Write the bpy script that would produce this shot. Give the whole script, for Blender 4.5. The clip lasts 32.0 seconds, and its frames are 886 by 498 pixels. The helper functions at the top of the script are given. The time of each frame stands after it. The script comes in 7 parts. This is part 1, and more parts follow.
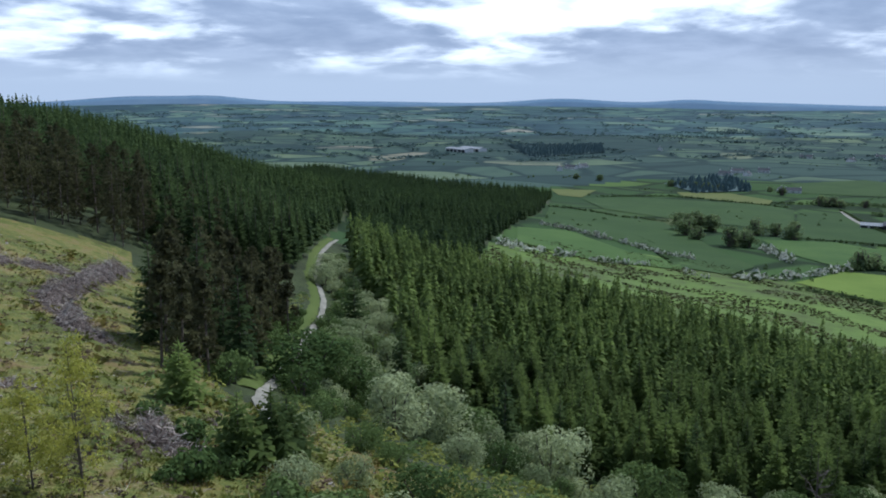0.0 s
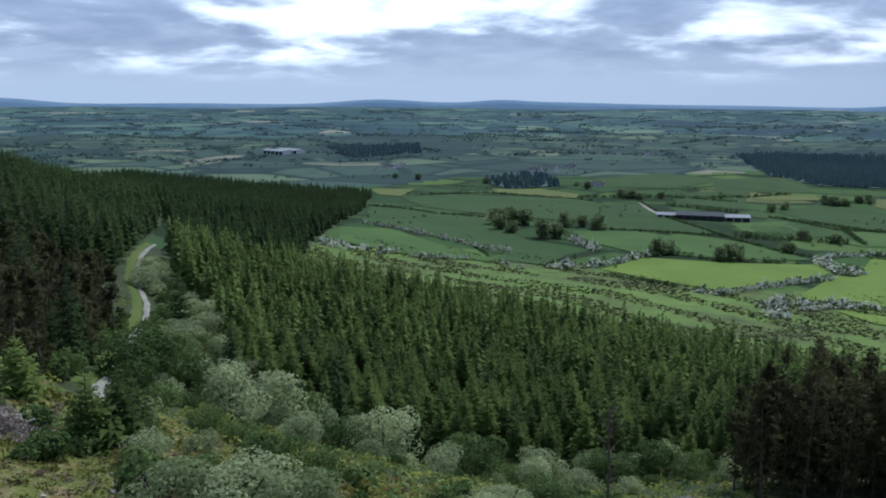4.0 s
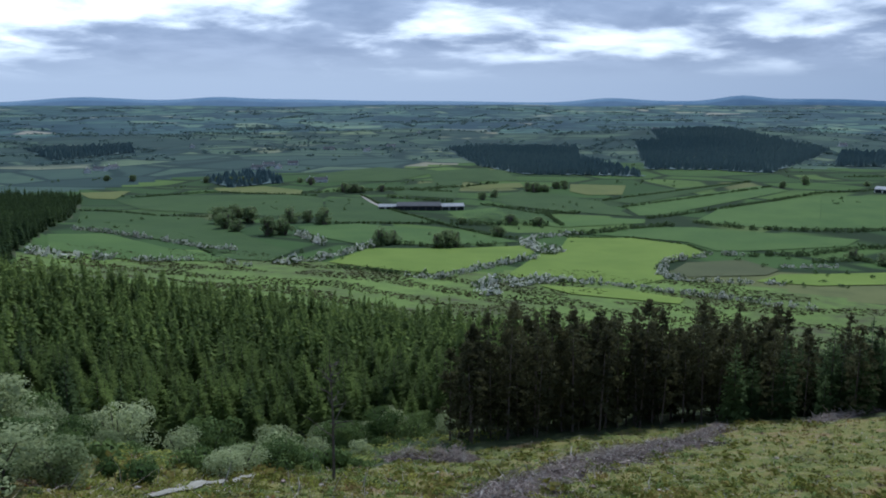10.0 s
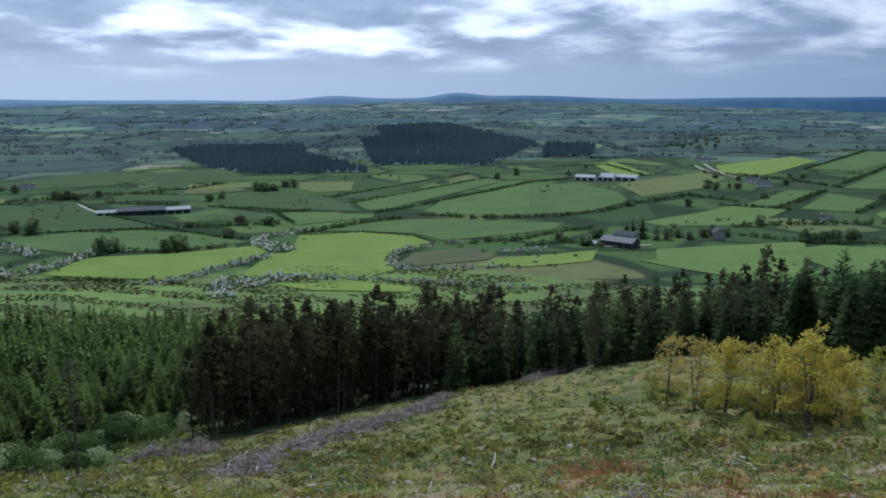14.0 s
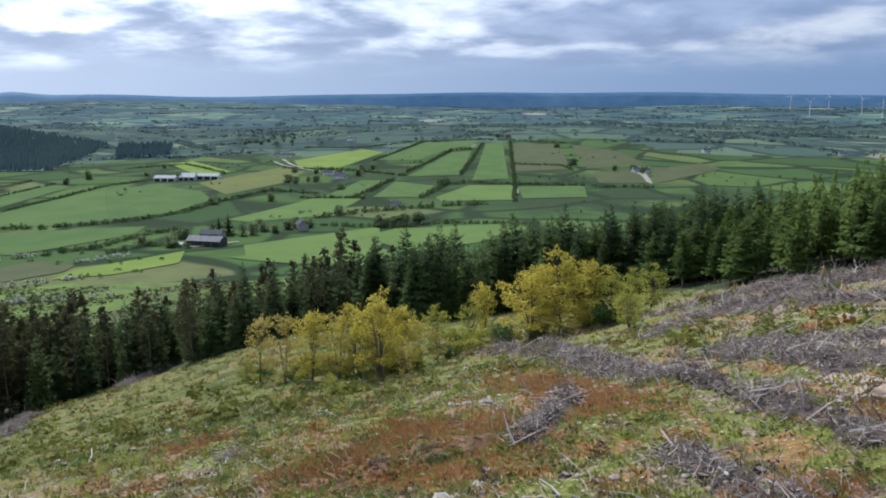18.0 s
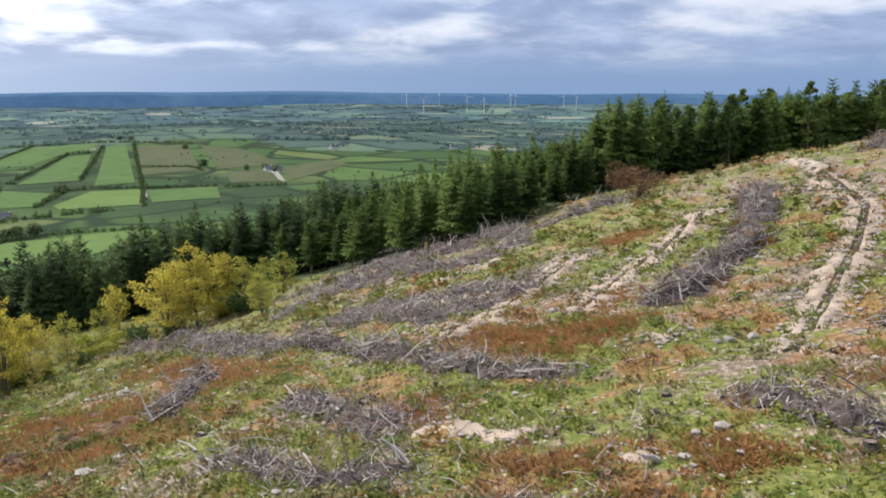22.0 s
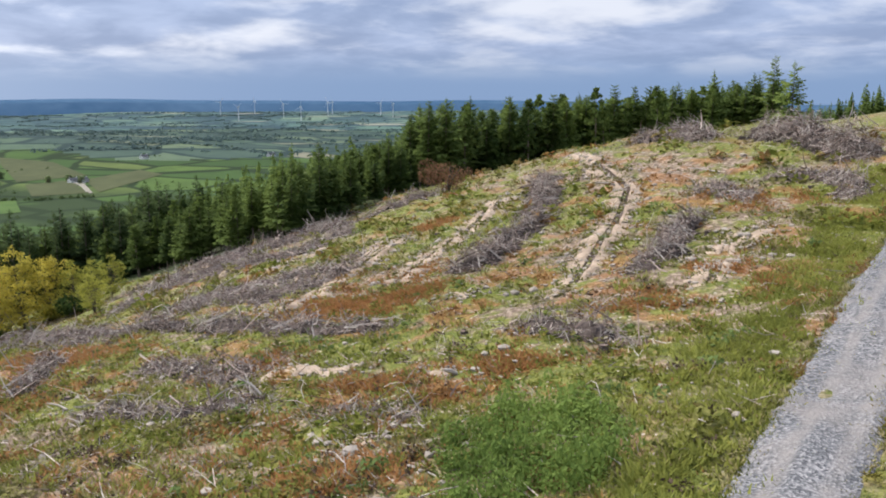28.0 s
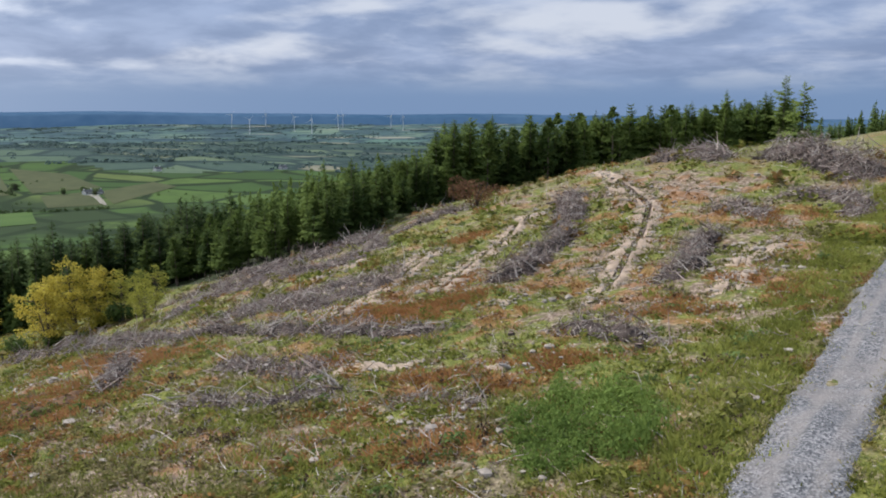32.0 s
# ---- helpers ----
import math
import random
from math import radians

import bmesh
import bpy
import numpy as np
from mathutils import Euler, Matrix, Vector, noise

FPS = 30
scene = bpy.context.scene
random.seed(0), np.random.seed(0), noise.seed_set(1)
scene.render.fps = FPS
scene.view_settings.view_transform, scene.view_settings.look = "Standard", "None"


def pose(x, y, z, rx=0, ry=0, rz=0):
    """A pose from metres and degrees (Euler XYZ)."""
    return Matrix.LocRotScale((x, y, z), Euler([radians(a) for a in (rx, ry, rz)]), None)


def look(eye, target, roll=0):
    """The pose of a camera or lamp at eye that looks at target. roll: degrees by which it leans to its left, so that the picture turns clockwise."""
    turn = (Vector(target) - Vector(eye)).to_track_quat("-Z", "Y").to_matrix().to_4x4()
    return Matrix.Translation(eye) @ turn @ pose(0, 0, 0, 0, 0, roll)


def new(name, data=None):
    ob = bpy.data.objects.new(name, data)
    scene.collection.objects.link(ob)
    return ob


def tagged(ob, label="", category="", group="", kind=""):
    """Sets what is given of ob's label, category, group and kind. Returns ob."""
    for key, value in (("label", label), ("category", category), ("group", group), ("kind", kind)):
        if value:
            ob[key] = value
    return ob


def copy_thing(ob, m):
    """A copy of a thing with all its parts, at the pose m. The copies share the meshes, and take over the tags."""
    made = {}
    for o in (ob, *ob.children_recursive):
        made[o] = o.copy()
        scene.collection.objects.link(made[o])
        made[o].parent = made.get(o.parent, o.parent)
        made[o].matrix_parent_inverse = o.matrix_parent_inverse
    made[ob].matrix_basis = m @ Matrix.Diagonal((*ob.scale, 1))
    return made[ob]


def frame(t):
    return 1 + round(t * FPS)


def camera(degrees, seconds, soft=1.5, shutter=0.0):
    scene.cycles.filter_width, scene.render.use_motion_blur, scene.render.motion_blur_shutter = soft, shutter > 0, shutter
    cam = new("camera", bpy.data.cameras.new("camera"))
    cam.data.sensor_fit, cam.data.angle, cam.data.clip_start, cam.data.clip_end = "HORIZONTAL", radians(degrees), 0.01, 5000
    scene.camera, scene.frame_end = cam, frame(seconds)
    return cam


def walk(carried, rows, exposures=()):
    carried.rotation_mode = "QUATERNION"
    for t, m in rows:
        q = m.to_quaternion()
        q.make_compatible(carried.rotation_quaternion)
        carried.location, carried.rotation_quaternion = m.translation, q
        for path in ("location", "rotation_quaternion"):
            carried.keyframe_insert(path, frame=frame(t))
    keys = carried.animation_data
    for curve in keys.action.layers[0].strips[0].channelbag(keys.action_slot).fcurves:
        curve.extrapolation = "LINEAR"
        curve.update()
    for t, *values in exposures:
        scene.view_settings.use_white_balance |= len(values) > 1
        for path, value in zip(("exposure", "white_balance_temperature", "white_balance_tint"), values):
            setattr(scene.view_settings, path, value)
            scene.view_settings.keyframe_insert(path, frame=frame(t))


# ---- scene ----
# Metres; the origin lies where the flight starts, y points along the forest track, x down towards the valley.
cam = camera(53.83, 32.0, soft=1.9)
FLIGHT = [  # seconds, x, y, z, heading clockwise from +y, tilt, roll
    (0.0, 0.00, -0.00, -0.00, 18.48, -10.52, 0.19),
    (0.5, -0.27, -0.60, -0.01, 19.27, -10.49, 0.20),
    (1.0, -0.59, -1.19, -0.07, 20.44, -10.49, 0.18),
    (1.5, -0.90, -1.78, -0.12, 21.61, -10.47, 0.13),
    (2.0, -1.20, -2.39, -0.15, 23.07, -10.44, 0.09),
    (2.5, -1.51, -3.03, -0.14, 24.67, -10.45, 0.09),
    (3.0, -1.88, -3.65, -0.15, 26.53, -10.46, 0.07),
    (3.5, -2.27, -4.23, -0.21, 28.42, -10.44, 0.07),
    (4.0, -2.60, -4.78, -0.23, 30.31, -10.43, 0.08),
    (4.5, -2.95, -5.31, -0.19, 31.59, -10.45, 0.09),
    (6.5, -4.44, -7.62, -0.10, 35.38, -10.50, 0.06),
    (7.0, -4.81, -8.23, -0.12, 36.74, -10.51, 0.06),
    (7.5, -5.19, -8.83, -0.08, 38.07, -10.54, 0.05),
    (8.0, -5.59, -9.43, -0.06, 39.70, -10.53, 0.04),
    (8.5, -5.99, -10.05, -0.06, 41.61, -10.56, 0.01),
    (9.0, -6.39, -10.64, -0.05, 43.59, -10.57, 0.00),
    (9.5, -6.81, -11.14, -0.05, 45.82, -10.61, -0.00),
    (10.0, -7.27, -11.65, -0.05, 48.33, -10.64, -0.01),
    (10.5, -7.82, -12.18, -0.02, 50.81, -10.66, -0.03),
    (11.0, -8.45, -12.74, 0.06, 53.17, -10.69, -0.04),
    (11.5, -9.17, -13.35, 0.14, 55.42, -10.71, -0.06),
    (12.0, -9.89, -13.93, 0.25, 57.45, -10.74, -0.06),
    (12.5, -10.57, -14.44, 0.31, 59.48, -10.74, -0.06),
    (13.0, -11.21, -14.86, 0.34, 61.60, -10.77, -0.05),
    (13.5, -11.80, -15.19, 0.35, 63.65, -10.78, -0.07),
    (15.5, -14.00, -16.31, 0.07, 75.65, -10.82, -0.23),
    (16.0, -14.55, -16.50, 0.08, 79.47, -10.85, -0.23),
    (16.5, -15.07, -16.69, 0.13, 82.70, -10.90, -0.22),
    (17.0, -15.62, -16.84, 0.15, 86.17, -10.91, -0.19),
    (17.5, -16.18, -16.93, 0.20, 89.70, -10.96, -0.17),
    (18.0, -16.77, -17.00, 0.21, 92.99, -10.97, -0.14),
    (18.5, -17.30, -17.03, 0.21, 96.35, -10.99, -0.10),
    (19.0, -17.89, -17.08, 0.23, 99.53, -11.00, -0.09),
    (19.5, -18.46, -17.09, 0.23, 102.69, -11.02, -0.11),
    (20.0, -19.14, -17.06, 0.26, 105.64, -11.02, -0.11),
    (20.5, -19.79, -16.99, 0.30, 108.50, -11.03, -0.07),
    (21.0, -20.38, -16.89, 0.31, 111.36, -11.02, -0.03),
    (21.5, -20.97, -16.80, 0.33, 114.13, -11.04, 0.02),
    (22.0, -21.52, -16.69, 0.30, 116.80, -11.05, 0.05),
    (22.5, -22.07, -16.54, 0.29, 118.76, -11.04, 0.08),
    (23.0, -22.64, -16.38, 0.25, 120.68, -11.03, 0.08),
    (23.5, -23.22, -16.19, 0.22, 122.66, -11.03, 0.08),
    (24.0, -23.80, -15.97, 0.22, 124.69, -11.03, 0.09),
    (24.5, -24.35, -15.72, 0.25, 126.43, -11.02, 0.09),
    (25.0, -24.92, -15.40, 0.28, 127.70, -11.01, 0.09),
    (25.5, -25.46, -15.01, 0.29, 128.42, -11.00, 0.08),
    (27.5, -27.18, -13.29, 0.23, 128.78, -10.86, 0.09),
    (28.0, -27.59, -12.80, 0.22, 128.61, -10.59, 0.07),
    (28.5, -27.99, -12.30, 0.23, 128.56, -10.20, 0.04),
    (29.0, -28.33, -11.79, 0.22, 128.43, -9.86, 0.03),
    (29.5, -28.61, -11.23, 0.21, 128.30, -9.78, 0.04),
    (30.0, -28.83, -10.64, 0.27, 128.25, -9.77, 0.08),
    (30.5, -29.03, -10.02, 0.44, 128.24, -9.74, 0.15),
    (31.0, -29.28, -9.46, 0.61, 128.16, -9.72, 0.18),
    (31.5, -29.63, -8.90, 0.77, 128.12, -9.75, 0.20),
    (32.0, -30.10, -8.25, 1.00, 128.02, -9.74, 0.23),
]
EXPOSURES = [(0.0, -0.34, 5500, 8), (4.0, -0.39, 5450, 8), (9.0, -0.46, 5400, 8), (13.0, -0.42, 5400, 8), (16.0, -0.12, 5650, 9), (20.0, 0.28, 6100, 11), (24.0, 0.40, 6450, 13), (28.0, 0.36, 6450, 13), (32.0, 0.03, 6250, 12)]
walk(cam, [(t, pose(x, y, z, 90 + tilt, 0, -head) @ pose(0, 0, 0, 0, 0, roll)) for t, x, y, z, head, tilt, roll in FLIGHT], EXPOSURES)

# ---- sky and sun ----
SUN_HEADING, SUN_HEIGHT = 66.0, 52.0
sun = new("sun", bpy.data.lights.new("sun", "SUN"))
sun.data.energy, sun.data.angle, sun.data.color = 4.4, radians(1.5), (1.0, 0.95, 0.86)
_h, _e = radians(SUN_HEADING), radians(SUN_HEIGHT)
sun.matrix_world = look((math.sin(_h) * math.cos(_e) * 900, math.cos(_h) * math.cos(_e) * 900, math.sin(_e) * 900), (0, 0, 0))


class Nodes:
    """A short hand for node trees."""

    def __init__(self, tree):
        self.tree = tree
        tree.nodes.clear()

    def add(self, kind, ins=None, **props):
        node = self.tree.nodes.new(kind)
        for key, value in props.items():
            setattr(node, key, value)
        for key, value in (ins or {}).items():
            if isinstance(value, bpy.types.NodeSocket):
                self.tree.links.new(value, node.inputs[key])
            else:
                node.inputs[key].default_value = value
        return node

    def math(self, op, a, b=0.0, c=0.0):
        return self.add("ShaderNodeMath", {0: a, 1: b, 2: c}, operation=op).outputs[0]

    def noise(self, vec, scale, detail=4.0, rough=0.55, dist=0.0):
        return self.add("ShaderNodeTexNoise", {"Vector": vec, "Scale": scale, "Detail": detail, "Roughness": rough, "Distortion": dist}).outputs[0]

    def ramp(self, value, *stops):
        node = self.add("ShaderNodeValToRGB", {0: value})
        el = node.color_ramp.elements
        while len(el) < len(stops):
            el.new(0.5)
        for e, (p, c) in zip(el, stops):
            e.position, e.color = p, (*c, 1) if len(c) == 3 else c
        return node.outputs[0]

    def step(self, value, lo, hi, a=0.0, b=1.0):
        return self.add("ShaderNodeMapRange", {0: value, 1: lo, 2: hi, 3: a, 4: b}, interpolation_type="SMOOTHSTEP").outputs[0]

    def mix(self, fac, a, b, blend="MIX"):
        node = self.add("ShaderNodeMix", data_type="RGBA", blend_type=blend)
        for sock, value in ((node.inputs[0], fac), (node.inputs[6], a), (node.inputs[7], b)):
            if isinstance(value, bpy.types.NodeSocket):
                self.tree.links.new(value, sock)
            else:
                sock.default_value = value if not isinstance(value, tuple) else (*value[:3], 1)
        return node.outputs[2]


def build_world():
    world = bpy.data.worlds.new("sky")
    scene.world = world
    world.use_nodes = True
    n = Nodes(world.node_tree)
    blue = n.add("ShaderNodeTexSky", sky_type="NISHITA", sun_disc=False, sun_elevation=radians(SUN_HEIGHT), sun_rotation=radians(SUN_HEADING), altitude=250.0, dust_density=2.0)
    clear = n.mix(1.0, blue.outputs[0], (0.09, 0.09, 0.09), "MULTIPLY")
    way = n.add("ShaderNodeTexCoord").outputs["Generated"]
    xyz = n.add("ShaderNodeSeparateXYZ", {0: way})
    up = xyz.outputs[2]
    rise = n.math("ADD", n.math("MAXIMUM", up, 0.0), 0.19)
    flat = n.add("ShaderNodeCombineXYZ", {0: n.math("DIVIDE", xyz.outputs[0], rise), 1: n.math("DIVIDE", xyz.outputs[1], rise), 2: 0.0}).outputs[0]
    deck = n.noise(flat, 0.95, 8.0, 0.5, 0.3)
    fine = n.noise(flat, 2.6, 7.0, 0.55, 0.25)
    body = n.math("ADD", n.math("MULTIPLY", deck, 0.72), n.math("MULTIPLY", fine, 0.28))
    # the side of the sun is the brighter one
    toward = n.math("ADD", n.math("MULTIPLY", xyz.outputs[0], 0.14), n.math("MULTIPLY", xyz.outputs[1], 0.99))
    side = n.step(toward, -0.45, 1.1)
    grey = n.mix(n.step(fine, 0.3, 0.7), (0.35, 0.42, 0.57), (0.55, 0.62, 0.77))
    grey = n.mix(side, n.mix(1.0, grey, (0.66, 0.73, 0.84), "MULTIPLY"), n.mix(1.0, grey, (1.25, 1.25, 1.25), "MULTIPLY"))
    white = n.mix(side, (0.66, 0.70, 0.78), (2.3, 2.36, 2.42))
    cloud = n.mix(n.step(body, 0.47, 0.63), grey, white)
    # a veil low over the land
    veil = n.mix(side, (0.20, 0.31, 0.50), (0.74, 0.84, 1.0))
    cloud = n.mix(n.step(up, 0.05, 0.0), cloud, veil)
    sky = n.mix(0.88, clear, cloud)
    back = n.add("ShaderNodeBackground", {0: sky, 1: 1.0})
    n.add("ShaderNodeOutputWorld", {0: back.outputs[0]})


build_world()

# ---- materials ----


def material(name):
    m = bpy.data.materials.new(name)
    m.use_nodes = True
    return m, Nodes(m.node_tree)


def finish(n, color, rough=0.9, bump=None, strength=0.4, distance=0.05, metal=0.0, spec=0.3):
    ins = {"Base Color": color, "Roughness": rough, "Metallic": metal, "Specular IOR Level": spec}
    if bump is not None:
        ins["Normal"] = n.add("ShaderNodeBump", {"Height": bump, "Strength": strength, "Distance": distance}).outputs[0]
    return n.add("ShaderNodeOutputMaterial", {0: n.add("ShaderNodeBsdfPrincipled", ins).outputs[0]})


def place(n):
    return n.add("ShaderNodeNewGeometry").outputs["Position"]


def leaf_material(name, dark, light, through_it=0.3, big=0.06, spread=0.5, single=0.32):
    """Foliage: its tone drifts from tree to tree, from spray to spray and in broad patches."""
    m, n = material(name)
    island = n.add("ShaderNodeNewGeometry").outputs["Random Per Island"]
    each = n.add("ShaderNodeObjectInfo").outputs["Random"]
    patch = n.noise(place(n), big, 3.0)
    value = n.math("ADD", n.math("MULTIPLY", island, single), n.math("ADD", n.math("MULTIPLY", each, 0.66 - single), n.math("MULTIPLY", n.step(patch, 0.35, 0.65), 0.34)))
    color = n.mix(n.step(value, 0.5 - spread, 0.5 + spread), dark, light)
    solid = n.add("ShaderNodeBsdfPrincipled", {"Base Color": color, "Roughness": 0.8, "Specular IOR Level": 0.08})
    glow = n.add("ShaderNodeBsdfTranslucent", {0: n.mix(0.5, color, light)})
    both = n.add("ShaderNodeMixShader", {0: through_it, 1: solid.outputs[0], 2: glow.outputs[0]})
    n.add("ShaderNodeOutputMaterial", {0: both.outputs[0]})
    return m


def plain_material(name, a, b, scale=3.0, rough=0.85, bump=0.3, metal=0.0, detail=5.0):
    m, n = material(name)
    p = place(n)
    v = n.noise(p, scale, detail)
    w = n.noise(p, scale * 9, 3.0)
    each = n.add("ShaderNodeObjectInfo").outputs["Random"]
    mixv = n.math("ADD", n.math("MULTIPLY", n.step(v, 0.3, 0.7), 0.6), n.math("ADD", n.math("MULTIPLY", w, 0.25), n.math("MULTIPLY", each, 0.15)))
    finish(n, n.mix(mixv, a, b), rough, w, bump, 0.03, metal, 0.15)
    return m


SPRUCE = leaf_material("spruce_needles", (0.034, 0.056, 0.020), (0.215, 0.285, 0.076), 0.4)
SPRUCE_OLD = leaf_material("old_spruce_needles", (0.016, 0.034, 0.015), (0.100, 0.145, 0.047), 0.36)
PINE = leaf_material("pine_needles", (0.028, 0.030, 0.017), (0.122, 0.122, 0.056), 0.36)
PINE_FRESH = leaf_material("fresh_pine_needles", (0.022, 0.045, 0.014), (0.160, 0.220, 0.055), 0.36)
WILLOW = leaf_material("willow_leaves", (0.125, 0.170, 0.072), (0.450, 0.500, 0.270), 0.38, single=0.2)
ALDER = leaf_material("alder_leaves", (0.042, 0.078, 0.022), (0.165, 0.225, 0.072), 0.3, single=0.2)
YELLOW = leaf_material("young_yellow_leaves", (0.250, 0.230, 0.035), (0.640, 0.540, 0.105), 0.45)
OLIVE = leaf_material("olive_brown_leaves", (0.190, 0.165, 0.045), (0.500, 0.410, 0.120), 0.45)
LIME = leaf_material("young_lime_leaves", (0.165, 0.190, 0.034), (0.450, 0.445, 0.095), 0.45)
# distance haze is put into this leaf colour as blue
HAZED_TREES = leaf_material("hazed_foliage", (0.066, 0.108, 0.112), (0.125, 0.180, 0.160), 0.45, 0.004)
CROWN = leaf_material("broadleaf_foliage", (0.075, 0.115, 0.050), (0.225, 0.285, 0.130), 0.5)
# far conifers, with the blue of haze mixed into their colour
HAZED_WOOD = leaf_material("hazed_conifers", (0.105, 0.165, 0.175), (0.185, 0.250, 0.232), 0.45, 0.004)
HEDGE = leaf_material("hedge_leaves", (0.034, 0.060, 0.024), (0.110, 0.155, 0.062), 0.35)
MAY = leaf_material("hawthorn_blossom", (0.240, 0.255, 0.195), (0.660, 0.660, 0.585), 0.3)
GRASS = leaf_material("grass_blades", (0.122, 0.148, 0.028), (0.320, 0.335, 0.084), 0.42, 0.2)
RUST_GRASS = leaf_material("rust_coloured_grass", (0.235, 0.118, 0.044), (0.440, 0.232, 0.096), 0.38, 0.2)
STRAW = leaf_material("straw_coloured_grass", (0.200, 0.175, 0.080), (0.400, 0.345, 0.180), 0.3, 0.2)
FERN = leaf_material("nettle_leaves", (0.066, 0.118, 0.026), (0.225, 0.310, 0.078), 0.4, 0.2)
RUSH = leaf_material("rush_tufts", (0.030, 0.034, 0.012), (0.090, 0.084, 0.032), 0.15, 0.02)
BARK = plain_material("conifer_bark", (0.070, 0.056, 0.046), (0.210, 0.172, 0.138), 4.0)
TWIG = plain_material("bare_twigs", (0.060, 0.050, 0.044), (0.150, 0.128, 0.110), 4.0)


def brash_material():
    """Dead branches, each weathered to its own grey."""
    m, n = material("weathered_brash")
    island = n.add("ShaderNodeNewGeometry").outputs["Random Per Island"]
    w = n.noise(place(n), 1.1, 4.0)
    v = n.math("ADD", n.math("MULTIPLY", island, 0.7), n.math("MULTIPLY", n.step(w, 0.3, 0.7), 0.3))
    c = n.ramp(v, (0.05, (0.056, 0.042, 0.034)), (0.45, (0.215, 0.162, 0.138)), (0.75, (0.410, 0.335, 0.295)), (1.0, (0.600, 0.525, 0.460)))
    finish(n, c, 0.85, spec=0.15)
    return m


BRASH = brash_material()
PALE_WOOD = plain_material("bleached_wood", (0.260, 0.230, 0.205), (0.540, 0.495, 0.440), 5.0)
SHADED_LITTER = plain_material("shaded_needle_litter", (0.030, 0.023, 0.020), (0.150, 0.120, 0.106), 2.5)
PEAT = plain_material("brown_peat", (0.055, 0.034, 0.022), (0.215, 0.120, 0.064), 2.0)
SHADED_SOIL = plain_material("dark_shaded_soil", (0.028, 0.020, 0.016), (0.095, 0.068, 0.050), 3.0)
DEAD_LEAF = leaf_material("rust_brown_dead_needles", (0.085, 0.048, 0.028), (0.250, 0.145, 0.080), 0.25, 0.2)
HEATHER = leaf_material("heather_and_dead_bracken", (0.050, 0.036, 0.028), (0.170, 0.120, 0.085), 0.15, 0.2)
# shade under far woods is put into this colour, with haze blue
WOOD_SHADE = plain_material("wood_shade_sheet", (0.060, 0.100, 0.105), (0.085, 0.125, 0.122), 0.02)
STUMP = plain_material("stump_bark", (0.035, 0.028, 0.024), (0.120, 0.098, 0.080), 6.0)
STONE = plain_material("field_stone", (0.200, 0.178, 0.152), (0.430, 0.380, 0.325), 3.0)
EARTH = plain_material("bare_earth", (0.200, 0.150, 0.108), (0.480, 0.385, 0.295), 1.3)


def gravel_material():
    m, n = material("road_gravel")
    p = place(n)
    grit = n.add("ShaderNodeTexVoronoi", {"Vector": p, "Scale": 15.0}, feature="F1")
    c = n.ramp(n.add("ShaderNodeSeparateColor", {0: grit.outputs[1]}).outputs[0], (0.0, (0.060, 0.063, 0.070)), (0.5, (0.130, 0.134, 0.142)), (1.0, (0.27, 0.27, 0.275)))
    worn = n.noise(p, 0.45, 4.0)
    c = n.mix(n.math("MULTIPLY", n.step(worn, 0.42, 0.66), 0.6), c, (0.215, 0.200, 0.190))
    c = n.mix(n.step(n.noise(p, 1.7, 5.0, 0.65), 0.40, 0.62), c, n.mix(1.0, c, (1.18, 1.16, 1.15), "MULTIPLY"))
    # the wheels have worn two paler lanes along the road
    xyz = n.add("ShaderNodeSeparateXYZ", {0: p})
    off = n.math("ADD", n.math("ADD", n.math("MULTIPLY", xyz.outputs[0], 0.949), n.math("MULTIPLY", xyz.outputs[1], 0.316)), 27.1)
    lanes = n.step(n.math("ABSOLUTE", n.math("SUBTRACT", n.math("ABSOLUTE", off), 0.6)), 0.34, 0.08)
    c = n.mix(n.math("MULTIPLY", lanes, n.step(n.noise(p, 0.9, 5.0, 0.6), 0.3, 0.7, 0.25, 0.8)), c, (0.245, 0.228, 0.215))
    finish(n, c, 0.95, grit.outputs[0], 0.8, 0.04)
    return m


GRAVEL = gravel_material()
TRACK = plain_material("pale_track_gravel", (0.150, 0.142, 0.115), (0.330, 0.312, 0.262), 1.0)


def ground_material(name, stops, scale, patch_scale, extra=None):
    """Grown-over ground: broad patches and fine mottling between a few colours."""
    m, n = material(name)
    p = place(n)
    a = n.noise(p, patch_scale, 5.0, 0.6, 0.4)
    b = n.noise(p, scale, 6.0, 0.65)
    v = n.math("ADD", n.math("MULTIPLY", a, 0.55), n.math("MULTIPLY", b, 0.45))
    c = n.ramp(v, *stops)
    if extra:
        at, width, tone = extra
        c = n.mix(n.step(n.noise(p, scale * 2.3, 4.0), at, at + width), c, tone)
    finish(n, c, 0.95, b, 0.9, 0.18)
    return m


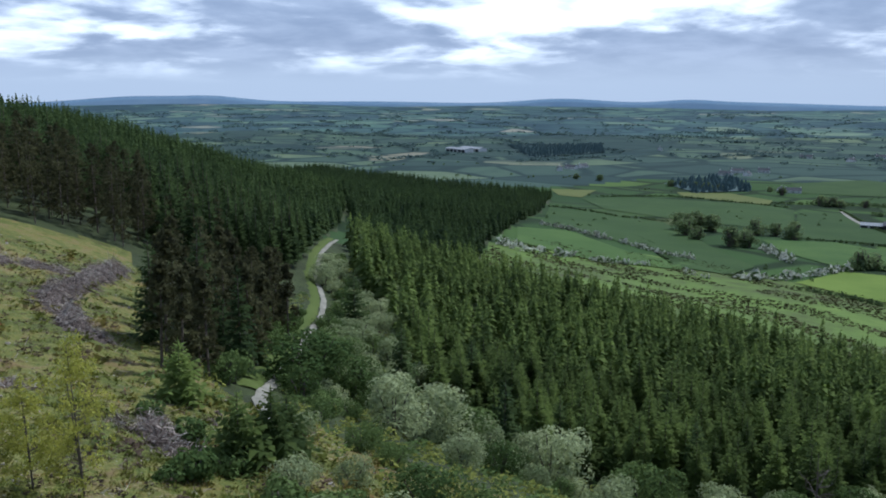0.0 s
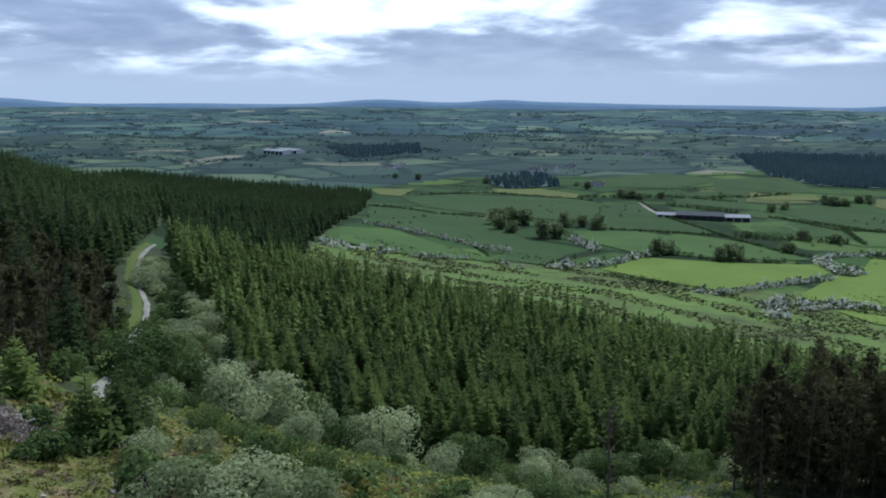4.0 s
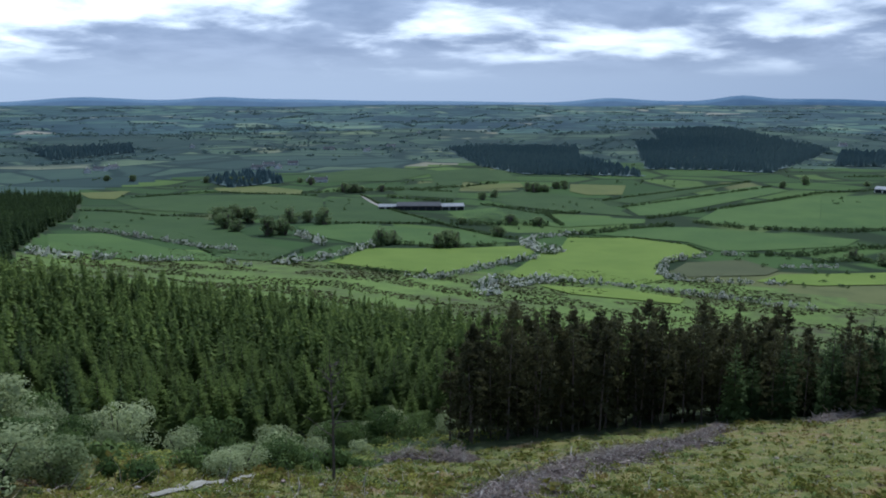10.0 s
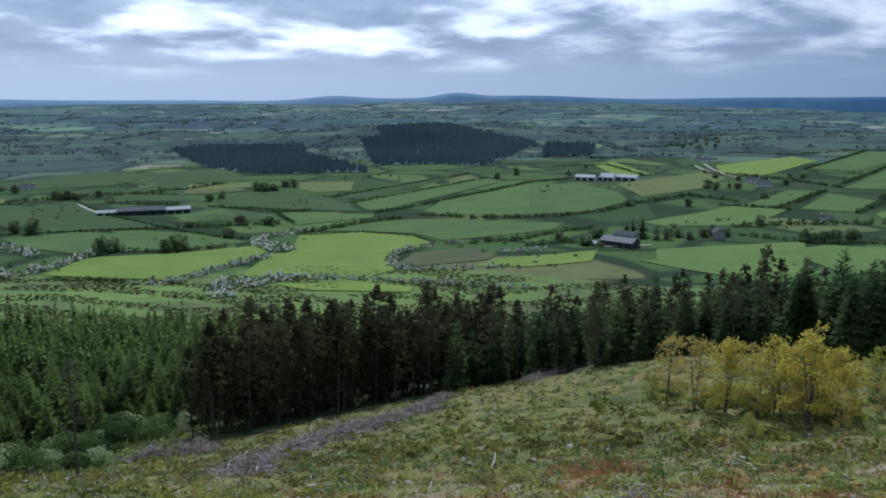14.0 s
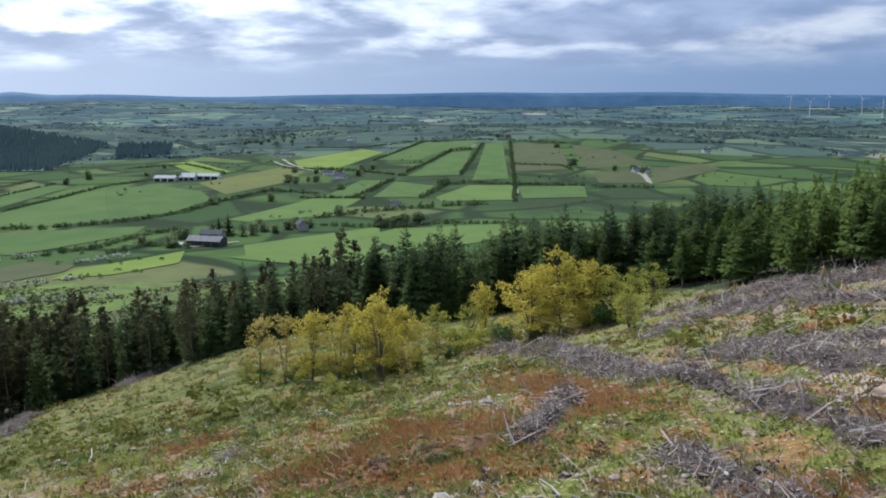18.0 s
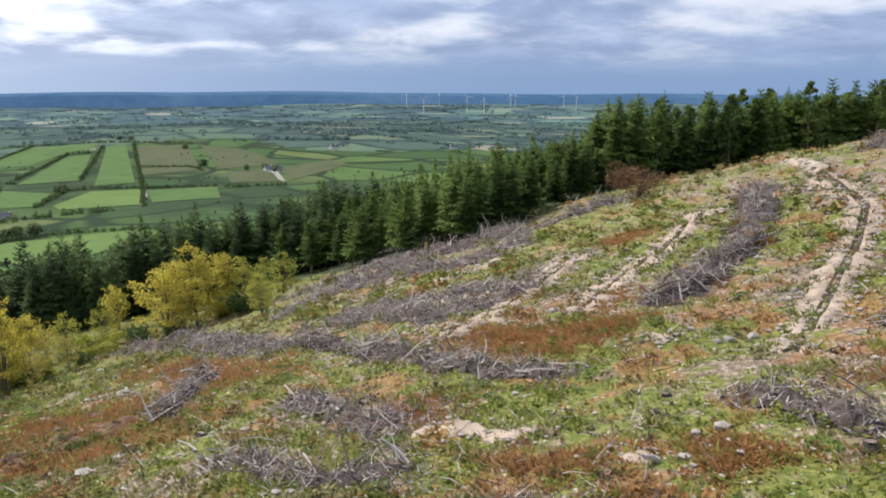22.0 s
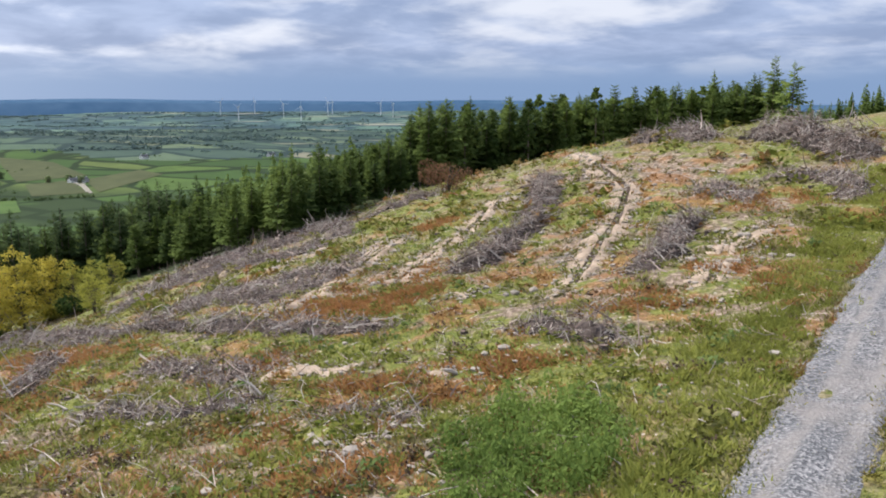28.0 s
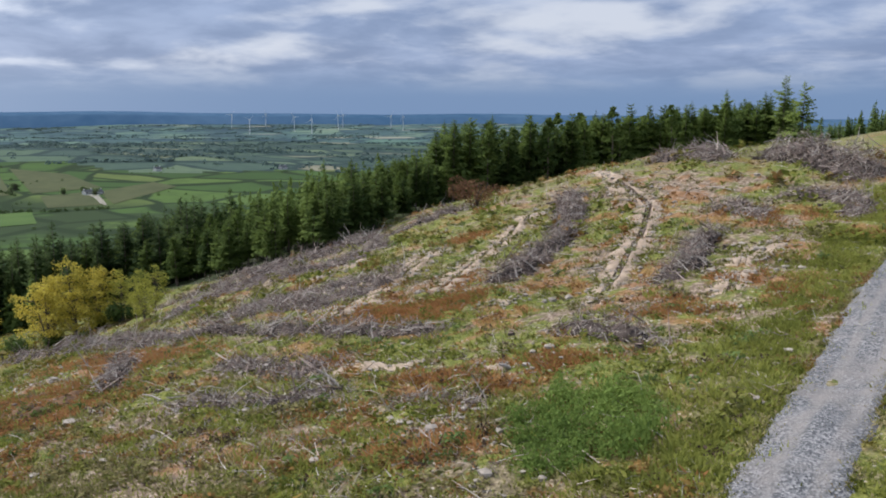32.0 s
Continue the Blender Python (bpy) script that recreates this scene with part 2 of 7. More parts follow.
def sward(n, p):
    """What grows where on felled ground: moss, olive grass, rust-coloured grass, and soil between."""
    a, b, c, d = n.noise(p, 0.13, 5.0, 0.6, 0.5), n.noise(p, 0.6, 6.0, 0.65, 0.3), n.noise(p, 3.2, 5.0, 0.65), n.noise(p, 0.05, 3.0)
    green = n.ramp(c, (0.32, (0.054, 0.074, 0.014)), (0.5, (0.136, 0.156, 0.030)), (0.68, (0.250, 0.240, 0.062)))
    brown = n.ramp(c, (0.30, (0.066, 0.048, 0.034)), (0.5, (0.215, 0.160, 0.115)), (0.70, (0.450, 0.365, 0.285)))
    rust = n.ramp(c, (0.32, (0.140, 0.066, 0.026)), (0.66, (0.340, 0.175, 0.072)))
    v = n.math("ADD", n.math("MULTIPLY", a, 0.45), n.math("MULTIPLY", b, 0.55))
    soil = n.step(v, 0.475, 0.550)
    lush = n.step(d, 0.45, 0.6)
    rusty = n.math("MULTIPLY", n.step(n.noise(p, 0.36, 5.0, 0.6), 0.515, 0.58), n.math("SUBTRACT", 1.0, n.math("MULTIPLY", lush, 0.7)))
    soil = n.math("MULTIPLY", soil, n.math("SUBTRACT", 1.0, n.math("MULTIPLY", lush, 0.55)))
    # moss takes over on the lower slope; shade there is also in its tone
    xyz = n.add("ShaderNodeSeparateXYZ", {0: p})
    moss_shade = n.step(n.math("ADD", n.math("ADD", xyz.outputs[0], n.math("MULTIPLY", xyz.outputs[1], 0.9)), n.math("MULTIPLY", a, 22.0)), 26.0, 50.0)
    moss_mix = n.math("ADD", n.math("MULTIPLY", a, 0.42), n.math("ADD", n.math("MULTIPLY", b, 0.36), n.math("MULTIPLY", c, 0.22)))
    moss = n.ramp(moss_mix, (0.38, (0.058, 0.040, 0.019)), (0.43, (0.062, 0.076, 0.016)), (0.49, (0.108, 0.124, 0.024)), (0.54, (0.172, 0.158, 0.038)), (0.58, (0.150, 0.104, 0.044)), (0.64, (0.255, 0.186, 0.090)))
    return green, brown, rust, soil, rusty, moss_shade, moss, b, c


def clearfell_material():
    """Felled ground two summers on."""
    m, n = material("clearfell_ground")
    p = place(n)
    green, brown, rust, soil, rusty, moss_shade, moss, b, c = sward(n, p)
    col = n.mix(n.math("MULTIPLY", rusty, 0.75), n.mix(soil, green, brown), rust)
    chips = n.add("ShaderNodeTexVoronoi", {"Vector": p, "Scale": 3.4, "Randomness": 1.0}, feature="F1")
    few = n.add("ShaderNodeSeparateColor", {0: chips.outputs[1]}).outputs[0]
    col = n.mix(n.math("MULTIPLY", n.step(chips.outputs[0], 0.30, 0.2), n.step(few, 0.72, 0.75)), col, (0.42, 0.37, 0.31))
    col = n.mix(n.math("MULTIPLY", moss_shade, 0.85), col, moss)
    finish(n, col, 0.95, n.math("ADD", b, n.math("MULTIPLY", c, 0.5)), 1.0, 0.3)
    return m


def sward_material():
    """The low growth on felled ground, coloured by the patch that it stands in."""
    m, n = material("felled_ground_growth")
    p = place(n)
    green, brown, rust, soil, rusty, moss_shade, moss, b, c = sward(n, p)
    col = n.mix(n.math("MULTIPLY", rusty, 0.9), n.mix(n.math("MULTIPLY", soil, 0.45), green, brown), rust)
    col = n.mix(n.math("MULTIPLY", moss_shade, 0.8), col, moss)
    island = n.add("ShaderNodeNewGeometry").outputs["Random Per Island"]
    col = n.mix(n.math("MULTIPLY", island, 0.4), col, n.mix(1.0, col, (1.45, 1.38, 1.2), "MULTIPLY"))
    solid = n.add("ShaderNodeBsdfPrincipled", {"Base Color": col, "Roughness": 0.85, "Specular IOR Level": 0.08})
    glow = n.add("ShaderNodeBsdfTranslucent", {0: col})
    both = n.add("ShaderNodeMixShader", {0: 0.3, 1: solid.outputs[0], 2: glow.outputs[0]})
    n.add("ShaderNodeOutputMaterial", {0: both.outputs[0]})
    return m


SWARD = sward_material()
CLEARFELL = clearfell_material()
FOREST_FLOOR = ground_material("forest_floor", ((0.3, (0.016, 0.018, 0.009)), (0.5, (0.034, 0.046, 0.014)), (0.7, (0.064, 0.086, 0.024))), 0.9, 0.08)
ROUGH_PASTURE = ground_material("rough_pasture", ((0.37, (0.050, 0.054, 0.018)), (0.45, (0.072, 0.104, 0.020)), (0.55, (0.096, 0.152, 0.024)), (0.66, (0.124, 0.184, 0.031))), 0.11, 0.018)


def farmland(name, tones, wood, line, size):
    """Small hedged fields with copses between them, seen from far off."""
    m, n = material(name)
    p = place(n)
    bend = n.add("ShaderNodeCombineXYZ", {0: n.noise(p, 0.0022, 3.0), 1: n.noise(p, 0.003, 2.0), 2: 0.0}).outputs[0]
    q = n.add("ShaderNodeVectorMath", {0: p, 1: n.add("ShaderNodeVectorMath", {0: bend, "Scale": 220.0}, operation="SCALE").outputs[0]}, operation="ADD").outputs[0]
    flat = n.add("ShaderNodeVectorMath", {0: q, 1: (1.0, 1.0, 0.0)}, operation="MULTIPLY").outputs[0]
    cell = n.add("ShaderNodeTexVoronoi", {"Vector": flat, "Scale": size, "Randomness": 0.9}, feature="F1")
    edge = n.add("ShaderNodeTexVoronoi", {"Vector": flat, "Scale": size, "Randomness": 0.9}, feature="DISTANCE_TO_EDGE")
    tone = n.add("ShaderNodeSeparateColor", {0: cell.outputs[1]}).outputs[0]
    c = n.ramp(tone, *zip((0.0, 0.35, 0.7, 0.9, 1.0), tones))
    rough = n.noise(p, 0.03, 5.0, 0.65)
    c = n.mix(n.math("MULTIPLY", n.step(rough, 0.4, 0.7), 0.35), c, wood)
    c = n.mix(n.math("MULTIPLY", n.step(n.noise(p, 0.0016, 4.0), 0.50, 0.60), n.step(n.noise(p, 0.012, 4.0), 0.40, 0.5)), c, wood)
    c = n.mix(n.step(edge.outputs[0], 0.085, 0.03), c, line)
    finish(n, c, 1.0, spec=0.1)
    return m


# both far palettes hold the blue of distant haze in their colours
FAR_HAZED_LAND = farmland("hazed_far_farmland", ((0.034, 0.058, 0.053), (0.052, 0.085, 0.068), (0.080, 0.122, 0.080), (0.124, 0.164, 0.096), (0.215, 0.202, 0.148)), (0.028, 0.052, 0.052), (0.024, 0.044, 0.042), 0.0085)
FARTHEST_HAZED_LAND = farmland("hazed_distant_farmland", ((0.040, 0.074, 0.086), (0.060, 0.108, 0.106), (0.090, 0.156, 0.122), (0.145, 0.206, 0.140), (0.270, 0.255, 0.205)), (0.030, 0.058, 0.076), (0.028, 0.054, 0.066), 0.0075)
VALLEY = farmland("valley_farmland", ((0.032, 0.062, 0.022), (0.044, 0.084, 0.026), (0.062, 0.110, 0.030), (0.088, 0.138, 0.038), (0.120, 0.130, 0.052)), (0.032, 0.052, 0.022), (0.020, 0.036, 0.015), 0.0105)


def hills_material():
    m, n = material("haze_blue_hills")
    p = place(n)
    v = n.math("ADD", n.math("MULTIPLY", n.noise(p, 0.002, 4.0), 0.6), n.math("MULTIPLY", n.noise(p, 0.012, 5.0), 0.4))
    # haze is in the colour, deeper southward to stand for cloud shadow
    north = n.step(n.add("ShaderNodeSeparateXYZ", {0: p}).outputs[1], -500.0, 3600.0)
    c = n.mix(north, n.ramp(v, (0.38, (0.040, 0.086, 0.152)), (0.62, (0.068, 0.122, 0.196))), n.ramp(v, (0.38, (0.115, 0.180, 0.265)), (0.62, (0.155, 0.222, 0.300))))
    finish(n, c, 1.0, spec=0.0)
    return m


HILLS = hills_material()


def field_material(name, a, b, stripe=0.0):
    m, n = material(name)
    p = place(n)
    v = n.noise(p, 0.03, 4.0, 0.6)
    w = n.noise(p, 0.6, 4.0, 0.6)
    each = n.add("ShaderNodeObjectInfo").outputs["Random"]
    f = n.math("ADD", n.math("MULTIPLY", n.step(v, 0.3, 0.7), 0.45), n.math("ADD", n.math("MULTIPLY", w, 0.3), n.math("MULTIPLY", each, 0.25)))
    finish(n, n.mix(f, a, b), 0.95, w, 0.5, 0.15, spec=0.15)
    return m


MEADOW = field_material("meadow_grass", (0.044, 0.088, 0.022), (0.080, 0.134, 0.032))
# the next three greens also carry sunlight and cloud shade in their colour
BRIGHT_SUNLIT = field_material("bright_sunlit_grass", (0.100, 0.154, 0.024), (0.160, 0.222, 0.040))
PART_SUNLIT = field_material("part_sunlit_grass", (0.070, 0.122, 0.028), (0.112, 0.168, 0.040))
DEEP_CLOUDED = field_material("deep_clouded_grass", (0.025, 0.054, 0.014), (0.046, 0.082, 0.022))
VERGE = field_material("verge_turf", (0.060, 0.088, 0.020), (0.110, 0.140, 0.036))
OCHRE = field_material("yellowing_pasture", (0.085, 0.105, 0.030), (0.128, 0.142, 0.042))
HEATH = field_material("brown_heath", (0.050, 0.062, 0.026), (0.085, 0.096, 0.042))

# ---- the land ----


def smooth_table(xs, ys, lo, hi, step, width):
    g = np.arange(lo, hi + step / 2, step)
    v = np.interp(g, xs, ys)
    k = np.exp(-0.5 * (np.arange(-int(3 * width / step), int(3 * width / step) + 1) * step / width) ** 2)
    return g, np.convolve(np.pad(v, len(k) // 2, mode="edge"), k / k.sum(), "valid")


# the brow of the hill (x by y), and the fall of the land with the distance from it
BROW = smooth_table([-300, -150, -75, -45, -30, 0, 50, 130, 350, 500, 700, 1000, 1600, 2600], [70, 60, 45, 8, -8, -22, -40, -55, -98, -88, -140, -400, -1500, -3600], -700, 2800, 5, 14)
FALL = smooth_table([-400, -200, -100, -50, 0, 37, 50, 76, 100, 150, 220, 300, 400, 550, 800, 2500],
                    [4, 2, -2, -5, -10, -16, -20, -27, -35, -52, -70, -85, -97, -106, -112, -116], -600, 3000, 4, 10)
BUMPS = [(50, 112, 48, 75, -14), (1500, -330, 420, 420, 30), (138, -6, 55, 43, 10.0), (20, -80, 24, 20, 4.0), (46, 84, 22, 16, -3.6), (45, -215, 45, 60, 5.5), (1740, 800, 280, 280, 22)]  # x, y, half widths, height
RNG = np.random.default_rng(7)
WAVES = [(RNG.uniform(0, 2 * np.pi), RNG.uniform(0, 2 * np.pi)) for _ in range(24)]


def ripple(x, y, length, first, count=6):
    out = 0.0 * x
    for a, ph in WAVES[first:first + count]:
        out = out + np.sin((x * np.cos(a) + y * np.sin(a)) * 2 * np.pi / length + ph)
    return out / count


def height(x, y):
    x, y = np.asarray(x, float), np.asarray(y, float)
    z = np.interp(x - np.interp(y, *BROW), *FALL)
    for bx, by, wx, wy, h in BUMPS:
        z = z + h * np.exp(-((x - bx) / wx) ** 2 - ((y - by) / wy) ** 2)
    r = np.hypot(x, y)
    head = np.degrees(np.arctan2(x, y))
    far = np.clip((r - 3000) / 1900, 0, 1) ** 2
    hills = 26 + 9 * np.sin(np.radians(head * 5 + 40)) + 22 * np.exp(-((head + 2) / 9) ** 2) + 7 * np.sin(np.radians(head * 17))
    z = z + far * (hills * 0.55 - 62 * np.clip((head - 76) / 18, 0, 1) + 32 * np.clip((head - 98) / 12, 0, 1))
    z = z + 4.5 * ripple(x, y, 700.0, 0) * np.clip((r - 700) / 600, 0, 1) + 9 * ripple(x, y, 1500.0, 6) * np.clip((r - 1500) / 1000, 0, 1) * (1 - far)
    near = np.clip((150 - r) / 60, 0, 1)
    return z + near * (0.40 * ripple(x, y, 9.0, 12) + 0.22 * ripple(x, y, 3.1, 18))


def on(x, y, dz=0.0):
    return float(height(x, y)) + dz


def mesh_of(name, verts, faces, mats, smooth=False, index=None):
    """A mesh out of arrays; all faces have the same number of corners."""
    verts, faces = np.asarray(verts, np.float32), np.asarray(faces, np.int32)
    me = bpy.data.meshes.new(name)
    k = faces.shape[1]
    me.vertices.add(len(verts))
    me.vertices.foreach_set("co", verts.ravel())
    me.loops.add(faces.size)
    me.loops.foreach_set("vertex_index", faces.ravel())
    me.polygons.add(len(faces))
    me.polygons.foreach_set("loop_start", np.arange(0, faces.size, k, dtype=np.int32))
    me.polygons.foreach_set("loop_total", np.full(len(faces), k, np.int32))
    for m in mats if isinstance(mats, (list, tuple)) else [mats]:
        me.materials.append(m)
    if index is not None:
        me.polygons.foreach_set("material_index", np.asarray(index, np.int32))
    me.polygons.foreach_set("use_smooth", np.full(len(faces), smooth, bool))
    me.update(calc_edges=True)
    return me


def inside(px, py, poly):
    """Which points lie in a polygon."""
    hit = np.zeros(np.shape(px), bool)
    for (x1, y1), (x2, y2) in zip(poly, poly[1:] + poly[:1]):
        cross = (y1 > py) != (y2 > py)
        hit ^= cross & (px < (x2 - x1) * (py - y1) / ((y2 - y1) or 1e-9) + x1)
    return hit


# stretches of the plan
PLANTATION = [(34, 108), (48, 98), (66, 88), (82, 74), (96, 62), (120, 54), (150, 52), (190, 62), (215, 100), (200, 140), (165, 175), (140, 198), (112, 230), (88, 248), (58, 258), (47, 225), (43, 192), (42, 165)]
FAR_BLOCK = [(66, 266), (84, 272), (110, 296), (156, 398), (220, 512), (302, 645), (384, 800), (302, 960), (228, 1220), (130, 1180), (112, 880), (118, 565), (92, 430), (74, 320)]
OLD_FOREST = [(-62, 300), (-44, 122), (-26, 130), (-4, 138), (10, 150), (25, 172), (40, 225), (64, 320), (92, 430), (118, 565), (60, 600), (-20, 540), (-85, 460)]
PINE_STAND = [(74, 58), (84, 54), (100, 47), (116, 40), (128, 34), (140, 42), (126, 52), (108, 60), (90, 66), (80, 67)]
LEFT_PINES = [(-0.5, 63), (3, 62), (7, 76), (12.5, 98), (18.5, 120), (17, 138), (8, 136), (3, 118), (-1, 88)]
WILLOW_BELT = [(10.5, 70), (22, 70), (34, 66), (50, 65), (66, 68), (80, 68), (86, 62), (84, 76), (64, 85), (47, 93), (36, 106), (38, 130), (46, 160), (53, 190), (56, 186), (46, 188), (39, 178), (34, 160), (23.2, 130), (17, 100)]
BACK_WOOD = [(50, -224), (80, -206), (110, -214), (100, -250), (38, -264)]
LOWER_STAND = [(112, 38), (115, 24), (120, 8), (119, -6), (140, -20), (166, -20), (165, 20), (150, 44)]
RIDGE_STAND = [(119, -7), (108, -24), (100, -36), (88, -46), (70, -48), (57.5, -50.5), (50.5, -54), (49.5, -60), (54, -70), (60, -82), (60, -104), (62, -130), (60, -160), (64, -172), (90, -185), (120, -140), (150, -90), (165, -40), (140, -20)]
FELLED = [(-400, 100), (-90, 116), (-26, 128), (-4, 136), (0, 100), (4, 66), (20, 56), (44, 44), (64, 56), (100, 46), (112, 36), (120, 4), (106, -26), (88, -45), (70, -47), (57, -49.5), (50, -53), (49, -60), (54, -70), (60, -84), (60, -200), (60, -330), (-400, -330)]
PASTURE = [(80, 262), (140, 200), (200, 140), (215, 100), (190, 62), (150, 45), (165, 0), (170, -60), (300, -120), (420, 0), (430, 150), (400, 250), (330, 290), (290, 400), (200, 440), (160, 400), (110, 300)]


def build_backdrop():
    """Hills past the end of the land, in a painted haze blue."""
    heads = np.radians(np.arange(-24, 178, 0.4))
    deg = np.degrees(heads)
    crest = -0.98 + 0.06 * np.sin(np.radians(deg * 4.1)) + 0.06 * np.sin(np.radians(deg * 11 + 50)) + 0.025 * np.sin(np.radians(deg * 31))
    for at, wide, up in ((-1, 4, 0.45), (4, 2.5, 0.3), (26, 3, 0.28), (34, 2, 0.22), (59, 2.2, 0.3), (67, 1.6, 0.4), (71, 5, 0.2), (90, 8, 0.2), (110, 9, 0.12)):
        crest = crest + 0.75 * up * np.exp(-((deg - at) / wide) ** 2)
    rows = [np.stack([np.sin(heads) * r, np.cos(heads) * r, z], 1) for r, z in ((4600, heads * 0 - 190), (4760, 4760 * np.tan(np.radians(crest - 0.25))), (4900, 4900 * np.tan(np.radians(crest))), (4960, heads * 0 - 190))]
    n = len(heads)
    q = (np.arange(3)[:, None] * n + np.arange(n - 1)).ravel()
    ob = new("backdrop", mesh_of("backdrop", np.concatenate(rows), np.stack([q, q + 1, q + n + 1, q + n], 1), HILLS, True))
    tagged(ob, "low hills along the horizon in painted haze blue", "hills", kind="structure")


def build_ground():
    heads = np.radians(np.concatenate([np.arange(-22, 178, 0.5), np.arange(178, 338, 4.0)]))
    rings = np.concatenate([[0.0], np.geomspace(2.0, 12, 14), np.arange(12.5, 115, 0.5), np.geomspace(116, 4900, 170)])
    a, r = np.meshgrid(heads, rings)
    x, y = np.sin(a) * r, np.cos(a) * r
    z = height(x, y)
    verts = np.stack([x, y, z], -1).reshape(-1, 3)
    nr, na = a.shape
    i, j = np.meshgrid(np.arange(nr - 1), np.arange(na), indexing="ij")
    k = (j + 1) % na
    faces = np.stack([i * na + j, (i + 1) * na + j, (i + 1) * na + k, i * na + k], -1).reshape(-1, 4)
    cx, cy = verts[faces, 0].mean(1), verts[faces, 1].mean(1)
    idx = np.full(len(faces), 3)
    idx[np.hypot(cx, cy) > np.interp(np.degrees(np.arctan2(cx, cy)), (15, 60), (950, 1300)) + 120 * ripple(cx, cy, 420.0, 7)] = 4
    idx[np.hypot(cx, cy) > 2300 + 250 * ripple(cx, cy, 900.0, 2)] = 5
    idx[inside(cx, cy, PASTURE)] = 2
    for poly in (PLANTATION, FAR_BLOCK, OLD_FOREST, PINE_STAND, LOWER_STAND, RIDGE_STAND):
        idx[inside(cx, cy, poly)] = 1
    near = np.hypot(cx, cy) < 260
    idx[near & (idx == 3)] = 1
    idx[inside(cx, cy, FELLED)] = 0
    ob = new("ground", mesh_of("ground", verts, faces[:, ::-1], [CLEARFELL, FOREST_FLOOR, ROUGH_PASTURE, VALLEY, FAR_HAZED_LAND, FARTHEST_HAZED_LAND], True, idx))
    tagged(ob, "hillside of felled forest falling to a green valley of small fields", "ground", kind="structure")


build_ground()
build_backdrop()

# ---- plants: shapes ----


def tube(points, radii, sides=6):
    """A tapering stem through points, as vertices and triangles."""
    points, v, f = [Vector(p) for p in points], [], []
    for i, (p, r) in enumerate(zip(points, radii)):
        way = (points[min(i + 1, len(points) - 1)] - points[max(i - 1, 0)]).normalized()
        u = way.cross(Vector((0.3, 1, 0.1))).normalized()
        w = way.cross(u)
        v += [tuple(p + (u * math.cos(k * 2 * math.pi / sides) + w * math.sin(k * 2 * math.pi / sides)) * r) for k in range(sides)]
        if i:
            for k in range(sides):
                a, b = (i - 1) * sides + k, (i - 1) * sides + (k + 1) % sides
                f += [(a, b, b + sides), (a, b + sides, a + sides)]
    return np.array(v, float), np.array(f, int)


def gather(pieces):
    v, f, base = [], [], 0
    for a, b in pieces:
        v.append(a)
        f.append(b + base)
        base += len(a)
    return np.concatenate(v), np.concatenate(f)


def spruce(rng, tall=12.0, wide=2.4, whorls=17, arms=9, low=0.4, taper=0.78, rag=0.15):
    """A pointed conifer: the trunk, and drooping feathered sprays in whorls."""
    trunk = tube([(0, 0, -0.6), (0, 0, tall * 0.5), (0, 0, tall)], [tall * 0.014, tall * 0.009, 0.01], 6)
    v, f = [], []
    for k in range(whorls):
        u = (k + 0.5) / whorls
        z = low + (tall - low) * u ** 0.92
        reach = wide * (1 - u) ** taper * rng.uniform(1 - rag, 1 + rag) + 0.12
        n = max(4, int(arms * (1 - 0.45 * u)))
        turn = rng.uniform(0, 6.28)
        for j in range(n):
            a = turn + j * 6.283 / n + rng.uniform(-0.25, 0.25)
            q = min(0.985, max(0.0, u + rng.uniform(-0.6, 0.6) / whorls))
            z = low + (tall - low) * q ** 0.92
            L = (reach * (1 - q) ** taper / (1 - u) ** taper) * rng.uniform(0.87 - rag, 1.0 + rag)
            lift = rng.uniform(-0.32, -0.10) + 0.55 * u
            o, s = np.array([math.cos(a), math.sin(a), 0]), np.array([-math.sin(a), math.cos(a), 0])
            spine = [np.array([0, 0, z]) + o * L * q + np.array([0, 0, L * (lift * q + 0.10 * q * q)]) for q in (0.05, 0.4, 0.72, 1.0)]
            for q in range(3):
                p0, p1 = spine[q], spine[q + 1]
                w = L * (0.46, 0.40, 0.22)[q] * rng.uniform(0.8, 1.2)
                for sgn in (-1, 1):
                    tip = p0 * 0.45 + p1 * 0.55 + s * sgn * w + o * w * 0.45 + np.array([0, 0, -w * rng.uniform(0.25, 0.6)])
                    b = len(v)
                    v += [p0, p1, tip]
                    f.append((b, b + 1, b + 2))
    b = len(v)
    v += [np.array([0.09, 0, tall - 0.9]), np.array([-0.09, 0.05, tall - 0.9]), np.array([0, 0, tall + 0.35])]
    f.append((b, b + 1, b + 2))
    return trunk, (np.array(v), np.array(f))


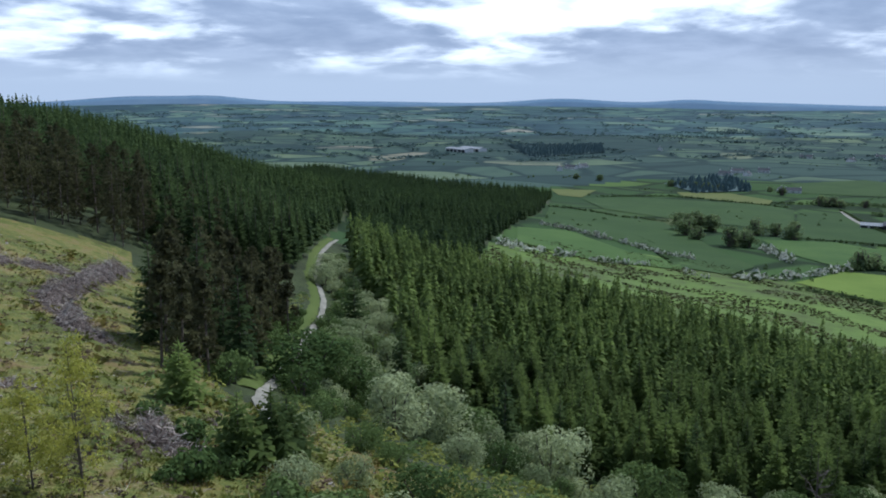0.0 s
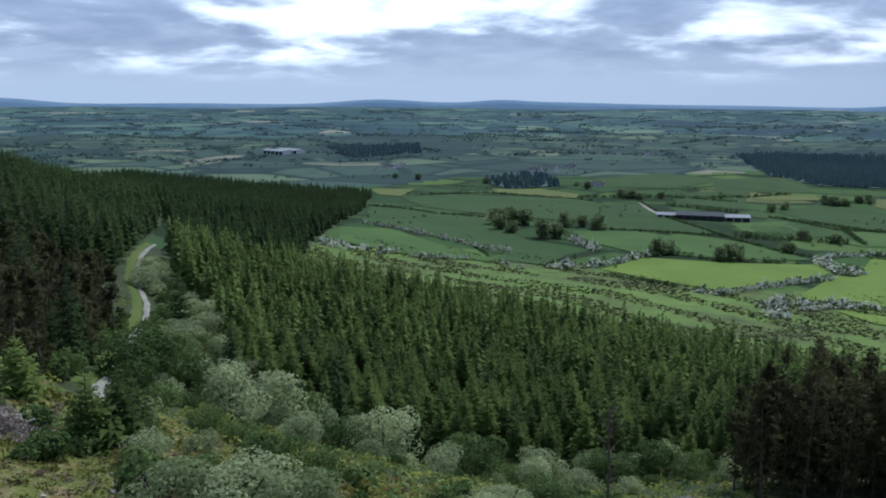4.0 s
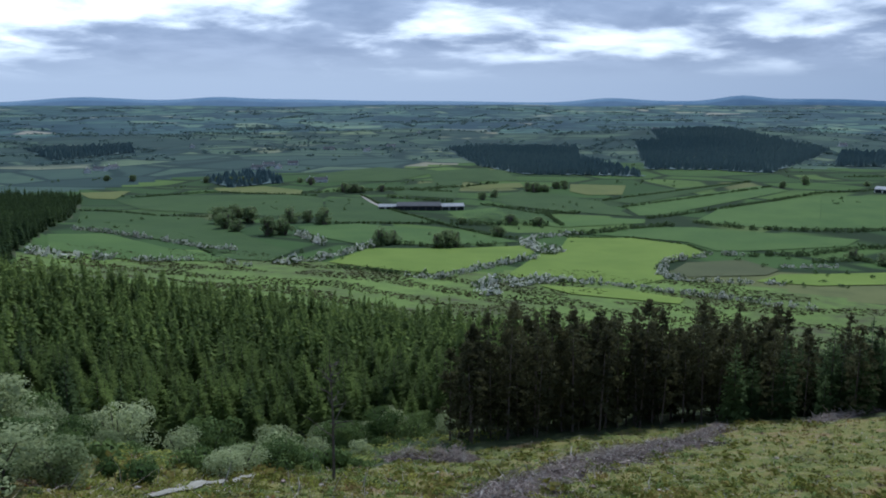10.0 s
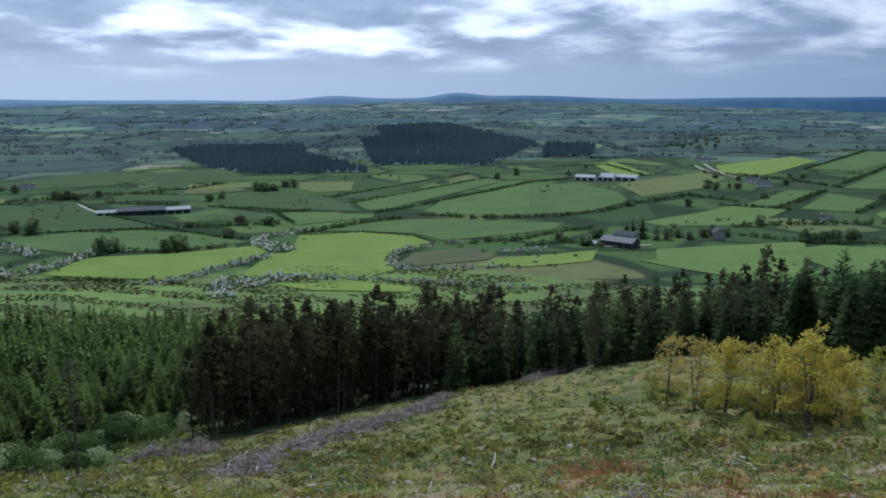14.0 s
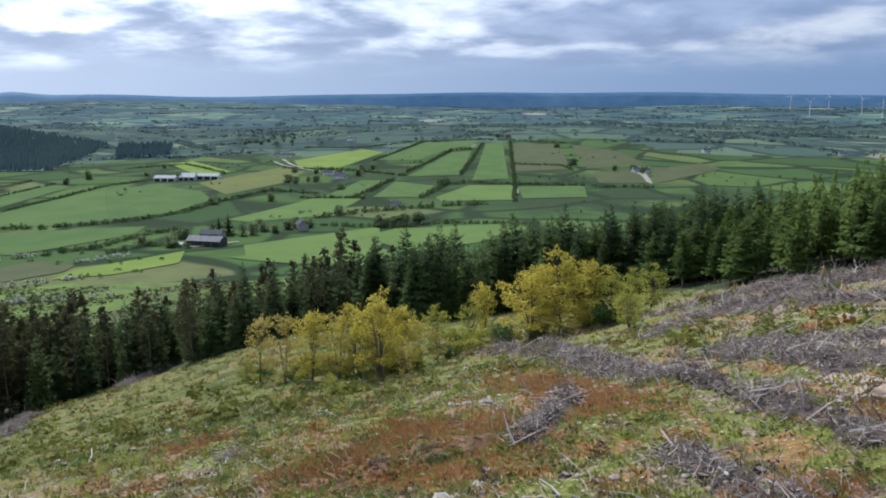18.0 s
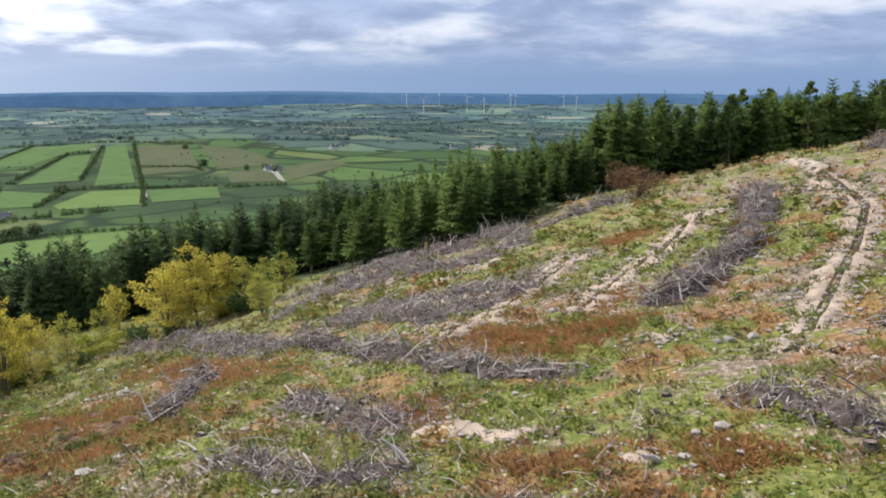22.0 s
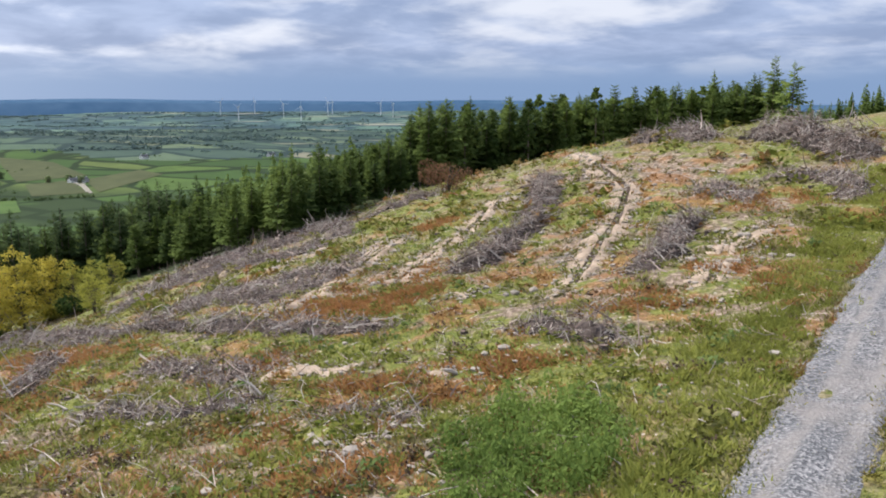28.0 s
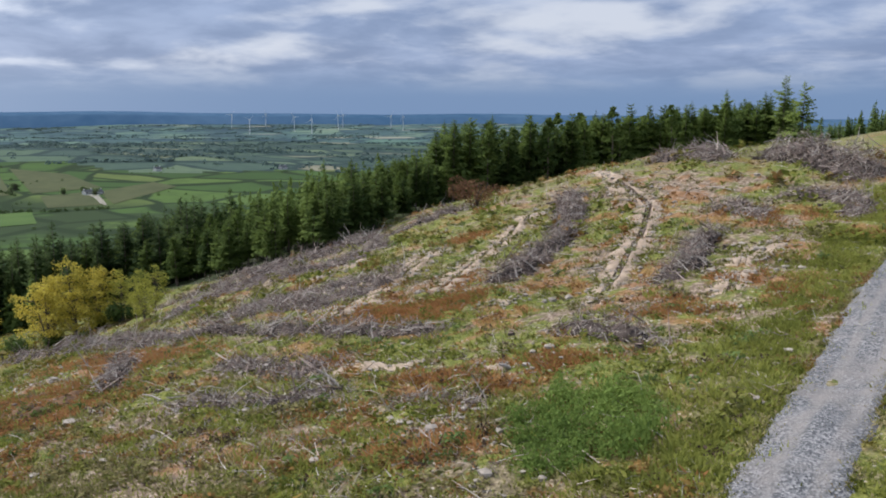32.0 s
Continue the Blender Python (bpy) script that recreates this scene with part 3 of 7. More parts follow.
def far_spruce(rng, tall=10.0, wide=2.4, rows=8, arms=7, low=0.3):
    """A conifer in the depth of a wood: a slim core and overlapping boughs that hang like shingles."""
    v, f = [], []
    for k in range(5):
        a, b = k * 1.2566, (k + 1) * 1.2566
        r = wide * 0.42
        f.append((len(v), len(v) + 1, len(v) + 2))
        v += [(math.cos(a) * r, math.sin(a) * r, low), (math.cos(b) * r, math.sin(b) * r, low), (0, 0, tall * 0.86)]
    for k in range(rows):
        n = max(3, int(arms * (1 - 0.5 * k / rows) + 0.5))
        for j in range(n):
            u = min(0.97, max(0.02, (k + 0.5 + rng.uniform(-0.45, 0.45)) / rows))
            a = (j + rng.uniform(-0.35, 0.35) + 0.5 * (k % 2)) * 6.283 / n
            L = wide * (1 - u) ** 0.66 * rng.uniform(0.75, 1.2) + 0.1
            z, h = low + (tall - low) * u, tall / rows * rng.uniform(0.7, 1.2)
            c, s = math.cos(a), math.sin(a)
            w = L * 0.5
            f.append((len(v), len(v) + 1, len(v) + 2))
            v += [(c * L * 0.3 - s * w, s * L * 0.3 + c * w, z + h * 0.35), (c * L * 0.3 + s * w, s * L * 0.3 - c * w, z + h * 0.5), (c * L * 1.1, s * L * 1.1, z - h * 0.12)]
    f.append((len(v), len(v) + 1, len(v) + 2))
    v += [(0.14, 0, tall - 1.0), (-0.1, 0.1, tall - 1.0), (0, 0, tall + 0.3)]
    return np.array(v, float), np.array(f)


def bushy_conifer(rng, tall=11.0, wide=2.0, low=0.25, boughs=58, per=9, size=0.33):
    """A wind-worn conifer: a bare foot with dead snags, then a full, uneven crown of boughs."""
    lean = rng.uniform(-0.035, 0.035, 2) * tall
    wood = [tube([(0, 0, -0.8), (lean[0] * 0.5, lean[1] * 0.5, tall * 0.5), (lean[0], lean[1], tall * 0.96)], [0.15, 0.10, 0.02], 6)]
    for _ in range(9):
        q, a, L = rng.uniform(0.08, 0.45), rng.uniform(0, 6.28), rng.uniform(0.5, 1.2)
        p = np.array([lean[0] * q, lean[1] * q, tall * q])
        wood.append(tube([p, p + np.array([math.cos(a) * L, math.sin(a) * L, rng.uniform(-0.3, 0.2)])], [0.03, 0.008], 3))
    cen, rad = [], []
    for _ in range(boughs):
        u = rng.random() ** 0.8
        q, a = low + (1 - low) * u, rng.uniform(0, 6.28)
        swell = min(1.0, 0.45 + u * 2.2) * (1 - u ** 2.2) ** 0.7
        L = wide * swell * rng.uniform(0.25, 1.1)
        cen.append((lean[0] * q + math.cos(a) * L, lean[1] * q + math.sin(a) * L, tall * q + L * 0.12))
        k = rng.uniform(0.45, 0.85) * (1 - 0.35 * u)
        rad.append((k, k, k * 0.6))
    for k in range(3):
        cen.append((lean[0] + rng.normal() * 0.08, lean[1] + rng.normal() * 0.08, tall * (0.93 + 0.03 * k)))
        rad.append((0.22 - 0.05 * k, 0.22 - 0.05 * k, 0.4))
    return gather(wood), leaves(rng, cen, rad, boughs * per, size, 0.8, 0.3)


def leaves(rng, centres, radii, count, size, flat=0.6, shell=0.55):
    """Many small leaf sprays in and on a few lobes, as triangles in pairs."""
    centres, radii = np.asarray(centres, float), np.asarray(radii, float)
    share = radii.prod(1) ** 0.67
    pick = rng.choice(len(centres), count, p=share / share.sum())
    d = rng.normal(size=(count, 3))
    d /= np.linalg.norm(d, axis=1)[:, None]
    r = shell + (1 - shell) * rng.random(count) ** 0.6
    c = centres[pick] + d * radii[pick] * r[:, None]
    nrm = d + rng.normal(size=(count, 3)) * flat
    nrm /= np.linalg.norm(nrm, axis=1)[:, None]
    u = np.cross(nrm, rng.normal(size=(count, 3)))
    u /= np.linalg.norm(u, axis=1)[:, None]
    w = np.cross(nrm, u)
    s = size * rng.uniform(0.6, 1.4, count)[:, None]
    v = np.stack([c - u * s, c + w * s * 0.55, c + u * s, c - w * s * 0.55], 1).reshape(-1, 3)
    k = np.arange(count)[:, None] * 4
    return v, np.concatenate([k + [0, 1, 2], k + [0, 2, 3]], 0)


def pine(rng, tall=13.0, wide=1.9, crown=0.55, tufts=46, per=22):
    """A forest pine: a bare lower trunk with dead snags, and tufted boughs above."""
    lean = rng.uniform(-0.03, 0.03, 2) * tall
    trunk = [tube([(0, 0, -0.8), (lean[0] * 0.5, lean[1] * 0.5, tall * 0.55), (lean[0], lean[1], tall * 0.97)], [0.17, 0.11, 0.02], 6)]
    for _ in range(10):
        z, a, L = tall * rng.uniform(0.15, 0.6), rng.uniform(0, 6.28), rng.uniform(0.6, 1.4)
        q = z / tall
        trunk.append(tube([(lean[0] * q, lean[1] * q, z), (lean[0] * q + math.cos(a) * L, lean[1] * q + math.sin(a) * L, z + rng.uniform(-0.2, 0.4))], [0.035, 0.008], 3))
    cen, rad = [], []
    for k in range(tufts):
        u = rng.random() ** 0.85
        z = tall * (1 - crown) + tall * crown * u
        a = rng.uniform(0, 6.28)
        L = wide * (1 - u) ** 0.6 * rng.uniform(0.35, 1.05)
        q = z / tall
        cen.append((lean[0] * q + math.cos(a) * L, lean[1] * q + math.sin(a) * L, z + L * 0.25))
        s = rng.uniform(0.38, 0.75)
        rad.append((s, s, s * 0.62))
    cen.append((lean[0], lean[1], tall))
    rad.append((0.16, 0.16, 0.6))
    return gather(trunk), leaves(rng, cen, rad, tufts * per, 0.29, 0.9, 0.2)


def bush(rng, wide=3.0, tall=4.0, lobes=12, count=1300, size=0.24, low=0.28):
    """A round many-stemmed bush."""
    stems = [tube([(0, 0, -0.5), (math.cos(a) * wide * 0.25, math.sin(a) * wide * 0.25, tall * 0.45), (math.cos(a) * wide * 0.5, math.sin(a) * wide * 0.5, tall * 0.8)], [0.13, 0.08, 0.02], 5) for a in rng.uniform(0, 6.28, 4)]
    cen, rad = [(0, 0, tall * 0.5)], [(wide * 0.62, wide * 0.62, tall * 0.46)]
    for k in range(lobes):
        a, q = rng.uniform(0, 6.28), rng.uniform(0.25, 0.8)
        z = tall * rng.uniform(low, 0.82)
        L = wide * q * math.sqrt(max(0.1, 1 - (z / tall - 0.45) ** 2 * 2.2))
        cen.append((math.cos(a) * L, math.sin(a) * L, z))
        s = wide * rng.uniform(0.25, 0.42)
        rad.append((s, s, s * rng.uniform(0.7, 0.95)))
    return gather(stems), leaves(rng, cen, rad, count, size, 0.42, 0.8)


def young_tree(rng, tall=6.0, wide=2.4, stems=3, twigs=22, count=3000, size=0.085):
    """A young broadleaf with an oval crown: a few stems, rising side branches, and leaves in loose tufts at their ends."""
    wood, cen, rad = [], [], []
    for _ in range(stems):
        a, out = rng.uniform(0, 6.28), rng.uniform(0.05, 0.5) * wide
        h = tall * rng.uniform(0.78, 1.0)
        line = [np.array([math.cos(a) * out * q ** 1.3, math.sin(a) * out * q ** 1.3, -0.4 + (h + 0.4) * q]) for q in (0.0, 0.35, 0.7, 1.0)]
        wood.append(tube(line, [0.06, 0.045, 0.028, 0.008], 5))
        for _ in range(twigs):
            q = rng.uniform(0.16, 1.0)
            p = np.array([np.interp(q, (0.0, 0.35, 0.7, 1.0), [r[k] for r in line]) for k in range(3)])
            b, L = rng.uniform(0, 6.28), wide * (math.sin(math.pi * min(1.0, 0.12 + q * 0.8)) ** 0.8) * rng.uniform(0.35, 0.95)
            e = p + np.array([math.cos(b) * L, math.sin(b) * L, L * rng.uniform(0.15, 0.6)])
            wood.append(tube([p, (p + e) / 2 + np.array([0, 0, -0.06 * L]), e], [0.018, 0.012, 0.004], 3))
            k = rng.uniform(0.28, 0.55)
            cen += [e, (p + 2 * e) / 3]
            rad += [(k, k, k * 0.7), (k * 0.8, k * 0.8, k * 0.55)]
        cen.append(line[-1])
        rad.append((0.3, 0.3, 0.5))
    return gather(wood), leaves(rng, cen, rad, count, size, 0.9, 0.2)


def bare_tree(rng, tall=9.0, limbs=16):
    """A dead tree: a grey trunk with forked bare limbs."""
    out = [tube([(0, 0, -0.5), (0.1, 0.05, tall * 0.5), (0.0, 0.2, tall)], [0.15, 0.09, 0.02], 6)]
    for _ in range(limbs):
        z, a, L = tall * rng.uniform(0.35, 0.97), rng.uniform(0, 6.28), rng.uniform(0.8, 2.4)
        p = np.array([0.05, 0.1, z])
        e = p + np.array([math.cos(a) * L, math.sin(a) * L, L * rng.uniform(0.1, 0.7)])
        out.append(tube([p, (p + e) / 2 + rng.uniform(-0.15, 0.15, 3), e], [0.05, 0.03, 0.008], 4))
        for _ in range(3):
            s = p + (e - p) * rng.uniform(0.4, 0.95)
            out.append(tube([s, s + rng.normal(size=3) * 0.45 + np.array([0, 0, 0.25])], [0.018, 0.004], 3))
    return gather(out)


def kit(name, shape, wood, leaf, label, category, crown="crown", group=""):
    """A plant as an empty with its trunk and crown, far below the land, to copy from."""
    top = tagged(new(name), label, category, group)
    a = new("trunk", mesh_of("trunk", *shape[0], wood, True))
    b = new(crown, mesh_of(crown, *shape[1], leaf))
    a.parent = b.parent = top
    return top


def set_out(kits, spots, rng, low=0.85, high=1.15, sink=0.1, tilt=0.0):
    """One plant at each spot; the first use of a kit is the kit itself."""
    fresh = list(kits)
    for x, y in spots:
        pick = kits[rng.integers(len(kits))]
        s = rng.uniform(low, high)
        m = pose(x, y, on(x, y, -sink), rng.uniform(-tilt, tilt), rng.uniform(-tilt, tilt), rng.uniform(0, 360)) @ Matrix.Diagonal((s, s, s * rng.uniform(0.93, 1.08), 1))
        if pick in fresh:
            fresh.remove(pick)
            pick.matrix_basis = m
        else:
            q = copy_thing(pick, m)
            q.matrix_basis = m
    for k in fresh:
        for o in (*k.children_recursive, k):
            bpy.data.objects.remove(o)


def scatter(poly, gap, rng, jitter=0.42):
    xs, ys = [p[0] for p in poly], [p[1] for p in poly]
    gx, gy = np.meshgrid(np.arange(min(xs), max(xs), gap), np.arange(min(ys), max(ys), gap))
    gx = gx + rng.uniform(-jitter, jitter, gx.shape) * gap
    gy = gy + rng.uniform(-jitter, jitter, gy.shape) * gap
    keep = inside(gx, gy, poly)
    return np.stack([gx[keep], gy[keep]], 1)


def mass(name, shapes, spots, rng, mat, label, category, low=0.85, high=1.15, sink=0.1, group=""):
    """Plants past counting, as one mesh."""
    v, f, base = [], [], 0
    z = height(spots[:, 0], spots[:, 1]) - sink
    for (x, y), h in zip(spots, z):
        a, b = shapes[rng.integers(len(shapes))]
        t, s = rng.uniform(0, 6.28), rng.uniform(low, high)
        c, q = math.cos(t) * s, math.sin(t) * s
        v.append(np.stack([a[:, 0] * c - a[:, 1] * q + x, a[:, 0] * q + a[:, 1] * c + y, a[:, 2] * s * rng.uniform(0.9, 1.1) + h], 1))
        f.append(b + base)
        base += len(a)
    ob = new(name, mesh_of(name, np.concatenate(v), np.concatenate(f), mat))
    return tagged(ob, label, category, group, "stuff")


def cone_tree(rng):
    """A conifer a few metres wide on the far side of the valley: three ragged skirts."""
    v, f = [], []
    for z0, z1, r in ((0.5, 7.0, 4.6), (3.5, 9.5, 3.6), (6.5, 12.0, 2.2)):
        b = len(v)
        v.append((0, 0, z1))
        v += [(math.cos(k * 0.898) * r * rng.uniform(0.7, 1.2), math.sin(k * 0.898) * r * rng.uniform(0.7, 1.2), z0 + rng.uniform(-0.6, 0.6)) for k in range(7)]
        f += [(b, b + 1 + k, b + 1 + (k + 1) % 7) for k in range(7)]
    return np.array(v), np.array(f)

# ---- woods ----
rng = np.random.default_rng(11)


def nearest(spots, count, eye=(-5.0, -8.0)):
    order = np.argsort(np.hypot(spots[:, 0] - eye[0], spots[:, 1] - eye[1]))
    return spots[order[:count]], spots[order[count:]]


def build_woods():
    near = [kit("spruce_tree", spruce(rng, rng.uniform(9, 11.5), rng.uniform(2.3, 2.9), 20, 10), BARK, SPRUCE, "young dark green spruce in a dense plantation", "tree", group="plantation spruces") for _ in range(5)]
    light = [far_spruce(rng, rng.uniform(9, 11), rng.uniform(2.0, 2.6), 10, 8) for _ in range(6)]
    a, b = nearest(scatter(PLANTATION, 3.7, rng, 0.5), 300)
    set_out(near, a, rng, 0.62, 1.15)
    mass("spruce_plantation", light, b, rng, SPRUCE, "dense plantation of young green spruces", "trees", 0.62, 1.15)
    old = [kit("old_spruce", spruce(rng, rng.uniform(13, 16), rng.uniform(2.4, 3.0), 20, 10, 1.5), BARK, SPRUCE_OLD, "tall dark spruce in the old forest", "tree", group="old spruces") for _ in range(4)]
    brown = [kit("old_pine", bushy_conifer(rng, rng.uniform(14, 16), 2.6, 0.08, 90, 12, 0.24), BARK, PINE, "tall brownish pine at the edge of the old forest", "tree", group="old pines") for _ in range(3)]
    b, c = nearest(scatter(FAR_BLOCK, 4.6, rng), 1200)
    mass("spruce_block", [far_spruce(rng, rng.uniform(9.5, 11), 2.7, 5, 5) for _ in range(6)], c, rng, SPRUCE_OLD, "dark block of spruces running down to the fields", "trees", 0.5, 1.0)
    mass("spruce_block", [far_spruce(rng, rng.uniform(9.5, 11), 2.6, 7, 7) for _ in range(6)], b, rng, SPRUCE_OLD, "dark block of spruces beside the fields", "trees", 0.6, 1.1)
    a, b = nearest(scatter(OLD_FOREST, 4.3, rng), 290, (-5.0, 100.0))
    edge = (a[:, 0] < 2 + rng.normal(size=len(a)) * 7) & (a[:, 1] < 172)
    set_out(old, a[~edge], rng, 0.66, 0.95)
    set_out(brown, a[edge], rng, 0.62, 0.92, tilt=2)
    b, c = nearest(b, 1400, (-5.0, 100.0))
    mass("old_forest", [far_spruce(rng, rng.uniform(13, 15), 2.9, 5, 5, 1.5) for _ in range(6)], c, rng, SPRUCE_OLD, "old dark spruce forest on the far flank", "trees", 0.48, 0.80)
    mass("old_forest", [far_spruce(rng, rng.uniform(13, 15), 2.9, 8, 7, 1.5) for _ in range(6)], b, rng, SPRUCE_OLD, "old dark spruce forest covering the hillside", "trees", 0.48, 0.80)
    pines = [kit("pine_tree", bushy_conifer(rng, rng.uniform(14, 17.5), rng.uniform(2.5, 3.1), 0.04, 110, 13, 0.22), BARK, PINE, "tall brownish dark pine at the edge of the felled slope", "tree", group="dark pines") for _ in range(4)]
    pines += [kit("pine_tree", pine(rng, rng.uniform(14, 17.0), rng.uniform(2.0, 2.7), 0.9, 80, 13), BARK, PINE, "tall dark ragged pine at the edge of the felled slope", "tree", group="dark pines") for _ in range(2)]
    spare = [copy_thing(k, Matrix()) for k in pines]
    set_out(spare, scatter(PINE_STAND, 2.7, rng), rng, 0.72, 1.12, tilt=3)
    set_out(pines, scatter(LOWER_STAND, 6.0, rng), rng, 0.55, 0.98, tilt=3)
    edge = [kit("track_conifer", s, BARK, m, t, "tree", group="conifers by the track") for s, m, t in ((bushy_conifer(rng, 10.5, 1.9, 0.1, 70, 10, 0.24), PINE, "dark brownish pine beside the forest track"), (pine(rng, 11, 1.7, 0.85, 60, 14), PINE, "airy brown pine beside the forest track"), (spruce(rng, 11, 2.2, 19, 9, 0.6), SPRUCE_OLD, "dark spruce beside the forest track"), (pine(rng, 10.5, 1.8, 0.8, 56, 14), PINE, "airy brown pine beside the forest track"))]
    set_out(edge, scatter(LEFT_PINES, 3.5, rng), rng, 0.5, 1.05, tilt=3)
    low = [kit("slope_conifer", spruce(rng, rng.uniform(11, 15), rng.uniform(2.3, 3.0), 18, 10, 0.4), BARK, SPRUCE_OLD, "dark conifer below the felled slope", "tree", group="slope conifers") for _ in range(4)]
    set_out(low, scatter(LOWER_STAND, 3.7, rng, 0.5), rng, 0.5, 1.1)
    ridge = [kit("ridge_pine", bushy_conifer(rng, rng.uniform(9.8, 11.4), rng.uniform(1.4, 1.7), rng.uniform(0.2, 0.3), 90, 11, 0.22), BARK, PINE_FRESH, "fresh green pine with a bare lower trunk on the ridge", "tree", group="ridge pines") for _ in range(2)]
    ridge += [kit("ridge_pine", spruce(rng, rng.uniform(9.5, 11.8), rng.uniform(1.7, 2.2), 24, 10, rng.uniform(1.2, 3.0), rng.uniform(0.5, 0.66), 0.3), BARK, PINE_FRESH, "pointed fresh green conifer on the ridge", "tree", group="ridge pines") for _ in range(5)]
    tall = [kit("slope_conifer", spruce(rng, rng.uniform(13, 15.5), rng.uniform(2.2, 2.8), 22, 10, 0.8, 0.62, 0.28), BARK, m, "tall conifer below the felled slope", "tree", group="slope conifers") for m in (SPRUCE_OLD, SPRUCE_OLD, SPRUCE_OLD)]
    spare = [copy_thing(k, Matrix()) for k in tall]
    spots = scatter([(121, -4), (108, -22), (99, -35), (87, -46), (76, -49), (90, -64), (112, -52), (128, -22)], 3.1, rng, 0.5)
    set_out(tall, spots[spots[:, 1] > -42], rng, 0.72, 1.08)
    set_out(spare, spots[spots[:, 1] <= -42], rng, 0.55, 0.86)
    spots = scatter(RIDGE_STAND, 2.6, rng, 0.5)
    rim = np.array([(86, -47), (70, -48), (57, -51), (51, -55), (50, -61), (54, -70), (60, -82), (60, -104), (62, -130), (58, -160)], float)
    k = np.linspace(0, 9, 120)
    rim = np.stack([np.interp(k, np.arange(10), rim[:, 0]), np.interp(k, np.arange(10), rim[:, 1])], 1)
    off = np.hypot(spots[:, 0, None] - rim[:, 0], spots[:, 1, None] - rim[:, 1]).min(1)
    spots, off = spots[np.argsort(off)], np.sort(off)
    a, b = spots[:240], spots[240:][off[240:] < 38]
    edge = np.array([(60, -96), (61, -112), (62, -130), (61, -146), (60, -160)], float)
    s = rng.uniform(0, 4, 48)
    line = np.stack([np.interp(s, np.arange(5), edge[:, 0]), np.interp(s, np.arange(5), edge[:, 1])], 1) + rng.normal(size=(48, 2)) * 2.0
    low = (a[:, 1] > -78) & (a[:, 0] < 90)
    spare = [copy_thing(k, Matrix()) for k in ridge]
    set_out(spare, a[low], rng, 0.52, 0.76, tilt=2)
    set_out(ridge, np.concatenate([a[~low], line]), rng, 0.70, 1.08, tilt=2)
    mass("back_wood", light, scatter(BACK_WOOD, 3.2, rng), rng, PINE_FRESH, "green conifers behind the felled ridge", "trees", 0.45, 0.75)
    if len(b):
        mass("ridge_pine_wood", [far_spruce(rng, 9.5, 2.0, 9, 7, 0.2) for _ in range(5)], b, rng, PINE_FRESH, "green pine wood behind the ridge", "trees", 0.6, 0.9)


build_woods()

# ---- the valley: fields, hedges, trees, farms ----
vr = np.random.default_rng(23)


def field(mat, *corners):
    """A field that lies on the land within its hedges."""
    c = np.array(corners, float)
    edge = []
    for a, b in zip(c, np.roll(c, -1, 0)):
        n = max(2, int(np.hypot(*(b - a)) / 9))
        edge += [a + (b - a) * k / n for k in range(n)]
    edge = np.array(edge)
    mid, rings, n = edge.mean(0), 9, len(edge)
    xy = np.concatenate([mid + (edge - mid) * k / rings for k in range(1, rings + 1)] + [mid[None]])
    verts = np.column_stack([xy, height(xy[:, 0], xy[:, 1]) + 0.45])
    j = np.arange(n)
    f = [np.stack([np.full(n, rings * n), j, (j + 1) % n], 1)]
    for k in range(rings - 1):
        a, b = k * n + j, k * n + (j + 1) % n
        f += [np.stack([a, a + n, b + n], 1), np.stack([a, b + n, b], 1)]
    f = np.concatenate(f)
    if np.cross(edge[1] - edge[0], mid - edge[0]) < 0:
        f = f[:, ::-1]
    tone = {"meadow_grass": "green meadow within hedges", "bright_sunlit_grass": "bright meadow within hedges, sunlight put into its green", "part_sunlit_grass": "green meadow within hedges, some sunlight put into its colour", "deep_clouded_grass": "deep green pasture within hedges, cloud shade put into its colour", "yellowing_pasture": "yellowing pasture on the valley floor", "brown_heath": "brown heathy ground among fields"}
    tagged(new("field", mesh_of("field", verts, f, mat, True)), tone[mat.name], "field", "valley fields", "structure")


def clump(rng, count, size):
    """A small mass of leaves about a unit across."""
    return leaves(rng, [(0, 0, 0.45), (0.35, 0.1, 0.35), (-0.3, 0.2, 0.4), (0.05, -0.35, 0.4)], [(0.5, 0.5, 0.45), (0.35, 0.35, 0.3), (0.32, 0.32, 0.35), (0.3, 0.3, 0.3)], count, size, 0.6, 0.7)


CLUMPS = [clump(vr, 26, 0.21) for _ in range(5)]


def place_clumps(spots, talls, wides, rng, shapes):
    v, f, base = [], [], 0
    z = height(spots[:, 0], spots[:, 1])
    for (x, y), h, t, w in zip(spots, z, talls, wides):
        a, b = shapes[rng.integers(len(shapes))]
        q = rng.uniform(0, 6.28)
        c, s = math.cos(q) * w, math.sin(q) * w
        v.append(np.stack([a[:, 0] * c - a[:, 1] * s + x, a[:, 0] * s + a[:, 1] * c + y, a[:, 2] * t + h - 0.1], 1))
        f.append(b + base)
        base += len(a)
    return np.concatenate(v), np.concatenate(f)


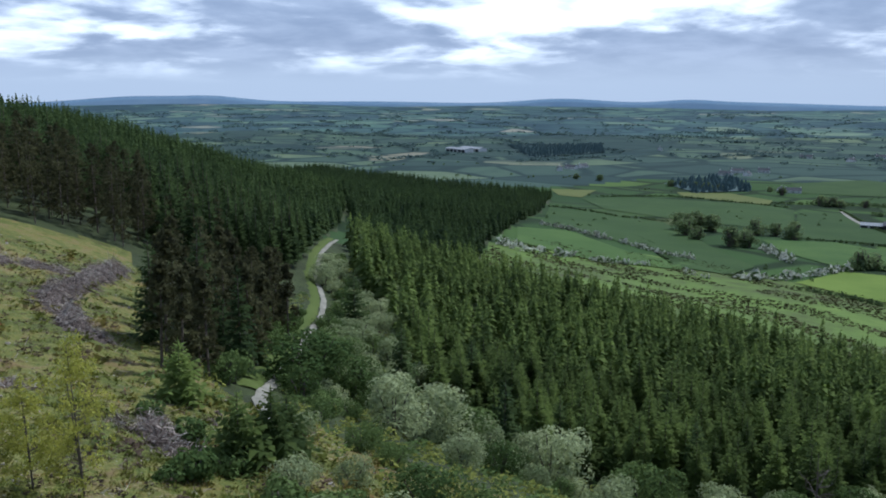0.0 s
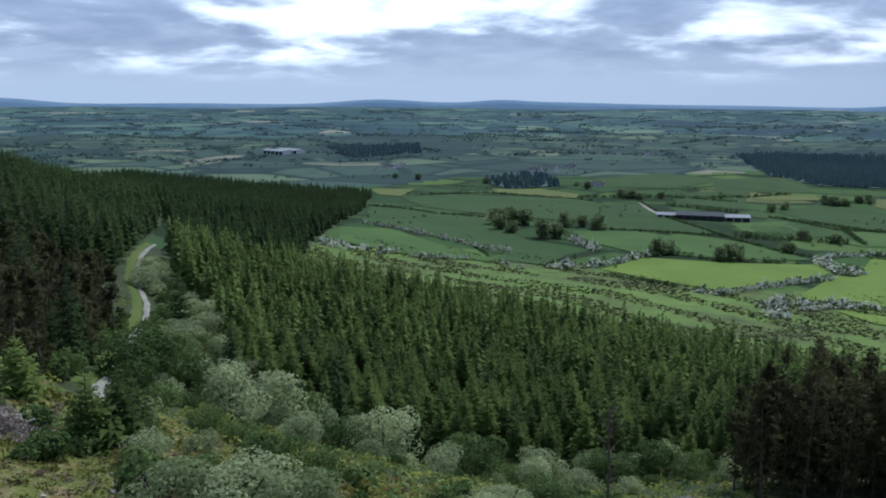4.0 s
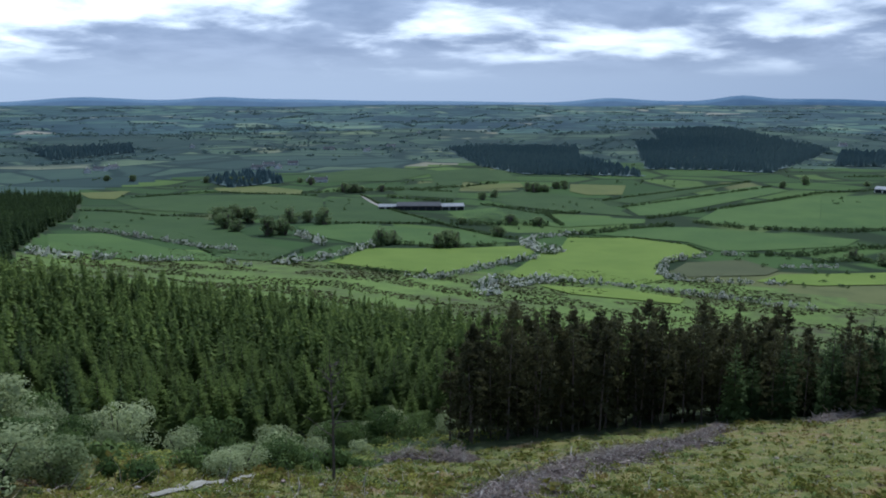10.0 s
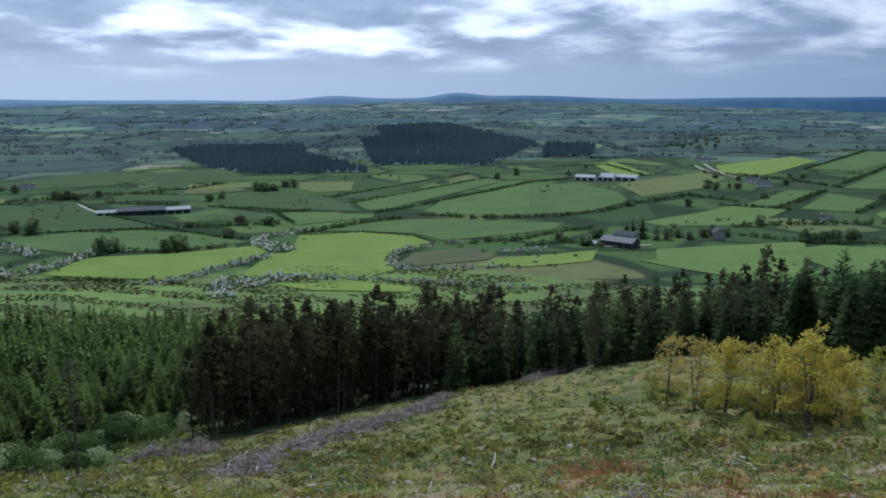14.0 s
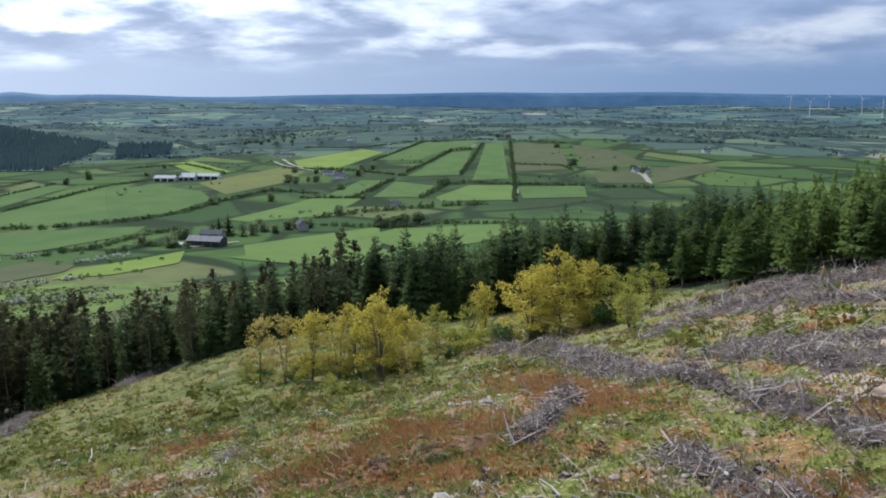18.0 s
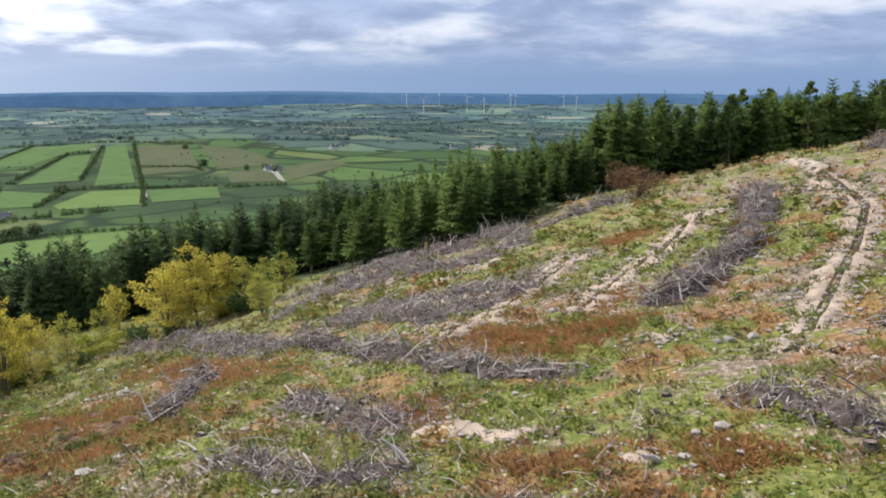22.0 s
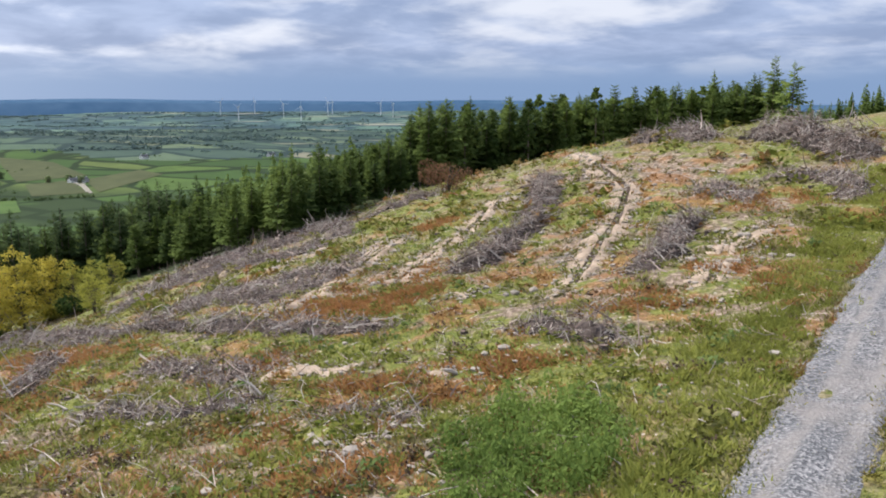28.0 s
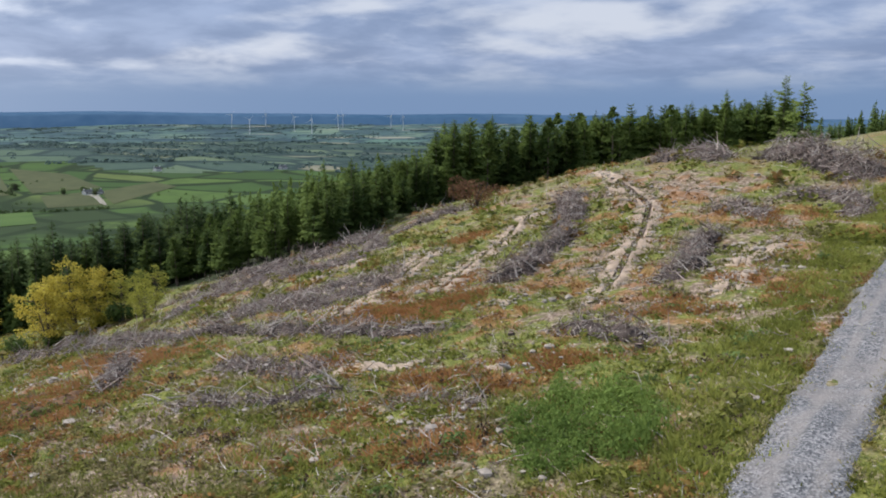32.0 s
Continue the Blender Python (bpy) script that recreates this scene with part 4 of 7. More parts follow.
def hedge(mat, tall, wide, *line):
    """A hedge of bushes along a field's edge; where the may is out, blossom lies over the green."""
    p = np.array(line, float)
    tall, wide = tall * 1.3, wide * 1.6
    spots, talls, wides = [], [], []
    for a, b in zip(p[:-1], p[1:]):
        n = max(1, int(np.hypot(*(b - a)) / (wide * 0.75)))
        for k in range(n):
            if vr.random() < 0.08:
                continue
            q = vr.uniform(0.65, 1.35)
            spots.append(a + (b - a) * (k + vr.random()) / n + vr.normal(size=2) * wide * 0.28)
            talls.append(tall * q)
            wides.append(wide * vr.uniform(0.8, 1.5))
    if not spots:
        return
    spots = np.array(spots)
    label = "hawthorn hedge in white blossom between fields" if mat is MAY else "dark green overgrown hedge between fields"
    v, f = place_clumps(spots, talls, wides, vr, CLUMPS)
    if mat is MAY:
        idx = np.where(vr.random(len(f) // 2) < 0.6, 0, 1)
        keep = np.concatenate([np.concatenate([np.full(26, i * 26)[:, None] + np.arange(26)[:, None]] * 2).ravel() for i in range(len(spots))])
        ob = new("hedge", mesh_of("hedge", v, f, [MAY, HEDGE], False, idx[keep]))
    else:
        ob = new("hedge", mesh_of("hedge", v, f, HEDGE))
    tagged(ob, label, "hedge", "hedges of the valley", "stuff")


TREE_KITS = {}


def field_trees(kind, tall, *spots):
    """Single trees in hedges and round farms."""
    if kind not in TREE_KITS:
        TREE_KITS[kind] = [bush(vr, 0.46, 0.95, 24, 760, 0.055, 0.08) if kind == "broad" else spruce(vr, 1.0, 0.24, 11, 7, 0.04) for _ in range(3)]
    for x, y in spots:
        a, b = TREE_KITS[kind][vr.integers(3)]
        key = (kind, id(b))
        if key not in TREE_KITS:
            TREE_KITS[key] = (mesh_of("trunk", *a, BARK, True), mesh_of("crown", *b, CROWN if kind == "broad" else SPRUCE_OLD))
        top = tagged(new("field_tree"), "round dark broadleaf tree among the fields" if kind == "broad" else "dark pointed conifer beside a farm", "tree", "trees of the valley")
        for name, me in zip(("trunk", "crown"), TREE_KITS[key]):
            new(name, me).parent = top
        s = tall * vr.uniform(0.75, 1.2)
        top.matrix_basis = pose(x, y, on(x, y, -0.2), 0, 0, vr.uniform(0, 360)) @ Matrix.Diagonal((s * vr.uniform(1.0, 1.6), s * vr.uniform(1.0, 1.6), s, 1))


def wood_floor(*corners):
    """A sheet under a far wood, coloured as the shade among its trees."""
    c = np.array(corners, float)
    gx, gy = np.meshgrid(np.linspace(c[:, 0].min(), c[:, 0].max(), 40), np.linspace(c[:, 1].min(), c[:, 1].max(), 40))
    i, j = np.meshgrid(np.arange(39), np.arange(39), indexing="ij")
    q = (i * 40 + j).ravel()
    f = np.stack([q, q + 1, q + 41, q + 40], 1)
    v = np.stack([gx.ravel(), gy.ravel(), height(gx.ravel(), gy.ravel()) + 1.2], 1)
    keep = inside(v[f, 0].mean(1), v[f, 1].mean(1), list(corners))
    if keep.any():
        tagged(new("wood_floor", mesh_of("wood_floor", v, f[keep], WOOD_SHADE, True)), "sheet coloured as the shade under a conifer wood", "ground", "", "structure")


CONES = [cone_tree(vr) for _ in range(5)]


def far_wood(*corners):
    """A dark conifer wood across the valley."""
    poly = list(corners)
    spots = scatter(poly, 7.5, vr)
    if len(spots) > 2600:
        spots = spots[vr.permutation(len(spots))[:2600]]
    if len(spots):
        mass("conifer_wood", CONES, spots, vr, HAZED_WOOD, "dark conifer wood across the valley", "trees", 0.55, 0.95, group="woods of the valley")
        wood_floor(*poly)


field(DEEP_CLOUDED, (318, 667), (334, 652), (368, 571), (326, 445), (313, 393), (275, 365), (252, 380), (282, 404), (265, 459), (246, 530))
field(MEADOW, (212, 490), (248, 492), (249, 416), (271, 391), (250, 371), (204, 385), (180, 417))
field(DEEP_CLOUDED, (397, 761), (461, 769), (547, 691), (552, 645), (453, 527), (396, 588), (366, 660))
field(OCHRE, (538, 812), (592, 790), (589, 720), (554, 682), (517, 769))
field(OCHRE, (410, 859), (457, 842), (402, 771), (389, 796))
field(BRIGHT_SUNLIT, (305, 352), (362, 379), (407, 349), (462, 328), (437, 306), (416, 298), (362, 292), (324, 287), (312, 321))
field(BRIGHT_SUNLIT, (344, 259), (432, 299), (477, 312), (511, 330), (542, 296), (541, 254), (519, 230), (457, 228), (408, 201), (373, 201), (371, 238))
field(MEADOW, (391, 486), (444, 478), (476, 401), (470, 342), (420, 361), (369, 396), (370, 442))
field(DEEP_CLOUDED, (548, 636), (583, 623), (528, 529), (513, 471), (494, 448), (463, 481), (428, 496))
field(MEADOW, (554, 484), (610, 474), (599, 416), (562, 380), (530, 411), (531, 452))
field(DEEP_CLOUDED, (687, 548), (727, 528), (730, 440), (652, 357), (636, 418), (637, 482))
field(MEADOW, (609, 400), (643, 341), (620, 329), (551, 362), (549, 382))
field(OCHRE, (739, 638), (810, 596), (777, 564), (726, 595))
field(OCHRE, (836, 543), (864, 487), (789, 448), (764, 475), (777, 505))
field(MEADOW, (714, 404), (955, 373), (937, 331), (677, 348), (661, 357))
field(DEEP_CLOUDED, (735, 430), (839, 441), (992, 396), (734, 403))
field(MEADOW, (660, 306), (755, 327), (915, 290), (691, 216), (664, 255))
field(MEADOW, (910, 288), (948, 249), (886, 185), (819, 159), (735, 179), (695, 217))
field(MEADOW, (528, 341), (606, 311), (627, 290), (655, 176), (615, 173), (552, 210), (532, 228), (553, 259), (547, 298))
field(HEATH, (427, 209), (476, 222), (511, 202), (494, 172), (469, 170), (425, 197))
field(BRIGHT_SUNLIT, (479, 166), (537, 119), (494, 112), (456, 138), (442, 166))
field(BRIGHT_SUNLIT, (339, 233), (362, 201), (365, 168), (350, 163), (331, 208))
field(PART_SUNLIT, (557, 85), (632, -3), (499, -7), (498, 40), (516, 77))
field(PART_SUNLIT, (511, 88), (541, 36), (584, 8), (507, -15), (456, 3), (489, 58))
field(PART_SUNLIT, (584, 8), (619, -15), (625, -100), (605, -112), (543, -82), (507, -29))
field(OCHRE, (957, 203), (1110, 130), (1052, 95), (945, 109), (857, 154))
field(BRIGHT_SUNLIT, (1193, 125), (1312, 36), (1255, 2), (1085, 56), (1098, 107))
field(MEADOW, (957, 23), (951, -9), (830, 18), (827, 56))
field(MEADOW, (822, 7), (940, -15), (897, -57), (817, -37))
field(PART_SUNLIT, (814, -53), (896, -92), (890, -138), (777, -122), (782, -57))
field(MEADOW, (935, -99), (1294, -150), (1305, -177), (942, -140))
field(MEADOW, (982, -28), (1211, -94), (1213, -122), (984, -90))
field(MEADOW, (1162, 16), (1349, -59), (1335, -146), (1262, -122), (1259, -97), (1141, -45))
field(HEATH, (1273, -186), (1253, -254), (1008, -222), (996, -155))
field(HEATH, (1242, -269), (1153, -320), (1020, -321), (1006, -242))
field(MEADOW, (881, -142), (877, -211), (789, -195), (788, -134))
field(HEATH, (981, -244), (990, -292), (890, -283), (895, -230))
field(HEATH, (988, -308), (1042, -391), (993, -401), (889, -293))
field(BRIGHT_SUNLIT, (1183, 291), (1222, 269), (1068, 187), (1030, 219))
field(PART_SUNLIT, (686, 121), (827, 61), (811, 17), (700, 41), (671, 101))
field(DEEP_CLOUDED, (611, 493), (620, 429), (571, 380), (536, 411), (522, 446))
field(DEEP_CLOUDED, (649, 512), (759, 553), (741, 470), (647, 409), (642, 445))
field(DEEP_CLOUDED, (678, 682), (800, 672), (643, 551), (629, 617))
field(DEEP_CLOUDED, (841, 769), (931, 740), (815, 631), (746, 673))
field(DEEP_CLOUDED, (825, 730), (929, 713), (829, 611), (758, 662))
field(DEEP_CLOUDED, (722, 853), (838, 858), (852, 753), (728, 720), (668, 772))
hedge(HEDGE, 2, 1.2, (320, 672), (337, 657), (349, 601), (378, 578))
hedge(MAY, 3, 1.6, (242, 521), (253, 493), (263, 463))
hedge(MAY, 3, 1.6, (264, 457), (271, 420), (284, 406))
hedge(MAY, 4, 3, (164, 402), (167, 386), (179, 380), (202, 388))
hedge(MAY, 3, 1.6, (203, 380), (217, 378), (237, 378))
hedge(MAY, 3, 1.8, (248, 362), (251, 349))
hedge(MAY, 4, 3.2, (275, 355), (314, 362), (340, 374), (364, 381))
hedge(HEDGE, 3, 1.8, (364, 381), (388, 386), (397, 372), (408, 351), (442, 343))
hedge(MAY, 4, 2.4, (363, 451), (349, 405))
hedge(HEDGE, 2, 1.2, (292, 336), (304, 317), (308, 297))
hedge(MAY, 3, 2.2, (305, 293), (312, 277))
hedge(MAY, 3.2, 1.8, (313, 277), (353, 284), (394, 289), (418, 289))
hedge(MAY, 4, 4.5, (473, 340), (446, 309), (434, 294), (460, 304))
hedge(MAY, 3, 2, (486, 346), (531, 335))
hedge(MAY, 3.5, 2.6, (302, 242), (325, 252), (342, 243), (363, 236))
hedge(MAY, 4, 3.5, (289, 230), (299, 220))
hedge(HEDGE, 2, 1.2, (423, 490), (456, 473), (494, 437))
hedge(HEDGE, 2, 1, (598, 639), (525, 519), (489, 422), (477, 369), (479, 349))
hedge(HEDGE, 4, 2, (500, 431), (524, 402), (553, 377))
hedge(HEDGE, 2, 1.4, (621, 501), (623, 431), (631, 400))
hedge(HEDGE, 2, 1.4, (626, 433), (562, 373))
hedge(HEDGE, 3, 1.5, (603, 606), (617, 529))
hedge(HEDGE, 2, 1.4, (424, 776), (505, 773), (561, 664))
hedge(HEDGE, 3, 2, (656, 651), (738, 619), (794, 614))
hedge(HEDGE, 2.2, 1.4, (730, 440), (992, 396))
hedge(HEDGE, 2.2, 1.4, (703, 398), (956, 359))
hedge(HEDGE, 2.4, 1.5, (646, 343), (936, 297), (1009, 252))
hedge(HEDGE, 3.5, 2, (653, 303), (648, 247))
hedge(HEDGE, 3.2, 2, (656, 247), (687, 195), (748, 163), (796, 154), (882, 113), (851, 59))
hedge(HEDGE, 3.5, 2, (521, 336), (544, 326), (585, 320), (623, 304))
hedge(HEDGE, 1.6, 1, (509, 329), (542, 296), (541, 254), (519, 226))
hedge(MAY, 3, 2.2, (509, 225), (492, 230), (464, 230), (437, 219), (414, 202), (414, 192))
hedge(MAY, 2.4, 1.6, (412, 191), (429, 174), (445, 150))
hedge(MAY, 3, 2.2, (515, 228), (527, 208))
hedge(HEDGE, 3, 2, (529, 205), (558, 179), (606, 166), (635, 144))
hedge(MAY, 2.4, 1.6, (502, 175), (529, 150))
hedge(MAY, 3, 2.2, (320, 240), (344, 237), (358, 233))
hedge(MAY, 3, 2, (361, 231), (367, 214))
hedge(MAY, 2.6, 1.8, (370, 213), (375, 179), (381, 145), (388, 115))
hedge(HEDGE, 2.2, 1.2, (625, 435), (557, 365))
hedge(HEDGE, 2.2, 1.2, (617, 479), (605, 421), (641, 403))
hedge(HEDGE, 3, 2, (532, 167), (564, 149), (548, 118))
hedge(HEDGE, 3, 2, (568, 696), (668, 661), (691, 596))
hedge(HEDGE, 3.5, 2, (823, 23), (956, -12))
hedge(HEDGE, 3.5, 2.2, (808, -39), (908, -69), (913, -94))
hedge(HEDGE, 3, 1.8, (979, -89), (1303, -147))
hedge(HEDGE, 3, 1.8, (1019, -28), (1232, -95), (1234, -124))
hedge(HEDGE, 3, 1.8, (918, -97), (898, -140), (877, -211))
hedge(HEDGE, 3, 1.8, (1302, -188), (886, -140), (764, -123))
hedge(HEDGE, 3, 1.6, (1149, 15), (1365, -59), (1351, -147), (1265, -264))
hedge(HEDGE, 3, 1.6, (1096, 128), (1066, 55), (987, -28))
hedge(HEDGE, 3, 2, (645, 45), (624, -15), (639, -45), (626, -113))
hedge(HEDGE, 4, 3, (688, 49), (718, 14), (744, -45), (752, -96))
hedge(HEDGE, 3, 2, (1060, -162), (1040, -215), (999, -222))
hedge(HEDGE, 3, 2, (868, -218), (860, -281))
hedge(HEDGE, 3, 1.8, (821, 77), (814, 12))
hedge(HEDGE, 2.5, 1.6, (1119, 332), (1172, 266), (1050, 190))
hedge(HEDGE, 2.5, 1.6, (1388, 129), (1337, 37), (1382, -60))
field_trees("broad", 13, (339, 486), (341, 503), (347, 461), (358, 459), (405, 510), (419, 507), (421, 491), (380, 527), (373, 535), (357, 530))
field_trees("broad", 12, (382, 388), (390, 388), (404, 358), (412, 358), (418, 357))
field_trees("broad", 10, (610, 668), (617, 666), (619, 660), (644, 656), (612, 679))
field_trees("broad", 8, (656, 527), (684, 534), (761, 542), (760, 532), (767, 527), (793, 533), (794, 522), (508, 428), (537, 402), (545, 380), (479, 368))
field_trees("broad", 9, (567, 869), (576, 858), (581, 841), (586, 825), (598, 819), (498, 970), (517, 945), (645, 794), (638, 766))
field_trees("broad", 9, (591, 133), (565, 153), (556, 132), (604, 86), (619, 81), (612, 72), (628, 65), (635, 59), (637, 50), (639, 88))
field_trees("fir", 12, (599, 114), (602, 110), (605, 104), (600, 93))
field_trees("broad", 8, (942, 95), (948, 104), (807, 102), (883, 42), (992, 235), (1037, 281), (1128, 284), (789, 152), (1044, 107))
field_trees("broad", 10, (753, 543), (752, 532), (761, 526), (805, 531), (792, 533), (961, 347), (1007, 339))
field_trees("broad", 9, (1515, 245), (1559, 238), (1500, 215), (1555, 210), (1471, 185), (1550, 183), (1493, 162), (1665, 236), (1661, 216), (1701, 202), (1612, 172))
field_trees("broad", 9, (959, 104), (958, 95), (956, 82), (1031, 80), (1003, 51), (999, 28), (1065, 27), (1062, 13))
field_trees("broad", 10, (632, -2), (631, -9), (636, -15), (635, -22), (645, -33), (710, 32), (955, 73))
field_trees("broad", 9, (1023, -224), (1046, -233), (988, -270), (990, -292), (971, -300), (917, -70), (896, -62), (1356, -192), (1381, -177), (1215, -243))
far_wood((1188, 1037), (1313, 918), (992, 548), (960, 518), (892, 657), (953, 780))
far_wood((1457, 809), (1573, 695), (1404, 555), (1135, 433), (1048, 561))
far_wood((665, 1583), (856, 1565), (772, 1400), (606, 1345))
far_wood((1251, 1058), (1349, 867), (928, 592), (889, 650))
far_wood((572, 888), (689, 919), (628, 804), (557, 805))
far_wood((1516, 459), (1548, 376), (1312, 325), (1260, 388))
far_wood((1759, 765), (1532, 485), (1105, 418), (1095, 477))
far_wood((1500, 780), (1640, 880), (1760, 800), (1700, 690), (1560, 650))

FAR_CLUMPS = [clump(vr, 9, 0.4) for _ in range(5)]


def build_far_trees():
    """Hedgerow trees and copses past counting, out to the hills."""
    n = 2500
    head = np.radians(vr.uniform(-12, 165, n))
    r = np.sqrt(vr.uniform(1100 ** 2, 4700 ** 2, n)) * vr.uniform(0.5, 1.0, n)
    r = np.maximum(r, 1300 + 300 * vr.random(n))
    x, y = np.sin(head) * r, np.cos(head) * r
    copse = ripple(x, y, 330.0, 3) + 0.6 * ripple(x, y, 140.0, 9)
    keep = (copse > 0.0) | (vr.random(n) < 0.3)
    spots = [np.stack([x, y], 1)[keep]]
    for _ in range(420):
        h, r = math.radians(vr.uniform(-10, 160)), vr.uniform(1300, 4300)
        turn = (0.5 if vr.random() < 0.5 else 2.0) + vr.normal() * 0.25
        m = int(vr.uniform(8, 22))
        step = np.arange(m)[:, None] * vr.uniform(9, 15) * np.array([[math.cos(turn), math.sin(turn)]])
        spots.append(np.array([[math.sin(h) * r, math.cos(h) * r]]) + step + vr.normal(size=(m, 2)) * 2)
    spots = np.concatenate(spots)
    spots = spots[np.hypot(spots[:, 0], spots[:, 1]) > 1280]
    k = len(spots)
    v, f = place_clumps(spots, vr.uniform(3, 6.5, k), vr.uniform(6, 16, k), vr, FAR_CLUMPS)
    tagged(new("distant_trees", mesh_of("distant_trees", v, f, HAZED_TREES)), "hedgerow trees and copses far across the valley", "trees", "", "stuff")
    # a few rows of bushes on the nearer valley floor
    n = 2600
    head, r = np.radians(vr.uniform(-5, 135, n)), vr.uniform(420, 1500, n)
    x, y = np.sin(head) * r, np.cos(head) * r
    keep = (ripple(x, y, 210.0, 5) > 0.28) & ~inside(x, y, PASTURE)
    for poly in (FAR_BLOCK, OLD_FOREST, PLANTATION):
        keep &= ~inside(x, y, poly)
    spots = np.stack([x, y], 1)[keep]
    k = len(spots)
    v, f = place_clumps(spots, vr.uniform(1.5, 4, k), vr.uniform(2, 4, k), vr, CLUMPS)
    tagged(new("scrub", mesh_of("scrub", v, f, HEDGE)), "low green scrub along banks and ditches", "bushes", "", "stuff")


build_far_trees()

WHITEWASH = plain_material("whitewashed_wall", (0.62, 0.61, 0.58), (0.82, 0.81, 0.78), 0.8, 0.9, 0.2)
SLATE = plain_material("slate_roof", (0.050, 0.054, 0.062), (0.105, 0.110, 0.120), 1.5, 0.9, 0.4)
TIN = plain_material("pale_tin_roof", (0.20, 0.215, 0.235), (0.34, 0.355, 0.38), 0.5, 0.7, 0.2, 0.0)
GREY_TIN = plain_material("grey_tin_roof", (0.085, 0.088, 0.098), (0.160, 0.165, 0.180), 0.5, 0.7, 0.2)
BOARD = plain_material("dark_shed_boards", (0.045, 0.042, 0.042), (0.110, 0.100, 0.095), 1.0, 0.8, 0.4)
RUBBLE = plain_material("grey_stone_wall", (0.21, 0.20, 0.18), (0.37, 0.35, 0.32), 2.0, 0.9, 0.7)
GLASS_AND_SHADE = plain_material("dark_glass_and_bay_shade", (0.02, 0.024, 0.028), (0.05, 0.055, 0.06), 1.0, 0.15, 0.0)
TURBINE_WHITE = plain_material("turbine_paint", (0.60, 0.62, 0.64), (0.70, 0.72, 0.74), 0.05, 0.5, 0.0)


def box_bm(bm, x0, x1, y0, y1, z0, z1):
    v = [bm.verts.new(p) for p in ((x0, y0, z0), (x1, y0, z0), (x1, y1, z0), (x0, y1, z0), (x0, y0, z1), (x1, y0, z1), (x1, y1, z1), (x0, y1, z1))]
    for q in ((3, 2, 1, 0), (4, 5, 6, 7), (0, 1, 5, 4), (1, 2, 6, 5), (2, 3, 7, 6), (3, 0, 4, 7)):
        bm.faces.new([v[k] for k in q])


def part(name, bm, mat, parent, label=""):
    me = bpy.data.meshes.new(name)
    bm.to_mesh(me)
    bm.free()
    me.materials.append(mat)
    ob = new(name, me)
    ob.parent = parent
    return tagged(ob, label)


def building(name, x, y, turn, long, deep, eaves, ridge, wall, roof, label, category, bays=3, opening="window", chimney=False, group=""):
    """A gabled building: walls, roof slabs with eaves, openings along both long sides."""
    top = tagged(new(name), label, category, group)
    top.matrix_basis = pose(x, y, on(x, y, -0.3), 0, 0, turn)
    L, D = long / 2, deep / 2
    bm = bmesh.new()
    box_bm(bm, -L, L, -D, D, -2.0, eaves)
    for sx in (-L, L - 0.3):
        a = [bm.verts.new(p) for p in ((sx, -D, eaves), (sx, D, eaves), (sx, 0, ridge), (sx + 0.3, -D, eaves), (sx + 0.3, D, eaves), (sx + 0.3, 0, ridge))]
        bm.faces.new(a[:3])
        bm.faces.new(a[5:2:-1])
        bm.faces.new((a[0], a[2], a[5], a[3]))
        bm.faces.new((a[1], a[4], a[5], a[2]))
    part("wall", bm, wall, top)
    for s in (-1, 1):
        bm = bmesh.new()
        a = [bm.verts.new(p) for p in ((-L - 0.4, s * (D + 0.5), eaves - 0.25), (L + 0.4, s * (D + 0.5), eaves - 0.25), (L + 0.4, 0, ridge + 0.08), (-L - 0.4, 0, ridge + 0.08))]
        b = [bm.verts.new(v.co + Vector((0, 0, 0.16))) for v in a]
        bm.faces.new(a)
        bm.faces.new(b[::-1])
        for k in range(4):
            bm.faces.new((a[k], b[k], b[(k + 1) % 4], a[(k + 1) % 4]))
        slab = part("roof", bm, roof, top)
    for s in (-1, 1):
        for k in range(bays):
            cx = -L + (k + 0.5) * long / bays
            bm = bmesh.new()
            if opening == "bay":
                # a dark panel on the closed wall stands in for the unlit inside
                box_bm(bm, cx - long / bays * 0.4, cx + long / bays * 0.4, s * D - 0.05, s * D + 0.06, 0.1, eaves * 0.8)
                part("bay", bm, GLASS_AND_SHADE, top, "dark panel painted as the shade in an open bay")
            elif k == bays // 2:
                box_bm(bm, cx - 0.5, cx + 0.5, s * D - 0.05, s * D + 0.06, 0.0, 2.1)
                part("door", bm, BOARD, top)
            else:
                box_bm(bm, cx - 0.55, cx + 0.55, s * D - 0.05, s * D + 0.06, 1.0, 2.2)
                pane = part("window", bm, GLASS_AND_SHADE, top)
                bm = bmesh.new()
                box_bm(bm, cx - 0.65, cx + 0.65, s * D - 0.05 + s * 0.06, s * D + 0.06 + s * 0.06, 0.9, 1.0)
                part("sill", bm, wall, pane)
    if chimney:
        for sx in (-L + 0.5, L - 0.5):
            bm = bmesh.new()
            box_bm(bm, sx - 0.4, sx + 0.4, -0.35, 0.35, ridge - 0.6, ridge + 1.2)
            part("chimney", bm, wall, slab)
    return top


